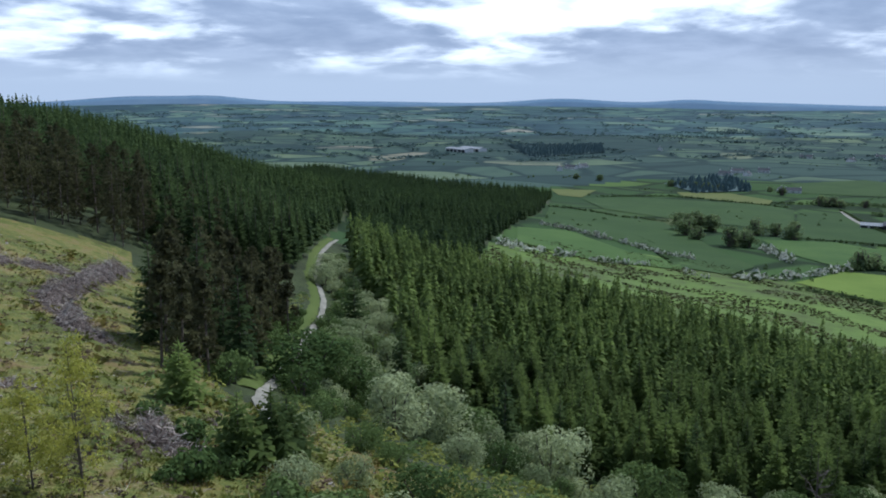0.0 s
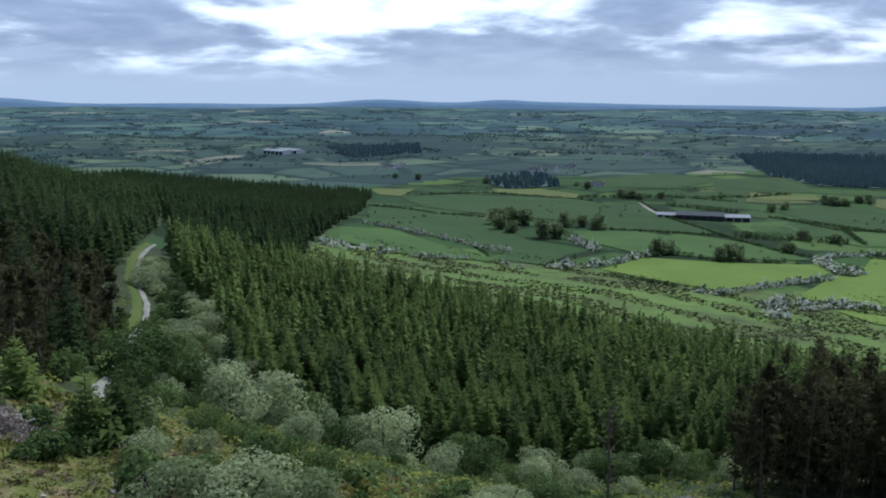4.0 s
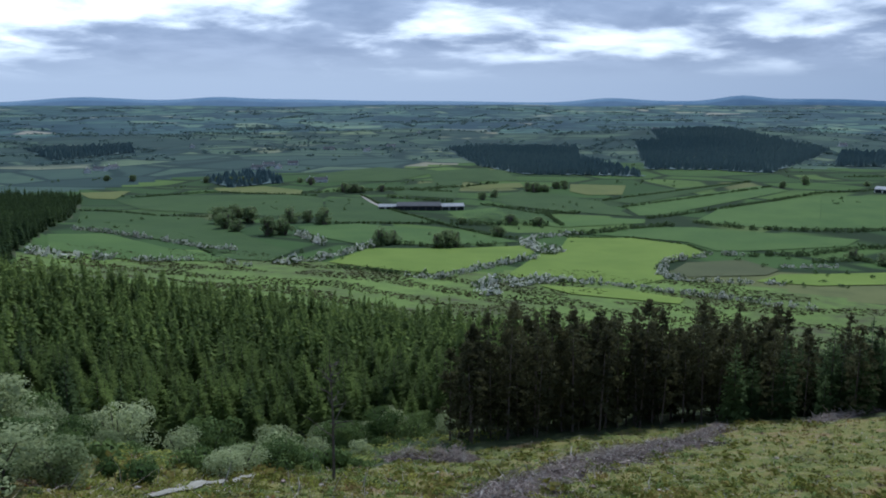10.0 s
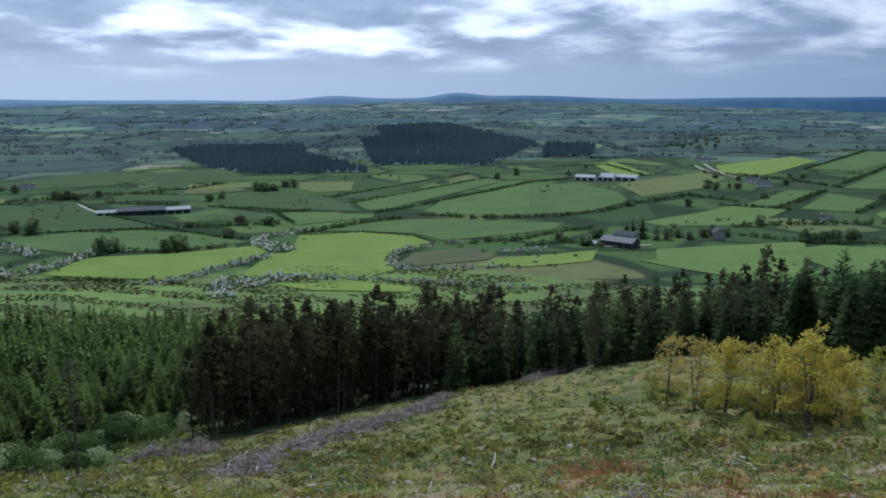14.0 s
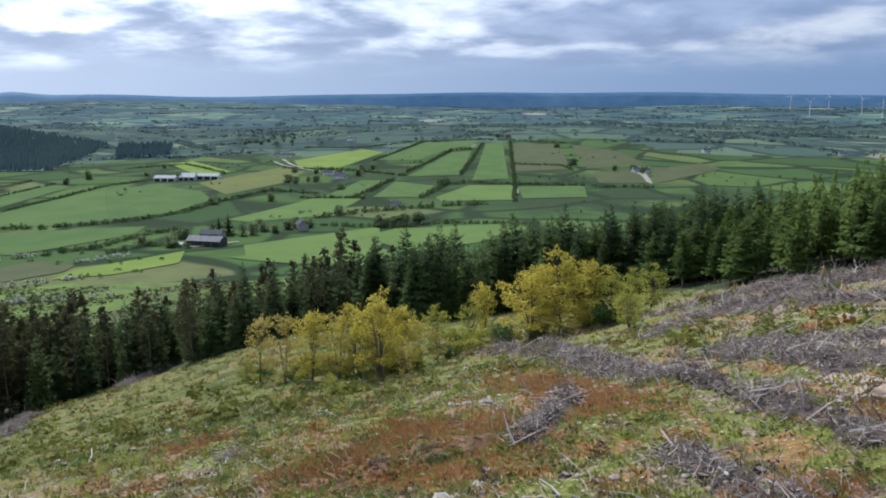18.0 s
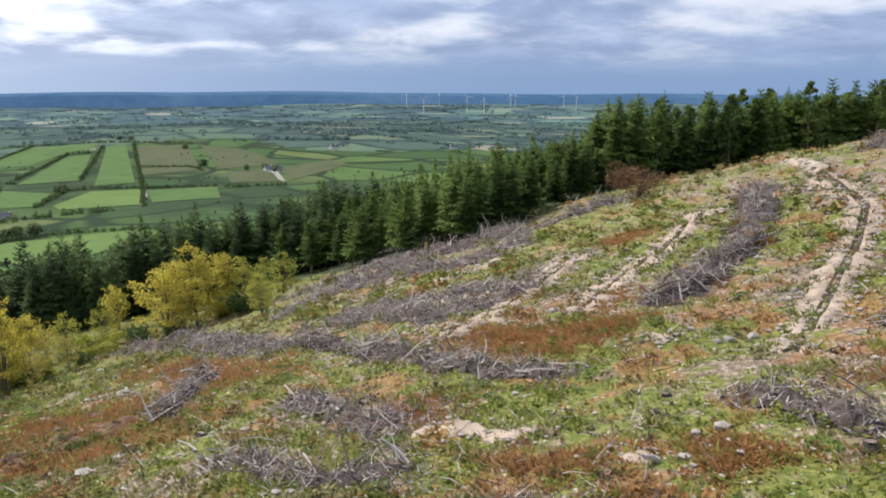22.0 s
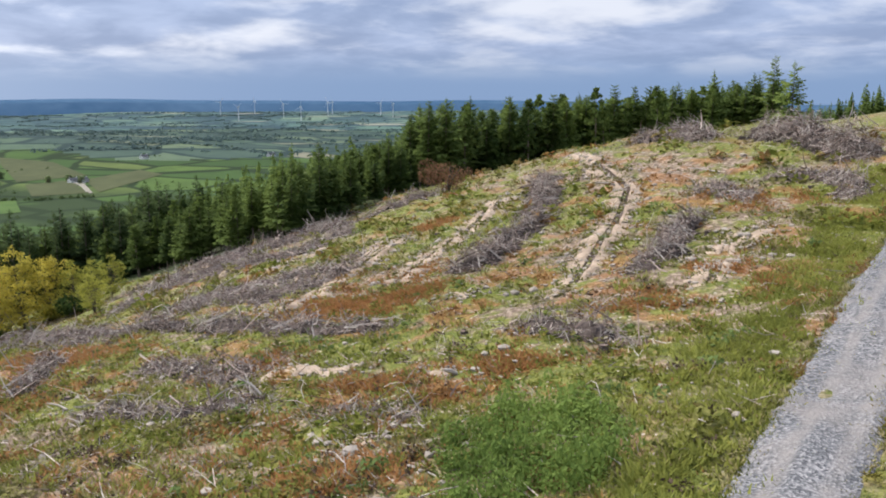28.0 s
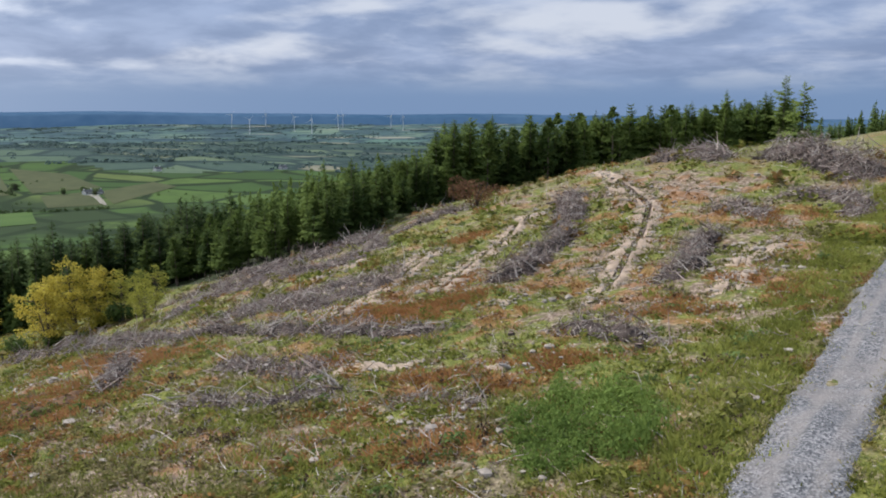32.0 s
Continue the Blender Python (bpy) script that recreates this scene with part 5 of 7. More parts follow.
def build_farms():
    shed = dict(category="barn", opening="bay", group="farm buildings")
    house = dict(category="house", chimney=True, group="houses of the valley")
    building("cattle_shed", 552, 515, -47, 38, 16, 4.5, 6.6, BOARD, SLATE, "long dark open cattle shed in a farmyard", bays=6, **shed)
    building("barn", 535, 535, -47, 18, 9, 3.2, 4.6, WHITEWASH, TIN, "low pale farm shed beside a yard", bays=3, **shed)
    building("barn", 573, 494, -40, 20, 10, 4.0, 5.8, RUBBLE, TIN, "grey roofed farm shed beside a yard", bays=3, **shed)
    building("barn", 561, 110, 74, 24, 11, 4.2, 6.6, BOARD, GREY_TIN, "dark boarded barn with a grey tin roof", bays=4, **shed)
    building("barn", 590, 112, 74, 16, 8, 4.2, 6.5, RUBBLE, SLATE, "grey stone barn behind a larger barn", bays=3, **shed)
    building("shed", 558, 128, 74, 8, 5, 2.4, 3.2, WHITEWASH, TIN, "small white shed beside a barn", bays=2, **shed)
    building("stone_house", 624, 54, 20, 10, 7, 5.0, 8.0, RUBBLE, SLATE, "old grey stone house under trees", bays=3, **house)
    for x, y, t, L in ((985, 245, 84, 24), (992, 222, 84, 18), (1000, 200, 80, 26), (1010, 225, 84, 16)):
        building("barn", x, y, t, L, 12, 4.2, 6.4, WHITEWASH, TIN, "white farm shed with a pale blue roof", bays=3, **shed)
    for x, y, t, L in ((998, 51, 95, 12), (1015, 63, 90, 14), (980, 48, 90, 16), (751, -15, 95, 9), (1251, 140, 95, 20), (1257, 155, 95, 12), (974, -292, 110, 10), (972, -303, 110, 8), (1152, -626, 120, 16), (1155, -437, 110, 10)):
        building("house", x, y, t, L, 7, 3.2, 5.6, WHITEWASH, SLATE, "white farmhouse with a slate roof", bays=3, **house)
    for x, y in ((558, 1104), (585, 1121), (533, 1089), (655, 786), (664, 780), (745, 985), (733, 948), (783, 979), (709, 961), (1024, 1178), (1044, 1101), (1154, 1152), (1555, 1457), (900, 1420), (1700, 900), (1650, 500), (1800, 320), (1480, 60)):
        building("house", x, y, vr.uniform(0, 180), vr.uniform(12, 20), 8, 3.4, 6.0, WHITEWASH, SLATE, "distant white house among hedges", bays=3, **house)
    for x, y in ((532, 1499), (563, 1512)):
        building("factory", x, y, -70, 55, 20, 6, 8, WHITEWASH, TIN, "long white factory hall far off", "building", 5, "bay")


build_farms()


def build_turbines():
    """White wind turbines on a low rise."""
    def blade_bm(bm, a, tall):
        m = Matrix.Translation((0, 0, tall)) @ Matrix.Rotation(a, 4, "Y")
        rows = [(1.0, 0.6), (4.0, 1.0), (11.0, 0.7), (20.0, 0.42), (26.0, 0.1)]
        ring = []
        for r, w in rows:
            ring.append([bm.verts.new(m @ Vector(p)) for p in ((-w, -2.6, r), (0, -2.6 - w * 0.3, r), (w, -2.6, r), (0, -2.6 + w * 0.3, r))])
        for p, q in zip(ring, ring[1:]):
            for k in range(4):
                bm.faces.new((p[k], p[(k + 1) % 4], q[(k + 1) % 4], q[k]))
        bm.faces.new(ring[-1])

    for head, far, tall in ((114.5, 3600, 52), (115.6, 3050, 48), (116.6, 3600, 52), (118.4, 3300, 52), (119.5, 3050, 48), (121.2, 3500, 52), (121.5, 3700, 52), (124.6, 3450, 52), (125.4, 3350, 52)):
        x, y = math.sin(radians(head)) * far - 29.0, math.cos(radians(head)) * far - 9.5
        top = tagged(new("wind_turbine"), "white three-bladed wind turbine on a distant rise", "wind turbine", "wind farm")
        top.matrix_basis = pose(x, y, on(x, y, -1), 0, 0, vr.uniform(70, 130))
        v, f = tube([(0, 0, 0), (0, 0, tall * 0.5), (0, 0, tall)], [1.35, 1.05, 0.75], 12)
        new("tower", mesh_of("tower", v, f, TURBINE_WHITE, True)).parent = top
        bm = bmesh.new()
        box_bm(bm, -1.5, 1.5, -2.2, 5, tall - 1.2, tall + 1.8)
        bmesh.ops.bevel(bm, geom=bm.edges[:], offset=0.4, segments=2, affect="EDGES")
        part("nacelle", bm, TURBINE_WHITE, top)
        bm = bmesh.new()
        bmesh.ops.create_uvsphere(bm, u_segments=10, v_segments=6, radius=1.3, matrix=Matrix.Translation((0, -2.6, tall)))
        hub = part("hub", bm, TURBINE_WHITE, top)
        turn = vr.uniform(0, 2)
        for k in range(3):
            bm = bmesh.new()
            blade_bm(bm, turn + k * 2.094, tall)
            part("blade", bm, TURBINE_WHITE, hub)


build_turbines()

# ---- the felled slope, the track and the road ----
nr = np.random.default_rng(31)


def strip(line, wide, offsets, lifts, lift=0.05, step=0.8, wander=0.0):
    """A draped band along a line: offsets across it, in half widths, each with its lift."""
    p = np.array(line, float)
    d = np.concatenate([[0], np.cumsum(np.hypot(*np.diff(p, axis=0).T))])
    s = np.arange(0, d[-1], step)
    x, y = np.interp(s, d, p[:, 0]), np.interp(s, d, p[:, 1])
    k = np.exp(-0.5 * (np.arange(-6, 7) / 2.5) ** 2)
    k /= k.sum()
    x, y = (np.convolve(np.pad(q, 6, mode="edge"), k, "valid") for q in (x, y))
    tx, ty = np.gradient(x), np.gradient(y)
    n = np.hypot(tx, ty)
    tx, ty = tx / n, ty / n
    cols = []
    for o, l in zip(offsets, lifts):
        w = wide * o * (1 + wander * nr.normal(size=len(s)) * (abs(o) > 0.7))
        px, py = x - ty * w, y + tx * w
        cols.append(np.stack([px, py, height(px, py) + lift + l], 1))
    v = np.stack(cols, 1)
    a, b = v.shape[:2]
    i, j = np.meshgrid(np.arange(a - 1), np.arange(b - 1), indexing="ij")
    q = i * b + j
    return v.reshape(-1, 3), np.stack([q, q + b, q + b + 1, q + 1], -1).reshape(-1, 4)[:, ::-1]


ROAD = [(-32, 8), (-26, -8), (-22.4, -18), (-19.4, -27.2), (-18.0, -31.1), (-15.7, -37.9), (-13.8, -43.3), (-10.4, -54.1), (-5, -70), (2, -90), (12, -120), (26, -160)]
ROAD_HALF = 1.22


def build_roads():
    v, f = strip(ROAD, ROAD_HALF, (-1.25, -1.0, -0.7, -0.4, 0.0, 0.4, 0.7, 1.0, 1.25), (-0.14, 0.02, 0.04, 0.02, 0.09, 0.02, 0.04, 0.02, -0.14), 0.12, 0.5, 0.05)
    tagged(new("road", mesh_of("road", v, f, GRAVEL, True)), "grey gravel forest road along the felled slope", "road", kind="structure")
    v, f = strip([(7, 58), (6.7, 65.5), (9.2, 77), (15, 100), (20.9, 126), (26, 143), (29.5, 159), (31, 176), (38, 208), (54, 266)], 0.5, (-1, -0.5, 0, 0.5, 1), (-0.05, 0.03, 0.08, 0.03, -0.05), 0.15, 1.0, 0.2)
    gv, gf = strip([(6.6, 70), (8.0, 78), (13.4, 100), (19.2, 126), (24.6, 144), (28.0, 159), (29.5, 176), (36.5, 208), (52, 266)], 0.95, (-1, -0.5, 0, 0.5, 1), (-0.1, 0.05, 0.05, 0.05, -0.1), 0.1, 1.0, 0.2)
    tagged(new("track_verge", mesh_of("track_verge", gv, gf, VERGE, True)), "bright grass verge beside the forest track", "grass", kind="structure")
    tagged(new("path", mesh_of("path", v, f, TRACK, True)), "pale gravel track running into the forest", "path", kind="structure")
    v, f = strip([(13.5, 28.0), (15.6, 28.8), (18.3, 30.1), (24.4, 34.5), (29, 38)], 0.34, (-1, -0.5, 0, 0.5, 1), (-0.05, 0.02, 0.06, 0.02, -0.05), 0.15, 0.8, 0.15)
    tagged(new("path", mesh_of("path", v, f, TRACK, True)), "short pale gravel path below the felled slope", "path", kind="structure")


build_roads()


def sticks(base, way, length, thick, rng):
    """Many crooked sticks at once, each a bent three-sided prism."""
    n = len(base)
    way = way / np.linalg.norm(way, axis=1)[:, None]
    u = np.cross(way, rng.normal(size=(n, 3)))
    u /= np.linalg.norm(u, axis=1)[:, None]
    w = np.cross(way, u)
    mid = base + way * (length * 0.5)[:, None] + u * (length * rng.uniform(-0.14, 0.14, n))[:, None]
    end = base + way * length[:, None] + w * (length * rng.uniform(-0.12, 0.12, n))[:, None]
    rows = []
    for c, k in ((base, 1.0), (mid, 0.75), (end, 0.25)):
        for a in (0, 2.09, 4.19):
            rows.append(c + (u * math.cos(a) + w * math.sin(a)) * (thick * k)[:, None])
    v = np.stack(rows, 1).reshape(-1, 3)
    tri = []
    for r in (0, 3):
        for k in range(3):
            a, b = r + k, r + (k + 1) % 3
            tri += [(a, b, b + 3), (a, b + 3, a + 3)]
    tri = np.array(tri + [(2, 1, 0), (6, 7, 8)])
    return v, (np.arange(n)[:, None, None] * 9 + tri[None]).reshape(-1, 3)


def spikes(base, way, length, thick, rng):
    """Many short broken twigs at once, each a three-sided spike."""
    n = len(base)
    way = way / np.linalg.norm(way, axis=1)[:, None]
    u = np.cross(way, rng.normal(size=(n, 3)))
    u /= np.linalg.norm(u, axis=1)[:, None]
    w = np.cross(way, u)
    rows = [base + (u * math.cos(a) + w * math.sin(a)) * thick[:, None] for a in (0, 2.09, 4.19)]
    v = np.stack(rows + [base + way * length[:, None]], 1).reshape(-1, 3)
    return v, (np.arange(n)[:, None, None] * 4 + np.array([(0, 1, 3), (1, 2, 3), (2, 0, 3)])[None]).reshape(-1, 3)


def windrow(wide, tall, *line):
    """A row of brash: lopped branches and tops raked together in lumps, some of it bleached."""
    tall *= 1.35
    p = np.array(line, float)
    d = np.concatenate([[0], np.cumsum(np.hypot(*np.diff(p, axis=0).T))])
    t = (p[-1] - p[0]) / max(d[-1], 0.1)

    def lump(x, y):
        return np.clip(0.62 + 0.75 * ripple(x, y, 2.7, 3) + 0.6 * ripple(x, y, 6.5, 10), 0.08, 1.5)

    def spots(n):
        s = nr.uniform(0, d[-1], n)
        off = np.clip(nr.normal(size=n) * 0.45, -1.2, 1.2)
        x = np.interp(s, d, p[:, 0]) - t[1] * off * wide + nr.normal(size=n) * 0.2
        y = np.interp(s, d, p[:, 1]) + t[0] * off * wide + nr.normal(size=n) * 0.2
        keep = nr.random(n) < lump(x, y) * 0.9
        x, y, off = x[keep], y[keep], off[keep]
        z = height(x, y) + tall * 1.5 * lump(x, y) * (1 - np.minimum(1, np.abs(off) * 0.85)) * nr.random(len(x)) ** 0.7 + 0.03
        s = np.minimum(s[keep], d[-1] - s[keep])
        z = height(x, y) + (z - height(x, y)) * np.clip(s / 1.6, 0.12, 1)
        return np.stack([x, y, z], 1)

    base = spots(int(min(1900, d[-1] * wide * 16 * (0.6 + tall))))
    n = len(base)
    way = nr.normal(size=(n, 3)) * [1, 1, 0.6] + [0, 0, 0.2]
    length = nr.gamma(2.0, 0.28, n) + 0.2
    limb = nr.random(n) < 0.07
    length = np.where(limb, nr.uniform(1.2, 2.4, n), length)
    base[:, :2] -= (way[:, :2] / np.linalg.norm(way, axis=1)[:, None]) * (length * 0.5)[:, None]
    v, f = sticks(base, way, length, np.where(limb, nr.uniform(0.03, 0.055, n), nr.uniform(0.012, 0.034, n) * (0.8 + 0.3 * length)), nr)
    few = spots(int(min(5200, d[-1] * wide * 90 * (0.6 + tall))))
    m = len(few)
    short = spikes(few, nr.normal(size=(m, 3)) * [1, 1, 0.8] + [0, 0, 0.25], nr.gamma(2.0, 0.13, m) + 0.14, nr.uniform(0.014, 0.034, m), nr)
    idx = np.concatenate([np.repeat(np.where(nr.random(n) < 0.38, 1, 0), 14), np.repeat(np.where(nr.random(m) < 0.28, 1, 0), 3)])
    v, f = gather([(v, f), short])
    # the mound's dark tone stands in for shade between the branches
    mv, mf = strip(line, wide, (-1.15, -0.8, -0.55, -0.3, 0, 0.3, 0.55, 0.8, 1.15), np.array((-0.4, 0.0, 0.3, 0.5, 0.6, 0.5, 0.3, 0.0, -0.4)) * tall, -0.06, 0.25, 0.4)
    g = height(mv[:, 0], mv[:, 1])
    k = len(mv) // 9
    ends = np.repeat(np.minimum(1, np.minimum(np.arange(k), k - 1 - np.arange(k)) / 7.0), 9)
    mv[:, 2] = g + (mv[:, 2] - g + 0.06) * (0.15 + lump(mv[:, 0], mv[:, 1])) * ends - 0.06 - 0.1 * (1 - ends) + nr.normal(size=len(mv)) * 0.09 * tall
    tagged(new("brash_mound", mesh_of("brash_mound", mv, mf, SHADED_LITTER)), "brown mound of needles and rotting branches, darkened as shaded gaps", "brash", "brash windrows", "stuff")
    tagged(new("brash_windrow", mesh_of("brash_windrow", v, f, [BRASH, PALE_WOOD], False, idx)), "grey row of lopped branches on the felled slope", "brash", "brash windrows", "stuff")


def tufts(spots, rng, blades=7, tall=0.4, wide=0.06, spread=0.18, lean=0.5):
    """Grass in tufts, a blade a triangle."""
    n = len(spots)
    z = height(spots[:, 0], spots[:, 1])
    c = np.repeat(np.column_stack([spots, z]), blades, 0)
    m = n * blades
    size = np.repeat(rng.uniform(0.6, 1.4, n), blades)
    a = rng.uniform(0, 6.28, m)
    o = np.stack([np.cos(a), np.sin(a), np.zeros(m)], 1)
    foot = c + o * (rng.uniform(0, spread, m) * size)[:, None] - [0, 0, 0.04]
    h = (tall * rng.uniform(0.6, 1.3, m) * size)[:, None]
    tip = foot + o * h * rng.uniform(0.1, lean * 1.6, m)[:, None] + h * [0, 0, 1]
    b = a + rng.uniform(0.6, 2.5, m)
    side = np.stack([np.cos(b), np.sin(b), np.zeros(m)], 1) * (wide * size)[:, None]
    v = np.stack([foot - side, foot + side, tip], 1).reshape(-1, 3)
    return v, np.arange(m * 3).reshape(-1, 3)


def band_spots(line, wide, count, rng):
    p = np.array(line, float)
    if len(p) == 1:
        p = np.repeat(p, 2, 0)
    d = np.concatenate([[0], np.cumsum(np.hypot(*np.diff(p, axis=0).T) + 1e-6)])
    s = rng.uniform(0, d[-1], count)
    return np.stack([np.interp(s, d, p[:, 0]), np.interp(s, d, p[:, 1])], 1) + rng.normal(size=(count, 2)) * wide * 0.5


def rust_patch(wide, *line):
    """Rust-coloured dying grass."""
    p = np.array(line, float)
    long = np.hypot(*np.diff(p, axis=0).T).sum() + wide
    v, f = tufts(band_spots(line, wide * 1.8, int(min(1900, long * wide * 48 + 80)), nr), nr, 8, 0.13, 0.06, 0.34, 1.1)
    tagged(new("rust_grass", mesh_of("rust_grass", v, f, RUST_GRASS)), "rust-coloured dying grass on the felled slope", "grass", "rust-coloured grass", "stuff")


def rock(rng):
    """A broken field stone, a dozen faces."""
    bm = bmesh.new()
    bmesh.ops.create_icosphere(bm, subdivisions=1, radius=1.0)
    for q in bm.verts:
        q.co *= rng.uniform(0.65, 1.2)
        q.co.z *= 0.6
    v = np.array([q.co for q in bm.verts])
    f = np.array([[q.index for q in t.verts] for t in bm.faces])
    bm.free()
    return v, f


ROCKS = [rock(nr) for _ in range(6)]


def strew(s, size, name="stones", label="pale broken stones along a rut", mat=STONE):
    """Loose stones at the given places, as one mesh."""
    v, f, base = [], [], 0
    for (x, y), z in zip(s, height(s[:, 0], s[:, 1])):
        a, b = ROCKS[nr.integers(6)]
        k, t = nr.gamma(2.0, size) + size * 0.7, nr.uniform(0, 6.28)
        v.append(np.stack([(a[:, 0] * math.cos(t) - a[:, 1] * math.sin(t)) * k + x, (a[:, 0] * math.sin(t) + a[:, 1] * math.cos(t)) * k + y, a[:, 2] * k + z + 0.05], 1))
        f.append(b + base)
        base += len(a)
    tagged(new(name, mesh_of(name, np.concatenate(v), np.concatenate(f), mat)), label, "stones", "", "stuff")


def rut(half, *line):
    """A wheel rut pressed into the slope: pale thrown-up banks about a dark channel."""
    deep = half >= 0.6
    v, f = strip(line, half, (-2.5, -1.8, -1.15, -0.62, -0.42, -0.05, 0.3, 0.5, 1.05, 1.7, 2.4), (-0.22, 0.0, 0.12, 0.22, 0.02, -0.04, 0.06, 0.14, 0.10, 0.02, -0.22), 0.03, 0.22, 0.3)
    w = 11
    k = len(v) // w
    ends = np.repeat(np.minimum(1, np.minimum(np.arange(k), k - 1 - np.arange(k)) / 6.0), w)
    g = height(v[:, 0], v[:, 1])
    swell = np.clip(0.6 + 0.8 * ripple(v[:, 0], v[:, 1], 2.3, 5) + 0.5 * ripple(v[:, 0], v[:, 1], 5.0, 9), 0.0, 1.5)
    up = v[:, 2] - g
    side = np.tile(np.abs(np.linspace(-1, 1, w)), k)
    rough = 0.10 * ripple(v[:, 0], v[:, 1], 2.1, 2) + 0.05 * ripple(v[:, 0], v[:, 1], 0.9, 15)
    v[:, 2] = g - 0.14 + (up * np.where(up > 0.05, swell, 1.0) + 0.14 + rough * np.clip(side * 2 - 0.3, 0.15, 1)) * ends + nr.normal(size=len(v)) * 0.03
    lane_of = np.arange(len(f)) % (w - 1)
    # channel faces take a dark soil that also holds the shade between banks
    idx = np.where((lane_of >= 3) & (lane_of <= (6 if deep else 5)), 1, 0)
    tagged(new("wheel_rut", mesh_of("wheel_rut", v, f, [PEAT if deep else EARTH, SHADED_SOIL], True, idx)), "dark peaty rut with low brown banks" if deep else "muddy wheel rut with pale stony banks and a shade-darkened channel", "rut", "wheel ruts", "structure")
    p = np.array(line, float)
    long = np.hypot(*np.diff(p, axis=0).T).sum()
    s = band_spots(line, half * 4.2, int(long * (2 if deep else 26)), nr)
    strew(s, 0.03)
    s = band_spots(line, half * 4.0, int(long * 14), nr)
    tv, tf = tufts(s[ripple(s[:, 0], s[:, 1], 2.1, 6) > -0.1], nr, 9, 0.2, 0.05, 0.3, 0.9)
    if len(tf):
        tagged(new("grass", mesh_of("grass", tv, tf, SWARD)), "low grass growing over a rut's bank", "grass", "", "stuff")


windrow(2, 0.5, (50.3, -39.7), (47.4, -47.9), (41.6, -56.9), (39.6, -66.9))
windrow(1.3, 0.5, (55.9, -28.7), (33.8, -29.9), (22.2, -32.6), (9.0, -34.0), (5.0, -36.0))
windrow(0.85, 0.6, (-1.2, -37.4), (-3.0, -37.7), (-8.3, -37.5))
windrow(3, 0.35, (42.6, -34.2), (47.3, -42.8), (36.8, -48.1), (38.2, -55.0))
windrow(2.5, 0.35, (32.8, -35.6), (22.1, -38.3), (22.0, -45.2))
windrow(1.5, 0.9, (9.7, -43.7), (11.2, -46.7), (13.0, -51.6), (15.1, -55.7), (24.1, -64.7))
windrow(1.15, 0.75, (-1.5, -45.2), (-0.5, -48.6), (2.5, -54.4), (2.8, -57.1))
windrow(2, 0.7, (23.1, -74.2), (20.8, -76.7), (13.9, -73.5))
windrow(2.4, 1.4, (13.3, -79.0), (7.6, -76.0), (4.1, -74.4), (0.3, -72.4))
windrow(1.4, 0.6, (4.2, -65.2), (1.4, -67.3), (-1.3, -65.7), (-3.8, -62.1))
windrow(1.0, 0.75, (17.7, -21.9), (21.5, -23.9), (27.4, -26.4))
windrow(1.2, 0.4, (8.6, -22.2), (6.5, -23.8), (2.4, -23.9), (2.4, -26.1), (-0.1, -27.0))
windrow(1.2, 0.35, (-3.1, -26.9), (-4.5, -28.7), (-7.1, -28.2))
windrow(3.2, 0.55, (28.0, 17.4), (44.3, 25.0), (69.1, 33.2))
windrow(4.6, 0.6, (60.0, 31.0), (76.0, 33.0), (89.0, 31.6))
windrow(2.2, 0.5, (88.0, 32.0), (103.5, 35.0))
windrow(2, 0.7, (107.7, 25.0), (131.9, 21.1))
windrow(2, 0.9, (56.7, 55.0), (61.5, 50.9), (60.0, 43.8))
windrow(2, 0.35, (63.2, -23.9), (54.0, -28.1), (36.7, -29.3), (25.2, -30.0))
windrow(3.5, 0.3, (56.5, -39.1), (56.3, -47.4), (47.6, -51.7), (46.3, -59.1))
windrow(3, 0.3, (31.0, -35.4), (28.1, -39.8), (24.1, -43.2), (23.0, -46.1))
windrow(1.6, 0.3, (14.5, -26.9), (8.0, -28.1), (4.5, -28.6))
windrow(1.5, 0.4, (7.9, -63.0), (3.4, -61.4), (0.9, -60.0))
windrow(2, 0.6, (-4.5, 119.8), (-7.6, 100.1), (-9.3, 86.7), (-6.3, 73.7), (-3.5, 72.6))
windrow(2.6, 0.3, (-20.0, 96.0), (-15.0, 100.0), (-8.5, 104.0))
windrow(2.2, 0.3, (-22.0, 74.0), (-16.0, 70.0), (-12.0, 62.0))
windrow(2, 0.5, (-2.0, 50.7), (-0.2, 47.2), (1.2, 44.6))
windrow(1.6, 0.5, (-9.1, 54.3), (-7.3, 54.0))
windrow(1.2, 0.4, (24.4, -7.0), (24.9, -8.5), (24.4, -9.8))
rust_patch(1.6, (14.3, -36.4), (11.7, -38.8), (8.8, -41.7))
rust_patch(1.2, (36.5, -24.9), (29.6, -25.5), (19.1, -28.1))
rust_patch(1.2, (-1.2, -29.0), (-3.1, -29.9), (-5.1, -30.6))
rust_patch(1.3, (-2.1, -24.1), (-2.1, -25.1))
rust_patch(1.2, (-7.5, -23.6), (-8.5, -24.4), (-9.4, -25.5))
rust_patch(1.0, (-4.2, -41.1), (-4.8, -43.5))
rust_patch(0.9, (-4.1, -48.0), (-4.3, -48.6))
rust_patch(0.9, (-5.5, -32.9), (-6.4, -34.0))
rust_patch(1.4, (1.9, -60.3), (0.4, -62.2))
rust_patch(1.3, (26.5, -15.4), (26.2, -17.2), (24.0, -18.5))
rust_patch(2.2, (19.6, -15.9), (23.0, -18.5), (23.9, -21.7))
rust_patch(2.2, (15.1, -16.6), (17.3, -19.2), (19.2, -22.8))
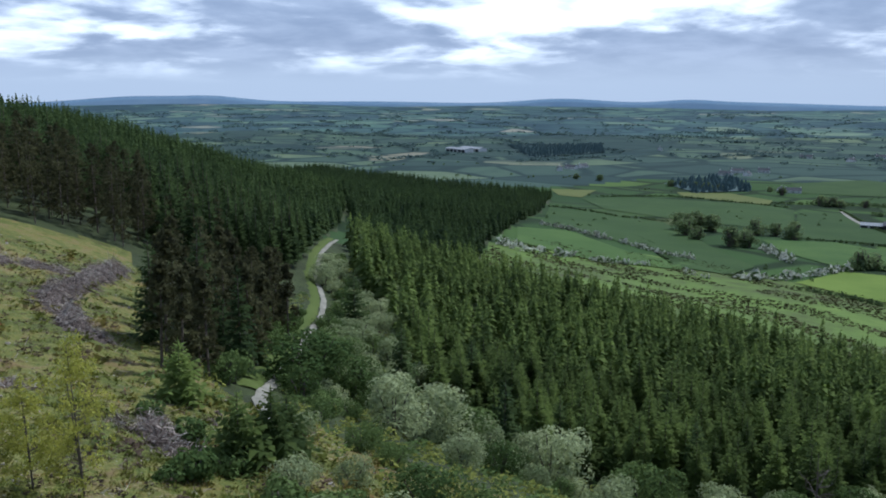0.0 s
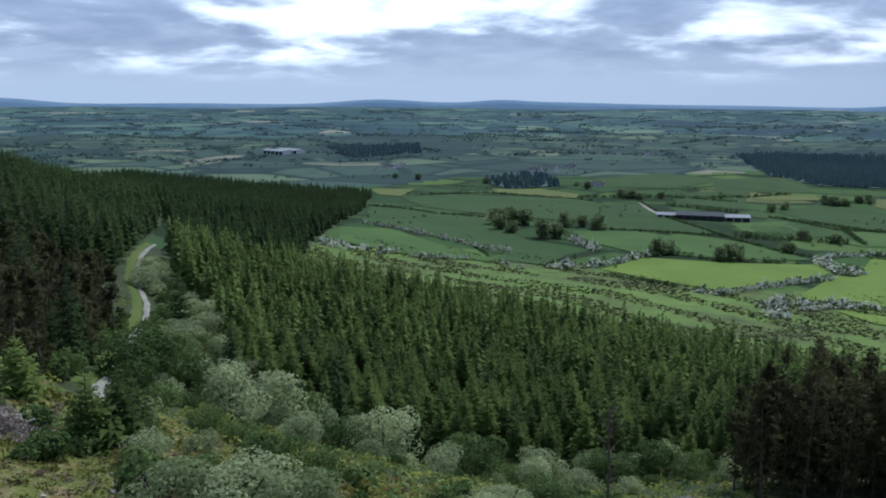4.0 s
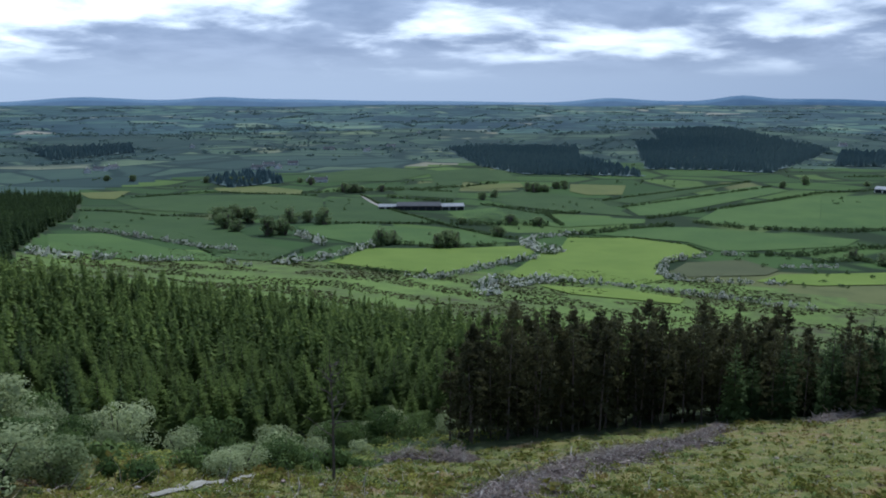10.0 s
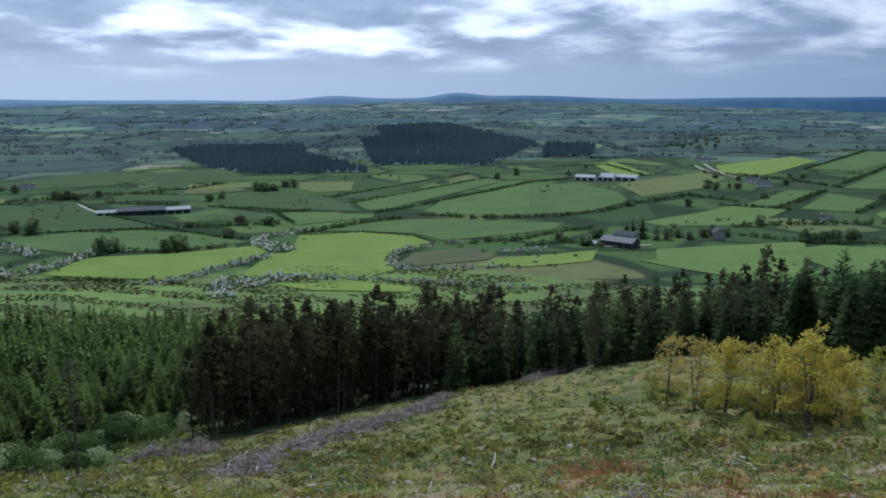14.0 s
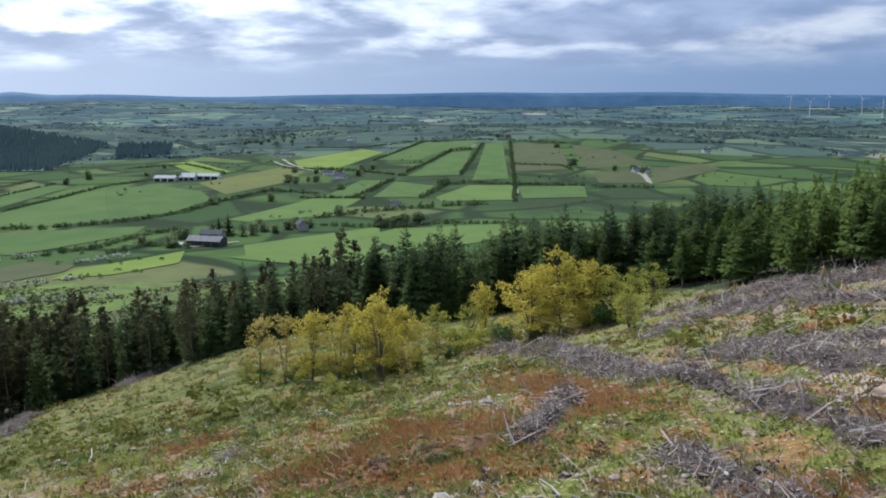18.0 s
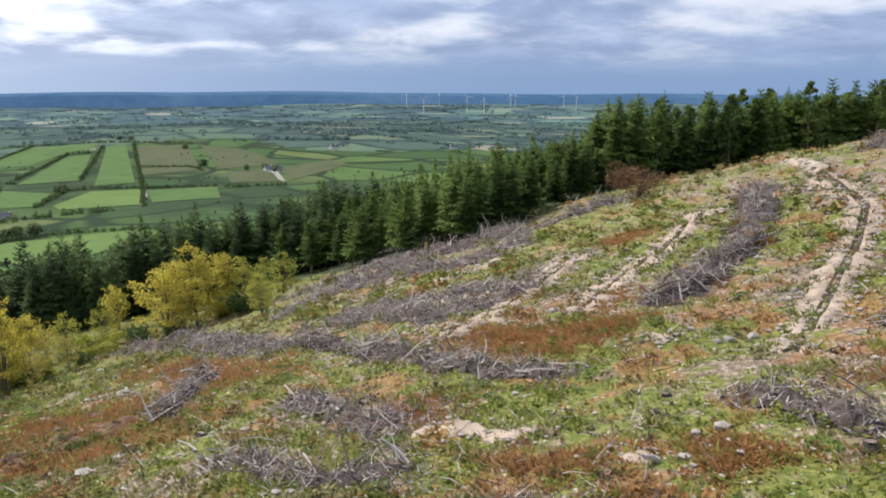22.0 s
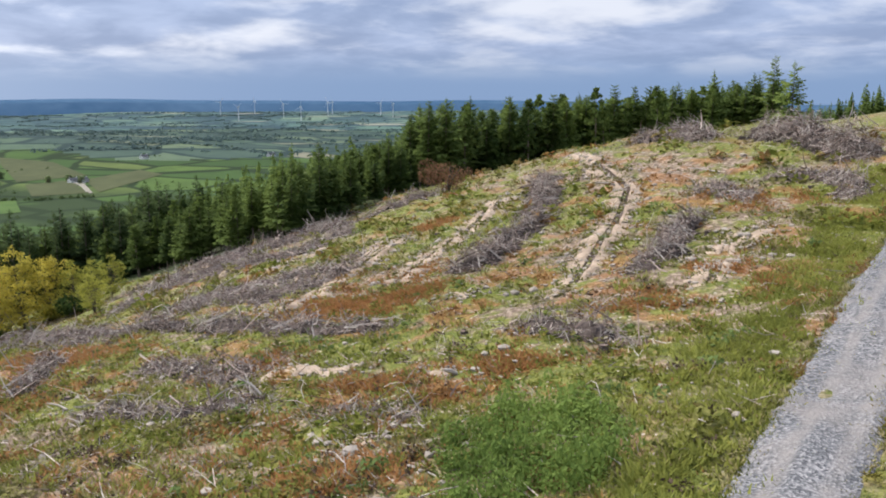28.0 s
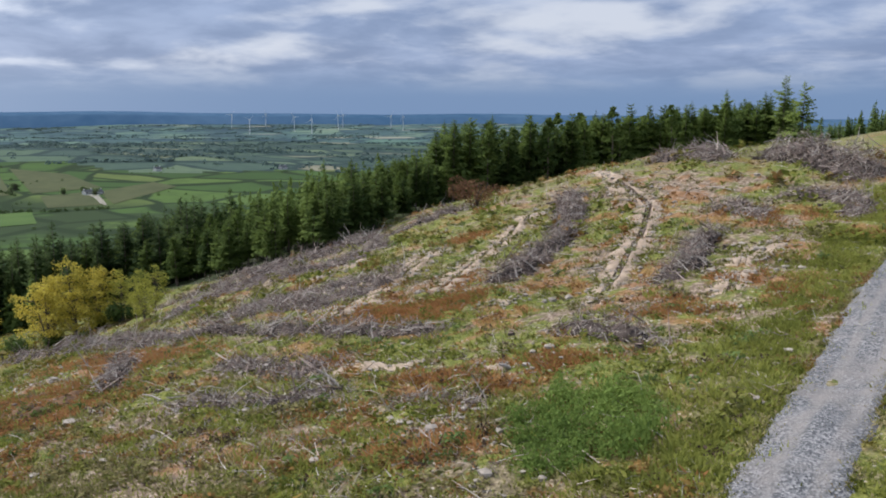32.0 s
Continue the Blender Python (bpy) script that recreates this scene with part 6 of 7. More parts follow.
rust_patch(1.4, (17.5, -11.8), (18.3, -13.8), (17.2, -15.7))
rust_patch(1.3, (36.8, -23.9), (29.7, -25.7), (21.6, -27.7))
rust_patch(1.6, (15.1, -35.6), (13.6, -38.4), (7.5, -37.7))
rust_patch(1.2, (11.1, -38.1), (8.7, -40.1))
rust_patch(1.0, (13.8, -43.5), (13.0, -44.6))
rust_patch(1.0, (7.3, -28.4), (6.3, -30.5))
rust_patch(0.9, (27.2, -53.8), (23.8, -55.1))
rust_patch(1.2, (33.0, -3.7), (35.5, -6.2))
rust_patch(0.8, (-3.5, -33.9), (-6.5, -35.3))
rust_patch(1.0, (-7.0, -48.6), (-7.7, -45.4))
rut(0.5, (13.0, -41.2), (16.5, -46.9), (22.3, -58.0), (23.7, -60.8))
rut(0.5, (-0.1, -41.5), (4.0, -48.5), (8.1, -55.2), (12.4, -61.4), (20.6, -67.0))
rut(0.4, (-6.9, -42.9), (-1.6, -52.8), (-1.2, -55.6))
rut(0.6, (14.3, -13.2), (17.0, -15.4), (18.4, -18.6), (20.7, -21.9))
rut(0.45, (15.4, -34.8), (22.0, -45.2), (25.1, -51.4))


def bare_patch(wide, *line):
    """Pale stony soil that lies open between the grass, with twigs on it."""
    v, f = strip(line, wide, (-1.0, -0.6, -0.2, 0.2, 0.6, 1.0), (-0.2, 0.02, 0.06, 0.05, 0.02, -0.2), 0.0, 0.25, 0.3)
    w = 6
    k = len(v) // w
    ends = np.repeat(np.minimum(1, np.minimum(np.arange(k), k - 1 - np.arange(k)) / 4.0), w)
    v[:, 2] += 0.14 * ripple(v[:, 0], v[:, 1], 1.5, 4) + 0.08 * ripple(v[:, 0], v[:, 1], 0.7, 12) - 0.2 * (1 - ends) + nr.normal(size=len(v)) * 0.02
    tagged(new("bare_soil", mesh_of("bare_soil", v, f, EARTH, True)), "bare pale stony soil among the grass", "soil", "bare patches", "structure")
    long = np.hypot(*np.diff(np.array(line, float), axis=0).T).sum()
    strew(band_spots(line, wide * 1.5, int(long * wide * 12 + 20), nr), 0.03, label="pale broken stones on bare soil")


bare_patch(0.8, (6.6, -28.0), (3.6, -29.6), (0.0, -31.2))
bare_patch(0.7, (-2.4, -31.5), (-4.4, -32.9))
bare_patch(1.0, (6.4, -39.4), (4.4, -41.2))
bare_patch(0.9, (22.0, -36.8), (17.6, -37.4), (15.6, -40.0))
bare_patch(1.2, (27.6, -38.4), (22.4, -43.6), (27.0, -51.6))
bare_patch(1.0, (33.0, -43.0), (33.4, -50.0))
bare_patch(0.8, (-2.6, -56.0), (-1.8, -52.0), (-4.6, -47.6))
bare_patch(1.0, (20.0, -67.4), (26.4, -71.2), (30.0, -73.0))
bare_patch(0.7, (-6.2, -27.4), (-7.8, -25.4))
bare_patch(0.6, (9.6, -27.4), (13.4, -28.0))
bare_patch(0.8, (30.6, -19.6), (27.4, -22.2))


def felled_spots(count, rng, near=14.0, far=125.0, lo=-8.0, hi=212.0):
    """Places on the open felled slope, denser towards the flight."""
    out = []
    while sum(map(len, out)) < count:
        a = np.radians(rng.uniform(lo, hi, count))
        r = near + (far - near) * rng.random(count) ** 1.25
        x, y = np.sin(a) * r - 6, np.cos(a) * r - 6
        ok = inside(x, y, FELLED) & ~inside(x, y, LEFT_PINES)
        road = np.abs((x + 15.9) * 0.949 + (y + 38) * 0.316) < 1.9
        out.append(np.stack([x, y], 1)[ok & ~road])
    return np.concatenate(out)[:count]


def build_litter():
    """Grass, stones, twigs and low growth all over the felled slope."""
    # a low mat of moss, grass and heath
    for count, near, far, blades, tall, wide in ((24000, 8, 62, 7, 0.14, 0.06), (15000, 45, 125, 6, 0.18, 0.09)):
        s = felled_spots(count, nr, near, far)
        s = s[ripple(s[:, 0], s[:, 1], 1.9, 1) + 0.8 * ripple(s[:, 0], s[:, 1], 7.0, 14) > -0.22]
        v, f = tufts(s, nr, blades, tall, wide, 0.32, 1.1)
        tagged(new("ground_growth", mesh_of("ground_growth", v, f, SWARD)), "low moss, grass and heath over the felled slope", "plants", "", "stuff")
    # rounded tussocks, coloured by the patch that they grow in
    for count, near, far, big in ((7600, 8, 60, 1.0), (4200, 50, 125, 1.5)):
        s = felled_spots(count, nr, near, far)
        s = s[ripple(s[:, 0], s[:, 1], 5.0, 17) + 0.7 * ripple(s[:, 0], s[:, 1], 13.0, 5) > -0.12]
        k = len(s)
        wides = big * nr.gamma(5.0, 0.11, k)
        v, f = place_clumps(s, wides * nr.uniform(0.4, 0.75, k), wides, nr, [clump(nr, 34 if big < 1.2 else 20, 0.13 if big < 1.2 else 0.2) for _ in range(6)])
        tagged(new("tussocks", mesh_of("tussocks", v, f, SWARD)), "rounded tussocks of grass and moss on the felled slope", "grass", "", "stuff")
    s = felled_spots(7000, nr)
    grow = ripple(s[:, 0], s[:, 1], 11.0, 2) + 0.7 * ripple(s[:, 0], s[:, 1], 4.3, 8)
    v, f = tufts(s[grow > -0.1], nr, 7, 0.22, 0.05, 0.26, 0.8)
    tagged(new("grass", mesh_of("grass", v, f, GRASS)), "green grass tufts over the felled slope", "grass", "", "stuff")
    v, f = tufts(s[(grow < 0.1) & (grow > -0.22)][:3200], nr, 6, 0.26, 0.04, 0.2, 0.8)
    tagged(new("straw_grass", mesh_of("straw_grass", v, f, STRAW)), "straw-coloured grass between the brash", "grass", "", "stuff")
    for mat, name, text in ((GRASS, "grass", "short green grass near the road"), (STRAW, "straw_grass", "short pale grass near the road")):
        v, f = tufts(felled_spots(8000 if mat is GRASS else 2000, nr, 10, 52, 95, 212), nr, 7, 0.15, 0.035, 0.25, 0.9)
        tagged(new(name, mesh_of(name, v, f, mat)), text, "grass", "", "stuff")
    v, f = tufts(felled_spots(1200, nr), nr, 8, 0.14, 0.05, 0.28, 1.0)
    tagged(new("rust_grass", mesh_of("rust_grass", v, f, RUST_GRASS)), "scattered rust-coloured grass tufts", "grass", "", "stuff")
    # the verge of the road
    spots = np.concatenate([band_spots([(x + side * 2.6, y + side * 0.9) for x, y in ROAD[1:9]], 2.2, 4200, nr) for side in (-1.25, 1.25)])
    d = np.abs((spots[:, 0] + 15.9) * 0.949 + (spots[:, 1] + 38) * 0.316)
    v, f = tufts(spots[d > ROAD_HALF + 0.1], nr, 10, 0.15, 0.05, 0.3, 0.9)
    tagged(new("verge_grass", mesh_of("verge_grass", v, f, GRASS)), "lush grass verge along the gravel road", "grass", "", "stuff")
    # bleached stubs that stand up from the ground
    s = felled_spots(300, nr, 40, 118, 20, 118)
    v, f = sticks(np.column_stack([s, height(s[:, 0], s[:, 1]) - 0.1]), nr.normal(size=(len(s), 3)) * [0.4, 0.4, 0.1] + [0, 0, 1], nr.gamma(2.5, 0.22, len(s)) + 0.3, nr.uniform(0.02, 0.05, len(s)), nr)
    tagged(new("stubs", mesh_of("stubs", v, f, PALE_WOOD)), "bleached stubs standing on the felled slope", "stubs", "", "stuff")
    # stones and gravel
    s = felled_spots(7000, nr)
    strew(s[ripple(s[:, 0], s[:, 1], 8.0, 4) + 0.6 * ripple(s[:, 0], s[:, 1], 3.0, 11) > 0.15], 0.036, label="pale broken stones strewn over the slope")
    s = band_spots(ROAD[1:9], ROAD_HALF * 0.9, 2600, nr)
    strew(s[np.abs((s[:, 0] + 15.7) * 0.949 + (s[:, 1] + 37.9) * 0.316) < 1.5], 0.018, "gravel", "loose grey gravel on the forest road", GRAVEL)
    # twigs and lopped branches
    s = felled_spots(7000, nr)
    way = nr.normal(size=(len(s), 3)) * [1, 1, 0.15]
    length = nr.gamma(2.0, 0.32, len(s)) + 0.15
    v, f = sticks(np.column_stack([s, height(s[:, 0], s[:, 1]) + 0.04]), way, length, nr.uniform(0.010, 0.030, len(s)), nr)
    few = felled_spots(30000, nr)
    few = few[ripple(few[:, 0], few[:, 1], 3.3, 9) + ripple(few[:, 0], few[:, 1], 9.0, 13) > -0.1]
    m = len(few)
    short = spikes(np.column_stack([few, height(few[:, 0], few[:, 1]) + 0.03]), nr.normal(size=(m, 3)) * [1, 1, 0.35] + [0, 0, 0.2], nr.gamma(2.0, 0.14, m) + 0.12, nr.uniform(0.012, 0.03, m), nr)
    v, f = gather([(v, f), short])
    idx = np.concatenate([np.repeat(np.where(nr.random(len(s)) < 0.4, 1, 0), 14), np.repeat(np.where(nr.random(m) < 0.4, 1, 0), 3)])
    tagged(new("twigs", mesh_of("twigs", v, f, [BRASH, PALE_WOOD], False, idx)), "grey twigs and branch ends strewn about", "twigs", "", "stuff")
    # heather and dead bracken
    s = felled_spots(2600, nr)
    s = s[ripple(s[:, 0], s[:, 1], 10.0, 9) > 0.0]
    v, f = place_clumps(s, nr.uniform(0.2, 0.5, len(s)), nr.uniform(0.3, 0.7, len(s)), nr, [clump(nr, 26, 0.16) for _ in range(4)])
    tagged(new("heather", mesh_of("heather", v, f, HEATHER)), "brown heather and dead bracken over the slope", "heather", "", "stuff")
    # young green growth between the moss
    s = felled_spots(520, nr, 30, 110, 20, 112)
    v, f = place_clumps(s, nr.uniform(0.3, 0.9, len(s)), nr.uniform(0.3, 0.9, len(s)), nr, [clump(nr, 40, 0.12) for _ in range(4)])
    tagged(new("young_growth", mesh_of("young_growth", v, f, LIME)), "fresh green shoots over the mossy slope", "plants", "", "stuff")
    # low heath and bramble
    s = felled_spots(1500, nr)
    s = np.concatenate([s[ripple(s[:, 0], s[:, 1], 14.0, 7) > 0.05], felled_spots(900, nr, 40, 120, 40, 105)])
    v, f = place_clumps(s, nr.uniform(0.25, 0.7, len(s)), nr.uniform(0.35, 0.9, len(s)), nr, [clump(nr, 46, 0.13) for _ in range(4)])
    tagged(new("bramble", mesh_of("bramble", v, f, ALDER)), "low green bramble and bilberry over the slope", "bushes", "", "stuff")


build_litter()


def build_stumps():
    """Cut stumps, dark with bleached tops."""
    made = []
    for k in range(3):
        r = nr.uniform(0.16, 0.26)
        v, f = tube([(0, 0, -0.3), (0, 0, 0.04), (0.03, 0.02, 0.2)], [r * 1.9, r * 1.25, r], 10)
        v += nr.normal(size=v.shape) * 0.028
        top = tagged(new("tree_stump"), "weathered dark tree stump on the felled slope", "stump", "tree stumps")
        new("bark", mesh_of("bark", v, f, STUMP)).parent = top
        bm = bmesh.new()
        bmesh.ops.create_circle(bm, cap_ends=True, segments=10, radius=r * 0.98, matrix=Matrix.Translation((0.03, 0.02, 0.2)))
        part("cut_face", bm, BRASH, top, "bleached sawn top")
        made.append(top)
    set_out(made, felled_spots(60, nr, 24, 75), nr, 0.5, 0.95, 0.0, 8)


build_stumps()


def lane(half, *line):
    """A pale farm lane across the valley."""
    v, f = strip(line, half, (-1, 0, 1), (0, 0.1, 0), 0.6, 6.0)
    tagged(new("lane", mesh_of("lane", v, f, TRACK, True)), "pale farm lane between fields", "lane", "lanes", "structure")


lane(2.2, (1193, 153), (1127, 130), (1083, 100), (1045, 72))
lane(1.8, (1222, 144), (1142, 123), (1069, 93))
lane(2.0, (902, -142), (842, -136), (764, -122))
lane(1.8, (968, -299), (918, -290), (876, -282))
lane(2.0, (985, -291), (945, -293), (886, -282))
lane(2.0, (599, 639), (564, 591), (525, 526))
lane(2, (554, 129), (548, 118), (565, 97), (578, 85))


def build_logs():
    """Bleached logs and bent branches that lie about singly."""
    for x, y, turn, long, thick, tilt in ((4.4, -24.5, 150, 0.9, 0.085, 38), (24, -30, 60, 2.0, 0.04, 55), (-3.8, -32.4, 80, 0.6, 0.11, 25), (0.5, -44, 130, 1.6, 0.06, 6), (1.0, -27.0, 35, 1.3, 0.06, 35), (28, -24, 75, 2.6, 0.04, 60), (34, 2, 10, 2.2, 0.06, 3), (44, 20, 100, 1.2, 0.04, 50), (48, 17, 40, 1.1, 0.045, 40), (30, -8, 140, 1.8, 0.05, 10), (52, 24, 70, 1.2, 0.04, 60), (9.5, -22.2, 20, 1.3, 0.05, 2), (2, -56, 40, 2.2, 0.07, 5), (14, -62, 100, 2.6, 0.07, 8), (8, -66, 10, 2.4, 0.06, 4), (62, 33, 30, 2.6, 0.07, 12), (70, 34, 70, 1.8, 0.06, 50), (83, 31, 140, 2.4, 0.07, 20)):
        a = [Vector((0, 0, 0)), Vector((long * 0.5, nr.uniform(-0.1, 0.1), 0.05)), Vector((long, nr.uniform(-0.2, 0.2), 0))]
        v, f = tube(a, [thick, thick * 0.85, thick * 0.55], 7)
        top = tagged(new("log", mesh_of("log", v, f, PALE_WOOD, True)), "bleached log lying on the felled slope", "log", "bleached logs")
        top.matrix_basis = pose(x, y, on(x, y, thick * 0.8), 0, -tilt, turn)


build_logs()


def plant(kits, rows):
    """Single plants at their places: x, y, breadth, height and which kit; the first use of a kit is the kit itself."""
    used = set()
    for x, y, wide, tall, k in rows:
        m = pose(x, y, on(x, y, -0.15), 0, 0, nr.uniform(0, 360)) @ Matrix.Diagonal((wide, wide * nr.uniform(0.9, 1.1), tall, 1))
        ob = kits[k] if k not in used else copy_thing(kits[k], m)
        ob.matrix_basis = m
        used.add(k)


def build_plants():
    """Single plants round the felled slope and the track."""
    label = "grey-green willow bush beside the forest track"
    kits = [kit("willow_bush", bush(nr, nr.uniform(2.6, 3.4), nr.uniform(3.8, 5.2), 16, 1900, 0.15, 0.18), TWIG, m, label if m is WILLOW else "green alder bush beside the forest track", "bush", group="bushes along the track") for m in (WILLOW, WILLOW, WILLOW, ALDER, ALDER)]
    spots = [p for p in scatter(WILLOW_BELT, 5.6, nr)]
    set_out(kits, spots, nr, 0.45, 1.0, 0.2)
    dome = [kit("willow_bush", bush(nr, 2.7, 5.2, 22, 3600, 0.125, 0.16), TWIG, m, t, "bush", group="bushes along the track") for m, t in ((WILLOW, "tall round grey-green willow bush below the felled slope"), (WILLOW, "round pale willow bush below the felled slope"), (ALDER, "round green alder bush below the felled slope"))]
    plant(dome, ((13.4, 81.5, 1.9, 1.3, 2), (18.0, 84.0, 1.5, 1.15, 2), (17.4, 95.0, 1.6, 1.25, 2), (21.6, 106.0, 1.5, 1.2, 0), (32.0, 172.0, 1.3, 1.0, 1), (36.5, 186.0, 1.3, 1.0, 0), (20.0, 74.0, 1.35, 1.1, 0), (24.0, 77.0, 1.5, 1.3, 0), (28.0, 80.0, 1.5, 1.35, 2), (32.5, 83.5, 1.5, 1.3, 0), (37.5, 86.0, 1.3, 1.15, 0), (42.0, 86.0, 1.75, 1.75, 1), (48.0, 76.0, 1.65, 1.5, 2), (60.0, 77.0, 1.3, 1.1, 0), (68.0, 75.5, 1.2, 0.9, 2), (76.0, 74.0, 1.3, 1.0, 2),
                 (8.0, 31.5, 1.0, 0.62, 1), (11.6, 33.0, 0.85, 0.55, 0), (5.0, 33.0, 0.8, 0.5, 0), (24.5, 36.5, 0.8, 0.4, 0), (28.0, 39.5, 0.9, 0.45, 0), (13.0, 42.5, 0.9, 0.6, 2), (34.0, 43.0, 0.9, 0.5, 2), (24.0, 66.0, 0.9, 0.7, 0), (55.0, 72.0, 1.1, 0.95, 0), (24.0, 92.0, 1.2, 0.9, 0),
                 (30.0, 133.0, 1.2, 0.95, 0), (34.0, 127.0, 1.2, 0.9, 0), (37.0, 147.0, 1.3, 0.95, 1), (41.0, 160.0, 1.3, 0.9, 1), (46.0, 178.0, 1.4, 0.9, 0), (36.0, 118.0, 1.2, 0.9, 0), (62.0, 176.0, 1.4, 0.9, 1), (68.0, 180.0, 1.4, 0.8, 0)))
    close = [(15.6, 57.4), (13.2, 58), (14.4, 53.3), (9, 58), (10, 46), (6, 42), (64, 66), (12.5, 37.0), (16, 42)]
    kits = [kit("willow_bush", bush(nr, 2.4, 3.2, 15, 2200, 0.115, 0.18), TWIG, m, label if m is WILLOW else "green alder bush beside the forest track", "bush", group="bushes along the track") for m in (WILLOW, ALDER, ALDER)]
    set_out(kits, close, nr, 0.42, 0.85, 0.2)
    beside = [kit("willow_bush", bush(nr, 1.8, 2.4, 12, 1000, 0.13), TWIG, m, "low willow bush at the edge of the forest track", "bush", group="bushes along the track") for m in (WILLOW, ALDER, ALDER)]
    set_out(beside, band_spots([(11, 64), (14, 78), (19, 100), (24.6, 126), (30.0, 144), (33, 160), (35, 176), (42, 206)], 2.0, 80, nr), nr, 0.6, 1.4, 0.1)
    set_out([kit("low_bush", bush(nr, 1.4, 1.8, 9, 700, 0.12), TWIG, ALDER, "dark green bush under pines by the track", "bush", group="low bushes")], band_spots([(4, 64), (5.5, 76), (11, 98), (17, 120), (22, 138)], 1.2, 26, nr), nr, 0.6, 1.4, 0.1)
    low = [kit("low_bush", bush(nr, 1.3, 1.3, 8, 520, 0.14), TWIG, ALDER, "low green bush at the foot of the felled slope", "bush", group="low bushes") for _ in range(3)]
    set_out(low, [(14.9, 39.7), (12.1, 39.4), (8, 32), (7.6, 31.7), (24, 41), (28, 40), (3, 44), (1, 48), (36, 46), (42, 50), (12, 34), (5, 36), (-1, 52), (40, 46), (0, 40), (16, 36), (30, 44), (56, 60), (48, 56), (24, 38), (4, 50), (19, 43)] + list(band_spots([(-4, 44), (10, 36), (26, 40), (50, 52)], 4.0, 34, nr)), nr, 0.6, 1.5, 0.1)
    s = scatter([(-2, 60), (8, 58), (14, 40), (30, 38), (46, 46), (62, 58), (74, 56), (88, 60), (84, 78), (50, 98), (40, 130), (52, 190), (44, 206), (26, 160), (10, 120), (2, 90)], 1.7, nr, 0.5)
    s = s[~inside(s[:, 0], s[:, 1], FELLED) | (nr.random(len(s)) < 0.6)]
    p = np.array([(6.7, 65.5), (9.2, 77), (15, 100), (20.9, 126), (26, 143), (29.5, 159), (31, 176), (38, 208)])
    s = s[np.abs(s[:, 0] - np.interp(s[:, 1], p[:, 1], p[:, 0]) + 0.8) > 2.2]
    for mat, part_of, text in ((ALDER, s[::2], "green bracken and bramble under the bushes"), (GRASS, s[1::2], "rank grass and young bracken under the bushes")):
        k = len(part_of)
        v, f = place_clumps(part_of, nr.uniform(0.4, 1.1, k), nr.uniform(0.9, 1.9, k), nr, [clump(nr, 34, 0.15) for _ in range(5)])
        tagged(new("undergrowth", mesh_of("undergrowth", v, f, mat)), text, "bushes", "", "stuff")
    s = np.concatenate([scatter([(-34, 50), (-6, 42), (-2, 60), (-5, 90), (-8, 118), (-40, 110)], 1.6, nr, 0.5), scatter([(-6, 30), (6, 28), (14, 36), (2, 56), (-5, 50)], 1.1, nr, 0.5)])
    s = s[ripple(s[:, 0], s[:, 1], 9.0, 8) > -0.15]
    v, f = place_clumps(s, nr.uniform(0.15, 0.5, len(s)), nr.uniform(0.5, 1.3, len(s)), nr, [clump(nr, 34, 0.14) for _ in range(4)])
    tagged(new("heather", mesh_of("heather", v, f, HEATHER)), "brown heather and dead bracken over the clearing", "heather", "", "stuff")
    lone = [kit("spruce_tree", spruce(nr, 10.5, 2.5, 18, 10), BARK, SPRUCE_OLD, "single dark spruce among willow bushes", "tree", group="single spruces") for _ in range(2)]
    set_out(lone, [(31.5, 142), (31.7, 113), (52, 104), (37, 88), (66, 92), (84, 82), (44, 118), (58, 150)], nr, 0.65, 1.15)
    small = [kit("spruce_tree", spruce(nr, 4.6, 1.9, 14, 10), BARK, SPRUCE, "small bushy spruce on the lower slope", "tree", group="single spruces")]
    set_out(small, [(3.6, 45.2), (5.6, 47.0), (6.8, 49.5), (1.0, 58.0)], nr, 0.8, 1.1)
    big = [kit("ridge_spruce", spruce(nr, 12.5, 2.4, 20, 9, 2.5, 0.6, 0.42), BARK, SPRUCE, "tall ragged spruce above the ridge wood", "tree", group="tall ridge spruces") for _ in range(2)]
    set_out(big, [(50, -148), (56, -152)], nr, 0.9, 1.1)
    young = []
    for mat, count, size, loose, text in ((YELLOW, 3600, 0.095, 1.15, "young tree with yellow spring leaves"), (YELLOW, 3000, 0.09, 1.0, "young tree with thin golden leaves"), (LIME, 3000, 0.09, 1.0, "young tree with lime green leaves"), (OLIVE, 1500, 0.09, 0.8, "thin young tree with sparse olive brown leaves"), (LIME, 3000, 0.075, 0.78, "airy young tree with yellow-green leaves on the slope")):
        young.append(kit("sapling", young_tree(nr, 6.0, 2.3 * loose, 4 if loose > 0.8 else 2, 24, count, size), TWIG, mat, text, "tree", group="young broadleaf trees"))
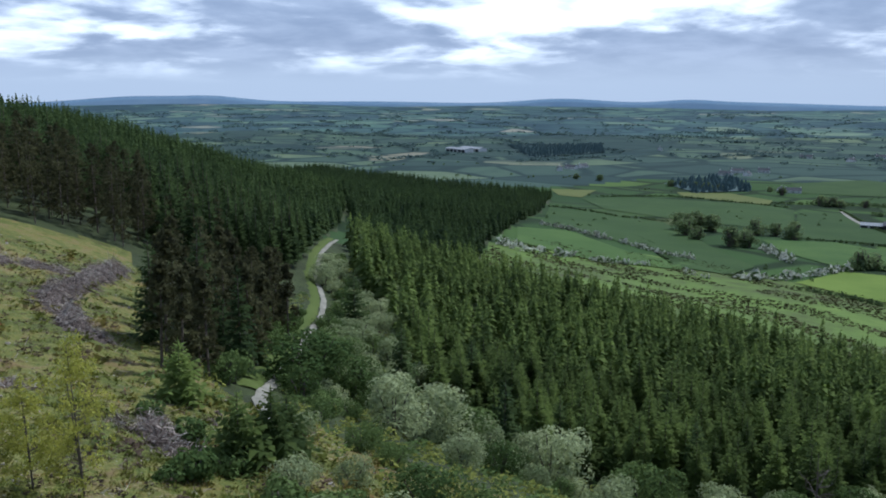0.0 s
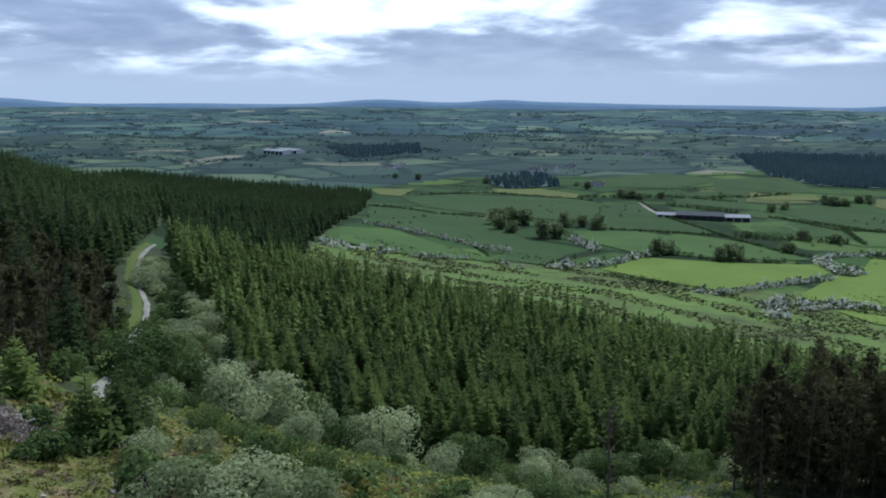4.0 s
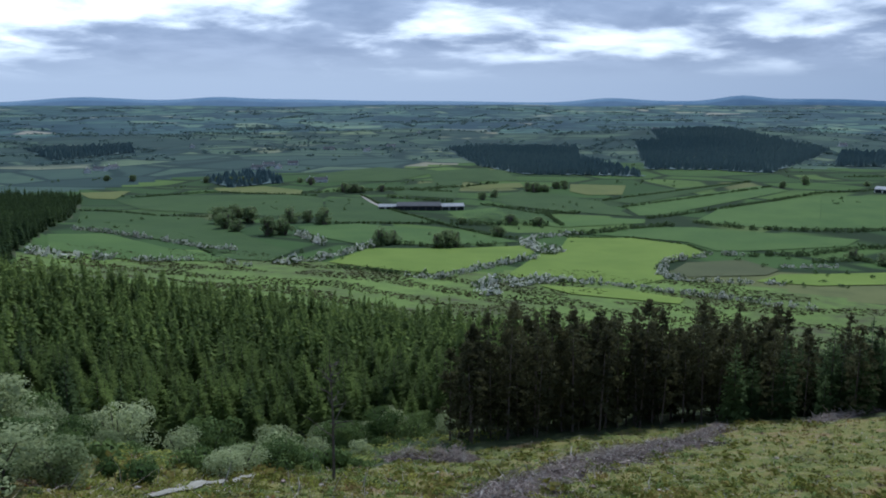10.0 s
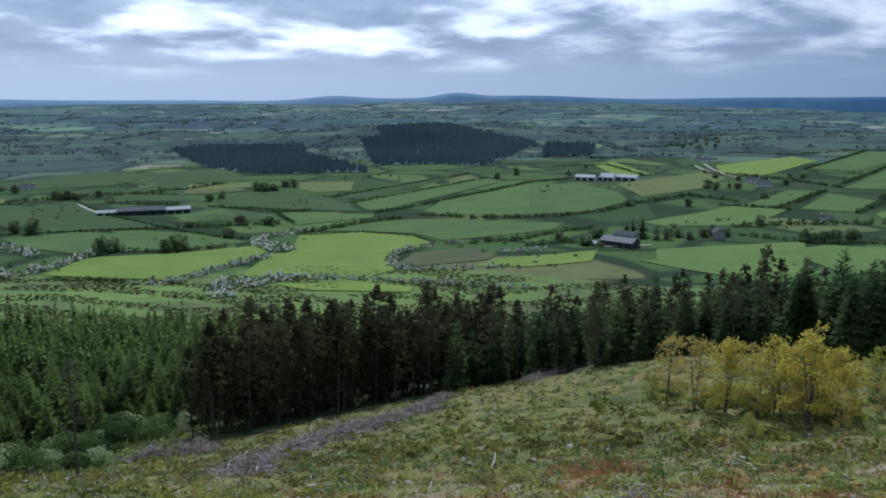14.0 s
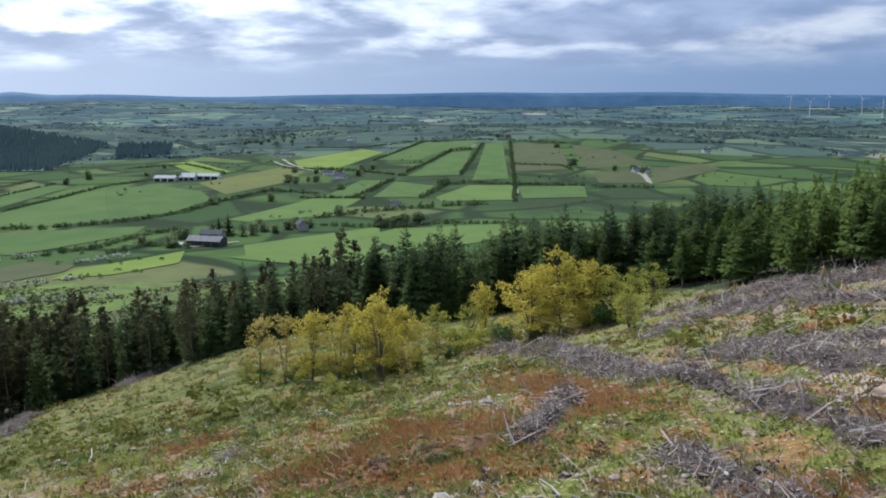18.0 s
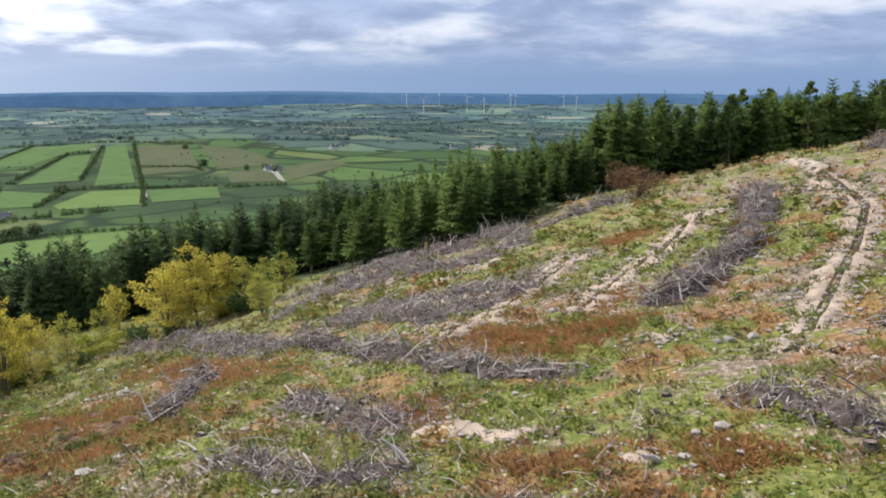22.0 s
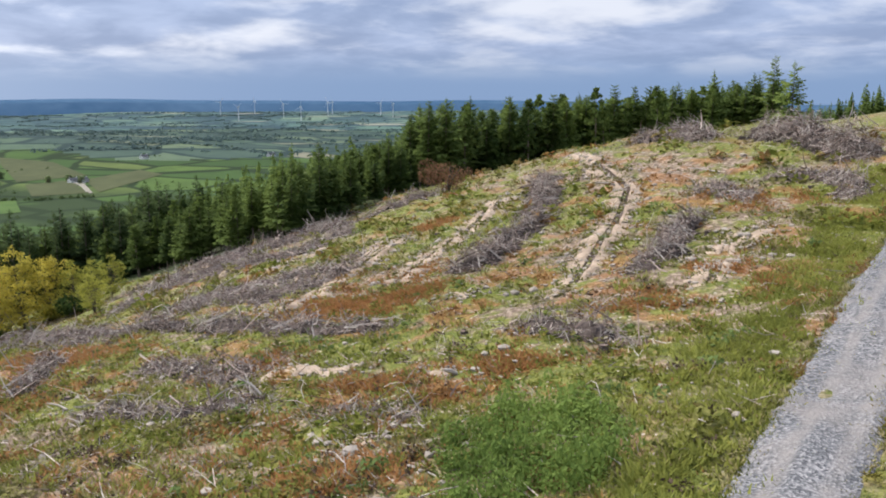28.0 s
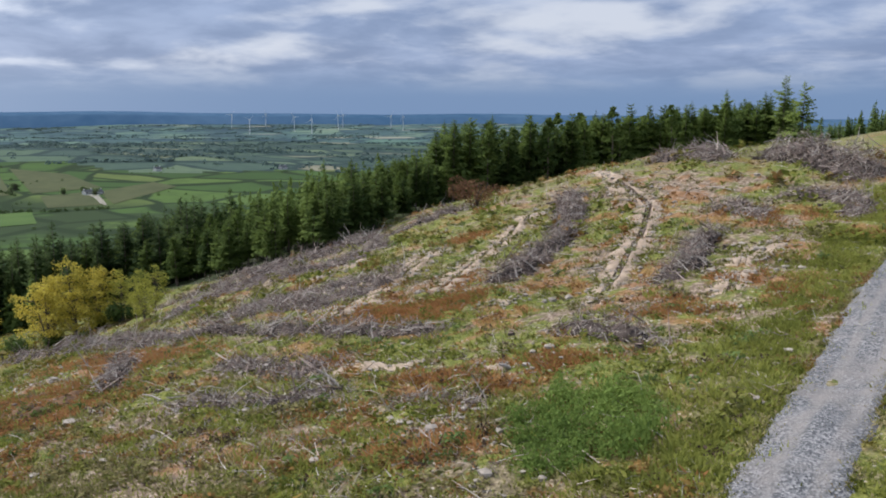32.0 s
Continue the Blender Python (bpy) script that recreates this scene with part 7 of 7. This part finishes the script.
    plant(young, ((61.5, -29.4, 1.3, 1.2, 0), (61.0, -32.0, 1.35, 1.35, 0), (62.4, -34.6, 1.25, 1.2, 1), (64.0, -30.6, 1.2, 1.35, 1), (61.0, -36.6, 0.9, 0.9, 2), (62.0, -38.6, 0.8, 0.8, 2), (66.0, -42.0, 0.8, 0.75, 2), (73.4, -26.2, 0.75, 1.15, 1), (71.6, -24.4, 0.7, 0.8, 2),
                  (54.9, -15.4, 1.1, 1.35, 0), (56.6, -17.2, 1.0, 1.15, 1), (57.6, -13.4, 1.1, 1.3, 1), (61.0, -11.4, 1.2, 1.3, 3), (64.0, -8.6, 1.2, 1.3, 1), (67.0, -5.6, 1.2, 1.45, 3), (71.0, -2.4, 1.1, 1.4, 3), (63.0, -12.6, 1.1, 1.2, 3), (59.0, -15.0, 1.0, 1.1, 2), (64.0, -14.6, 0.9, 0.9, 2), (68.0, -19.0, 0.8, 0.75, 3), (74.0, -21.0, 0.8, 0.8, 2), (51.0, -17.6, 0.6, 0.6, 3), (58.6, -20.4, 0.6, 0.6, 3), (48.6, -11.8, 0.5, 0.35, 2), (78.0, 0.2, 0.6, 0.45, 2), (52.0, -36.0, 0.7, 0.6, 2),
                  (-3.4, 37.0, 0.85, 1.2, 4), (-5.4, 37.6, 0.8, 0.86, 4), (-6.6, 36.4, 0.8, 0.75, 4)))
    dead = tagged(new("dead_tree"), "bare grey dead tree above the willow bushes", "tree")
    new("trunk", mesh_of("trunk", *bare_tree(nr, 10.0, 22), TWIG)).parent = dead
    dead.matrix_basis = pose(32, 34, on(32, 34, -0.2)) @ Matrix.Diagonal((0.9, 0.9, 1.0, 1))
    brown = kit("dead_bush", bush(nr, 2.9, 3.0, 14, 1700, 0.11), TWIG, DEAD_LEAF, "dead rust-brown conifer bush at the wood's edge", "bush")
    brown.matrix_basis = pose(38.0, -65.6, on(38.0, -65.6))
    s = scatter([(-13.6, -25.0), (-12.0, -25.2), (-9.0, -27.6), (-8.2, -30.6), (-10.0, -32.4), (-13.2, -31.2), (-14.6, -28.4)], 0.26, nr, 0.6)
    s = s[ripple(s[:, 0], s[:, 1], 3.0, 3) > -0.25]
    v, f = place_clumps(s[::2], nr.gamma(6.0, 0.12, len(s[::2])) * (1 + 0.6 * ripple(s[::2][:, 0], s[::2][:, 1], 2.4, 7)), nr.uniform(0.45, 0.95, len(s[::2])), nr, [clump(nr, 90, 0.08) for _ in range(4)])
    tagged(new("nettles", mesh_of("nettles", v, f, FERN)), "lush green nettles beside the gravel road", "plants", "", "stuff")
    s = np.concatenate([band_spots([(x + 3.4, y + 1.1) for x, y in ROAD[3:9]], 3.0, 900, nr), felled_spots(1400, nr, 14, 60)])
    v, f = tufts(s, nr, 9, 0.26, 0.045, 0.25, 0.7)
    tagged(new("lush_grass", mesh_of("lush_grass", v, f, GRASS)), "lush green grass and young bracken", "grass", "", "stuff")
    arch = tube([(0, 0, -0.1), (0.12, 0, 0.45), (0.45, 0.03, 0.72), (0.85, 0.05, 0.66), (1.2, 0.1, 0.4)], [0.018, 0.017, 0.014, 0.011, 0.006], 5)
    cane = tagged(new("cane", mesh_of("cane", *arch, PALE_WOOD, True)), "pale arched bramble cane over the nettles", "cane")
    cane.matrix_basis = pose(-11.5, -31.6, on(-11.5, -31.6, 0.1), 0, 0, -30)
    # tufts that creep over the edges and the crown of the road
    p = np.array(ROAD[1:9], float)
    for mat, text, side, spread, count in ((SWARD, "short grass creeping over the road's edge", 1.0, 0.35, 2600), (STRAW, "pale dry grass along the road's edge", 1.1, 0.5, 1200), (SWARD, "scattered tufts on the crown of the road", 0.0, 0.3, 160)):
        s = np.concatenate([band_spots(p + np.array([0.949, 0.316]) * ROAD_HALF * q * side, spread, count // 2, nr) for q in (-1, 1)])
        v, f = tufts(s, nr, 8, 0.09, 0.035, 0.2, 1.0)
        v[:, 2] += 0.1
        tagged(new("road_edge_grass", mesh_of("road_edge_grass", v, f, mat)), text, "grass", "", "stuff")
    thicket = [kit("low_bush", bush(nr, 1.3, 1.4, 9, 620, 0.12), TWIG, m, t, "bush", group="thicket bushes") for m, t in ((LIME, "lime green bush under young trees"), (ALDER, "green bush under young trees"), (LIME, "fresh green bush at the wood's edge"))]
    set_out(thicket, list(band_spots([(78, -2), (68, -9), (58, -16), (68, -23), (63, -30), (62, -38), (68, -44)], 4.0, 40, nr)), nr, 0.5, 1.5, 0.1)
    # rushes in the rough pasture
    s = scatter(PASTURE, 2.9, nr)
    s = s[ripple(s[:, 0], s[:, 1], 34.0, 11) + 0.6 * ripple(s[:, 0], s[:, 1], 90.0, 1) > -0.04]
    v, f = place_clumps(s, nr.uniform(0.5, 1.1, len(s)), nr.uniform(0.8, 2.6, len(s)), nr, [clump(nr, 8, 0.36) for _ in range(4)])
    tagged(new("rushes", mesh_of("rushes", v, f, RUSH)), "dark rush tufts across the rough pasture", "rushes", "", "stuff")


build_plants()
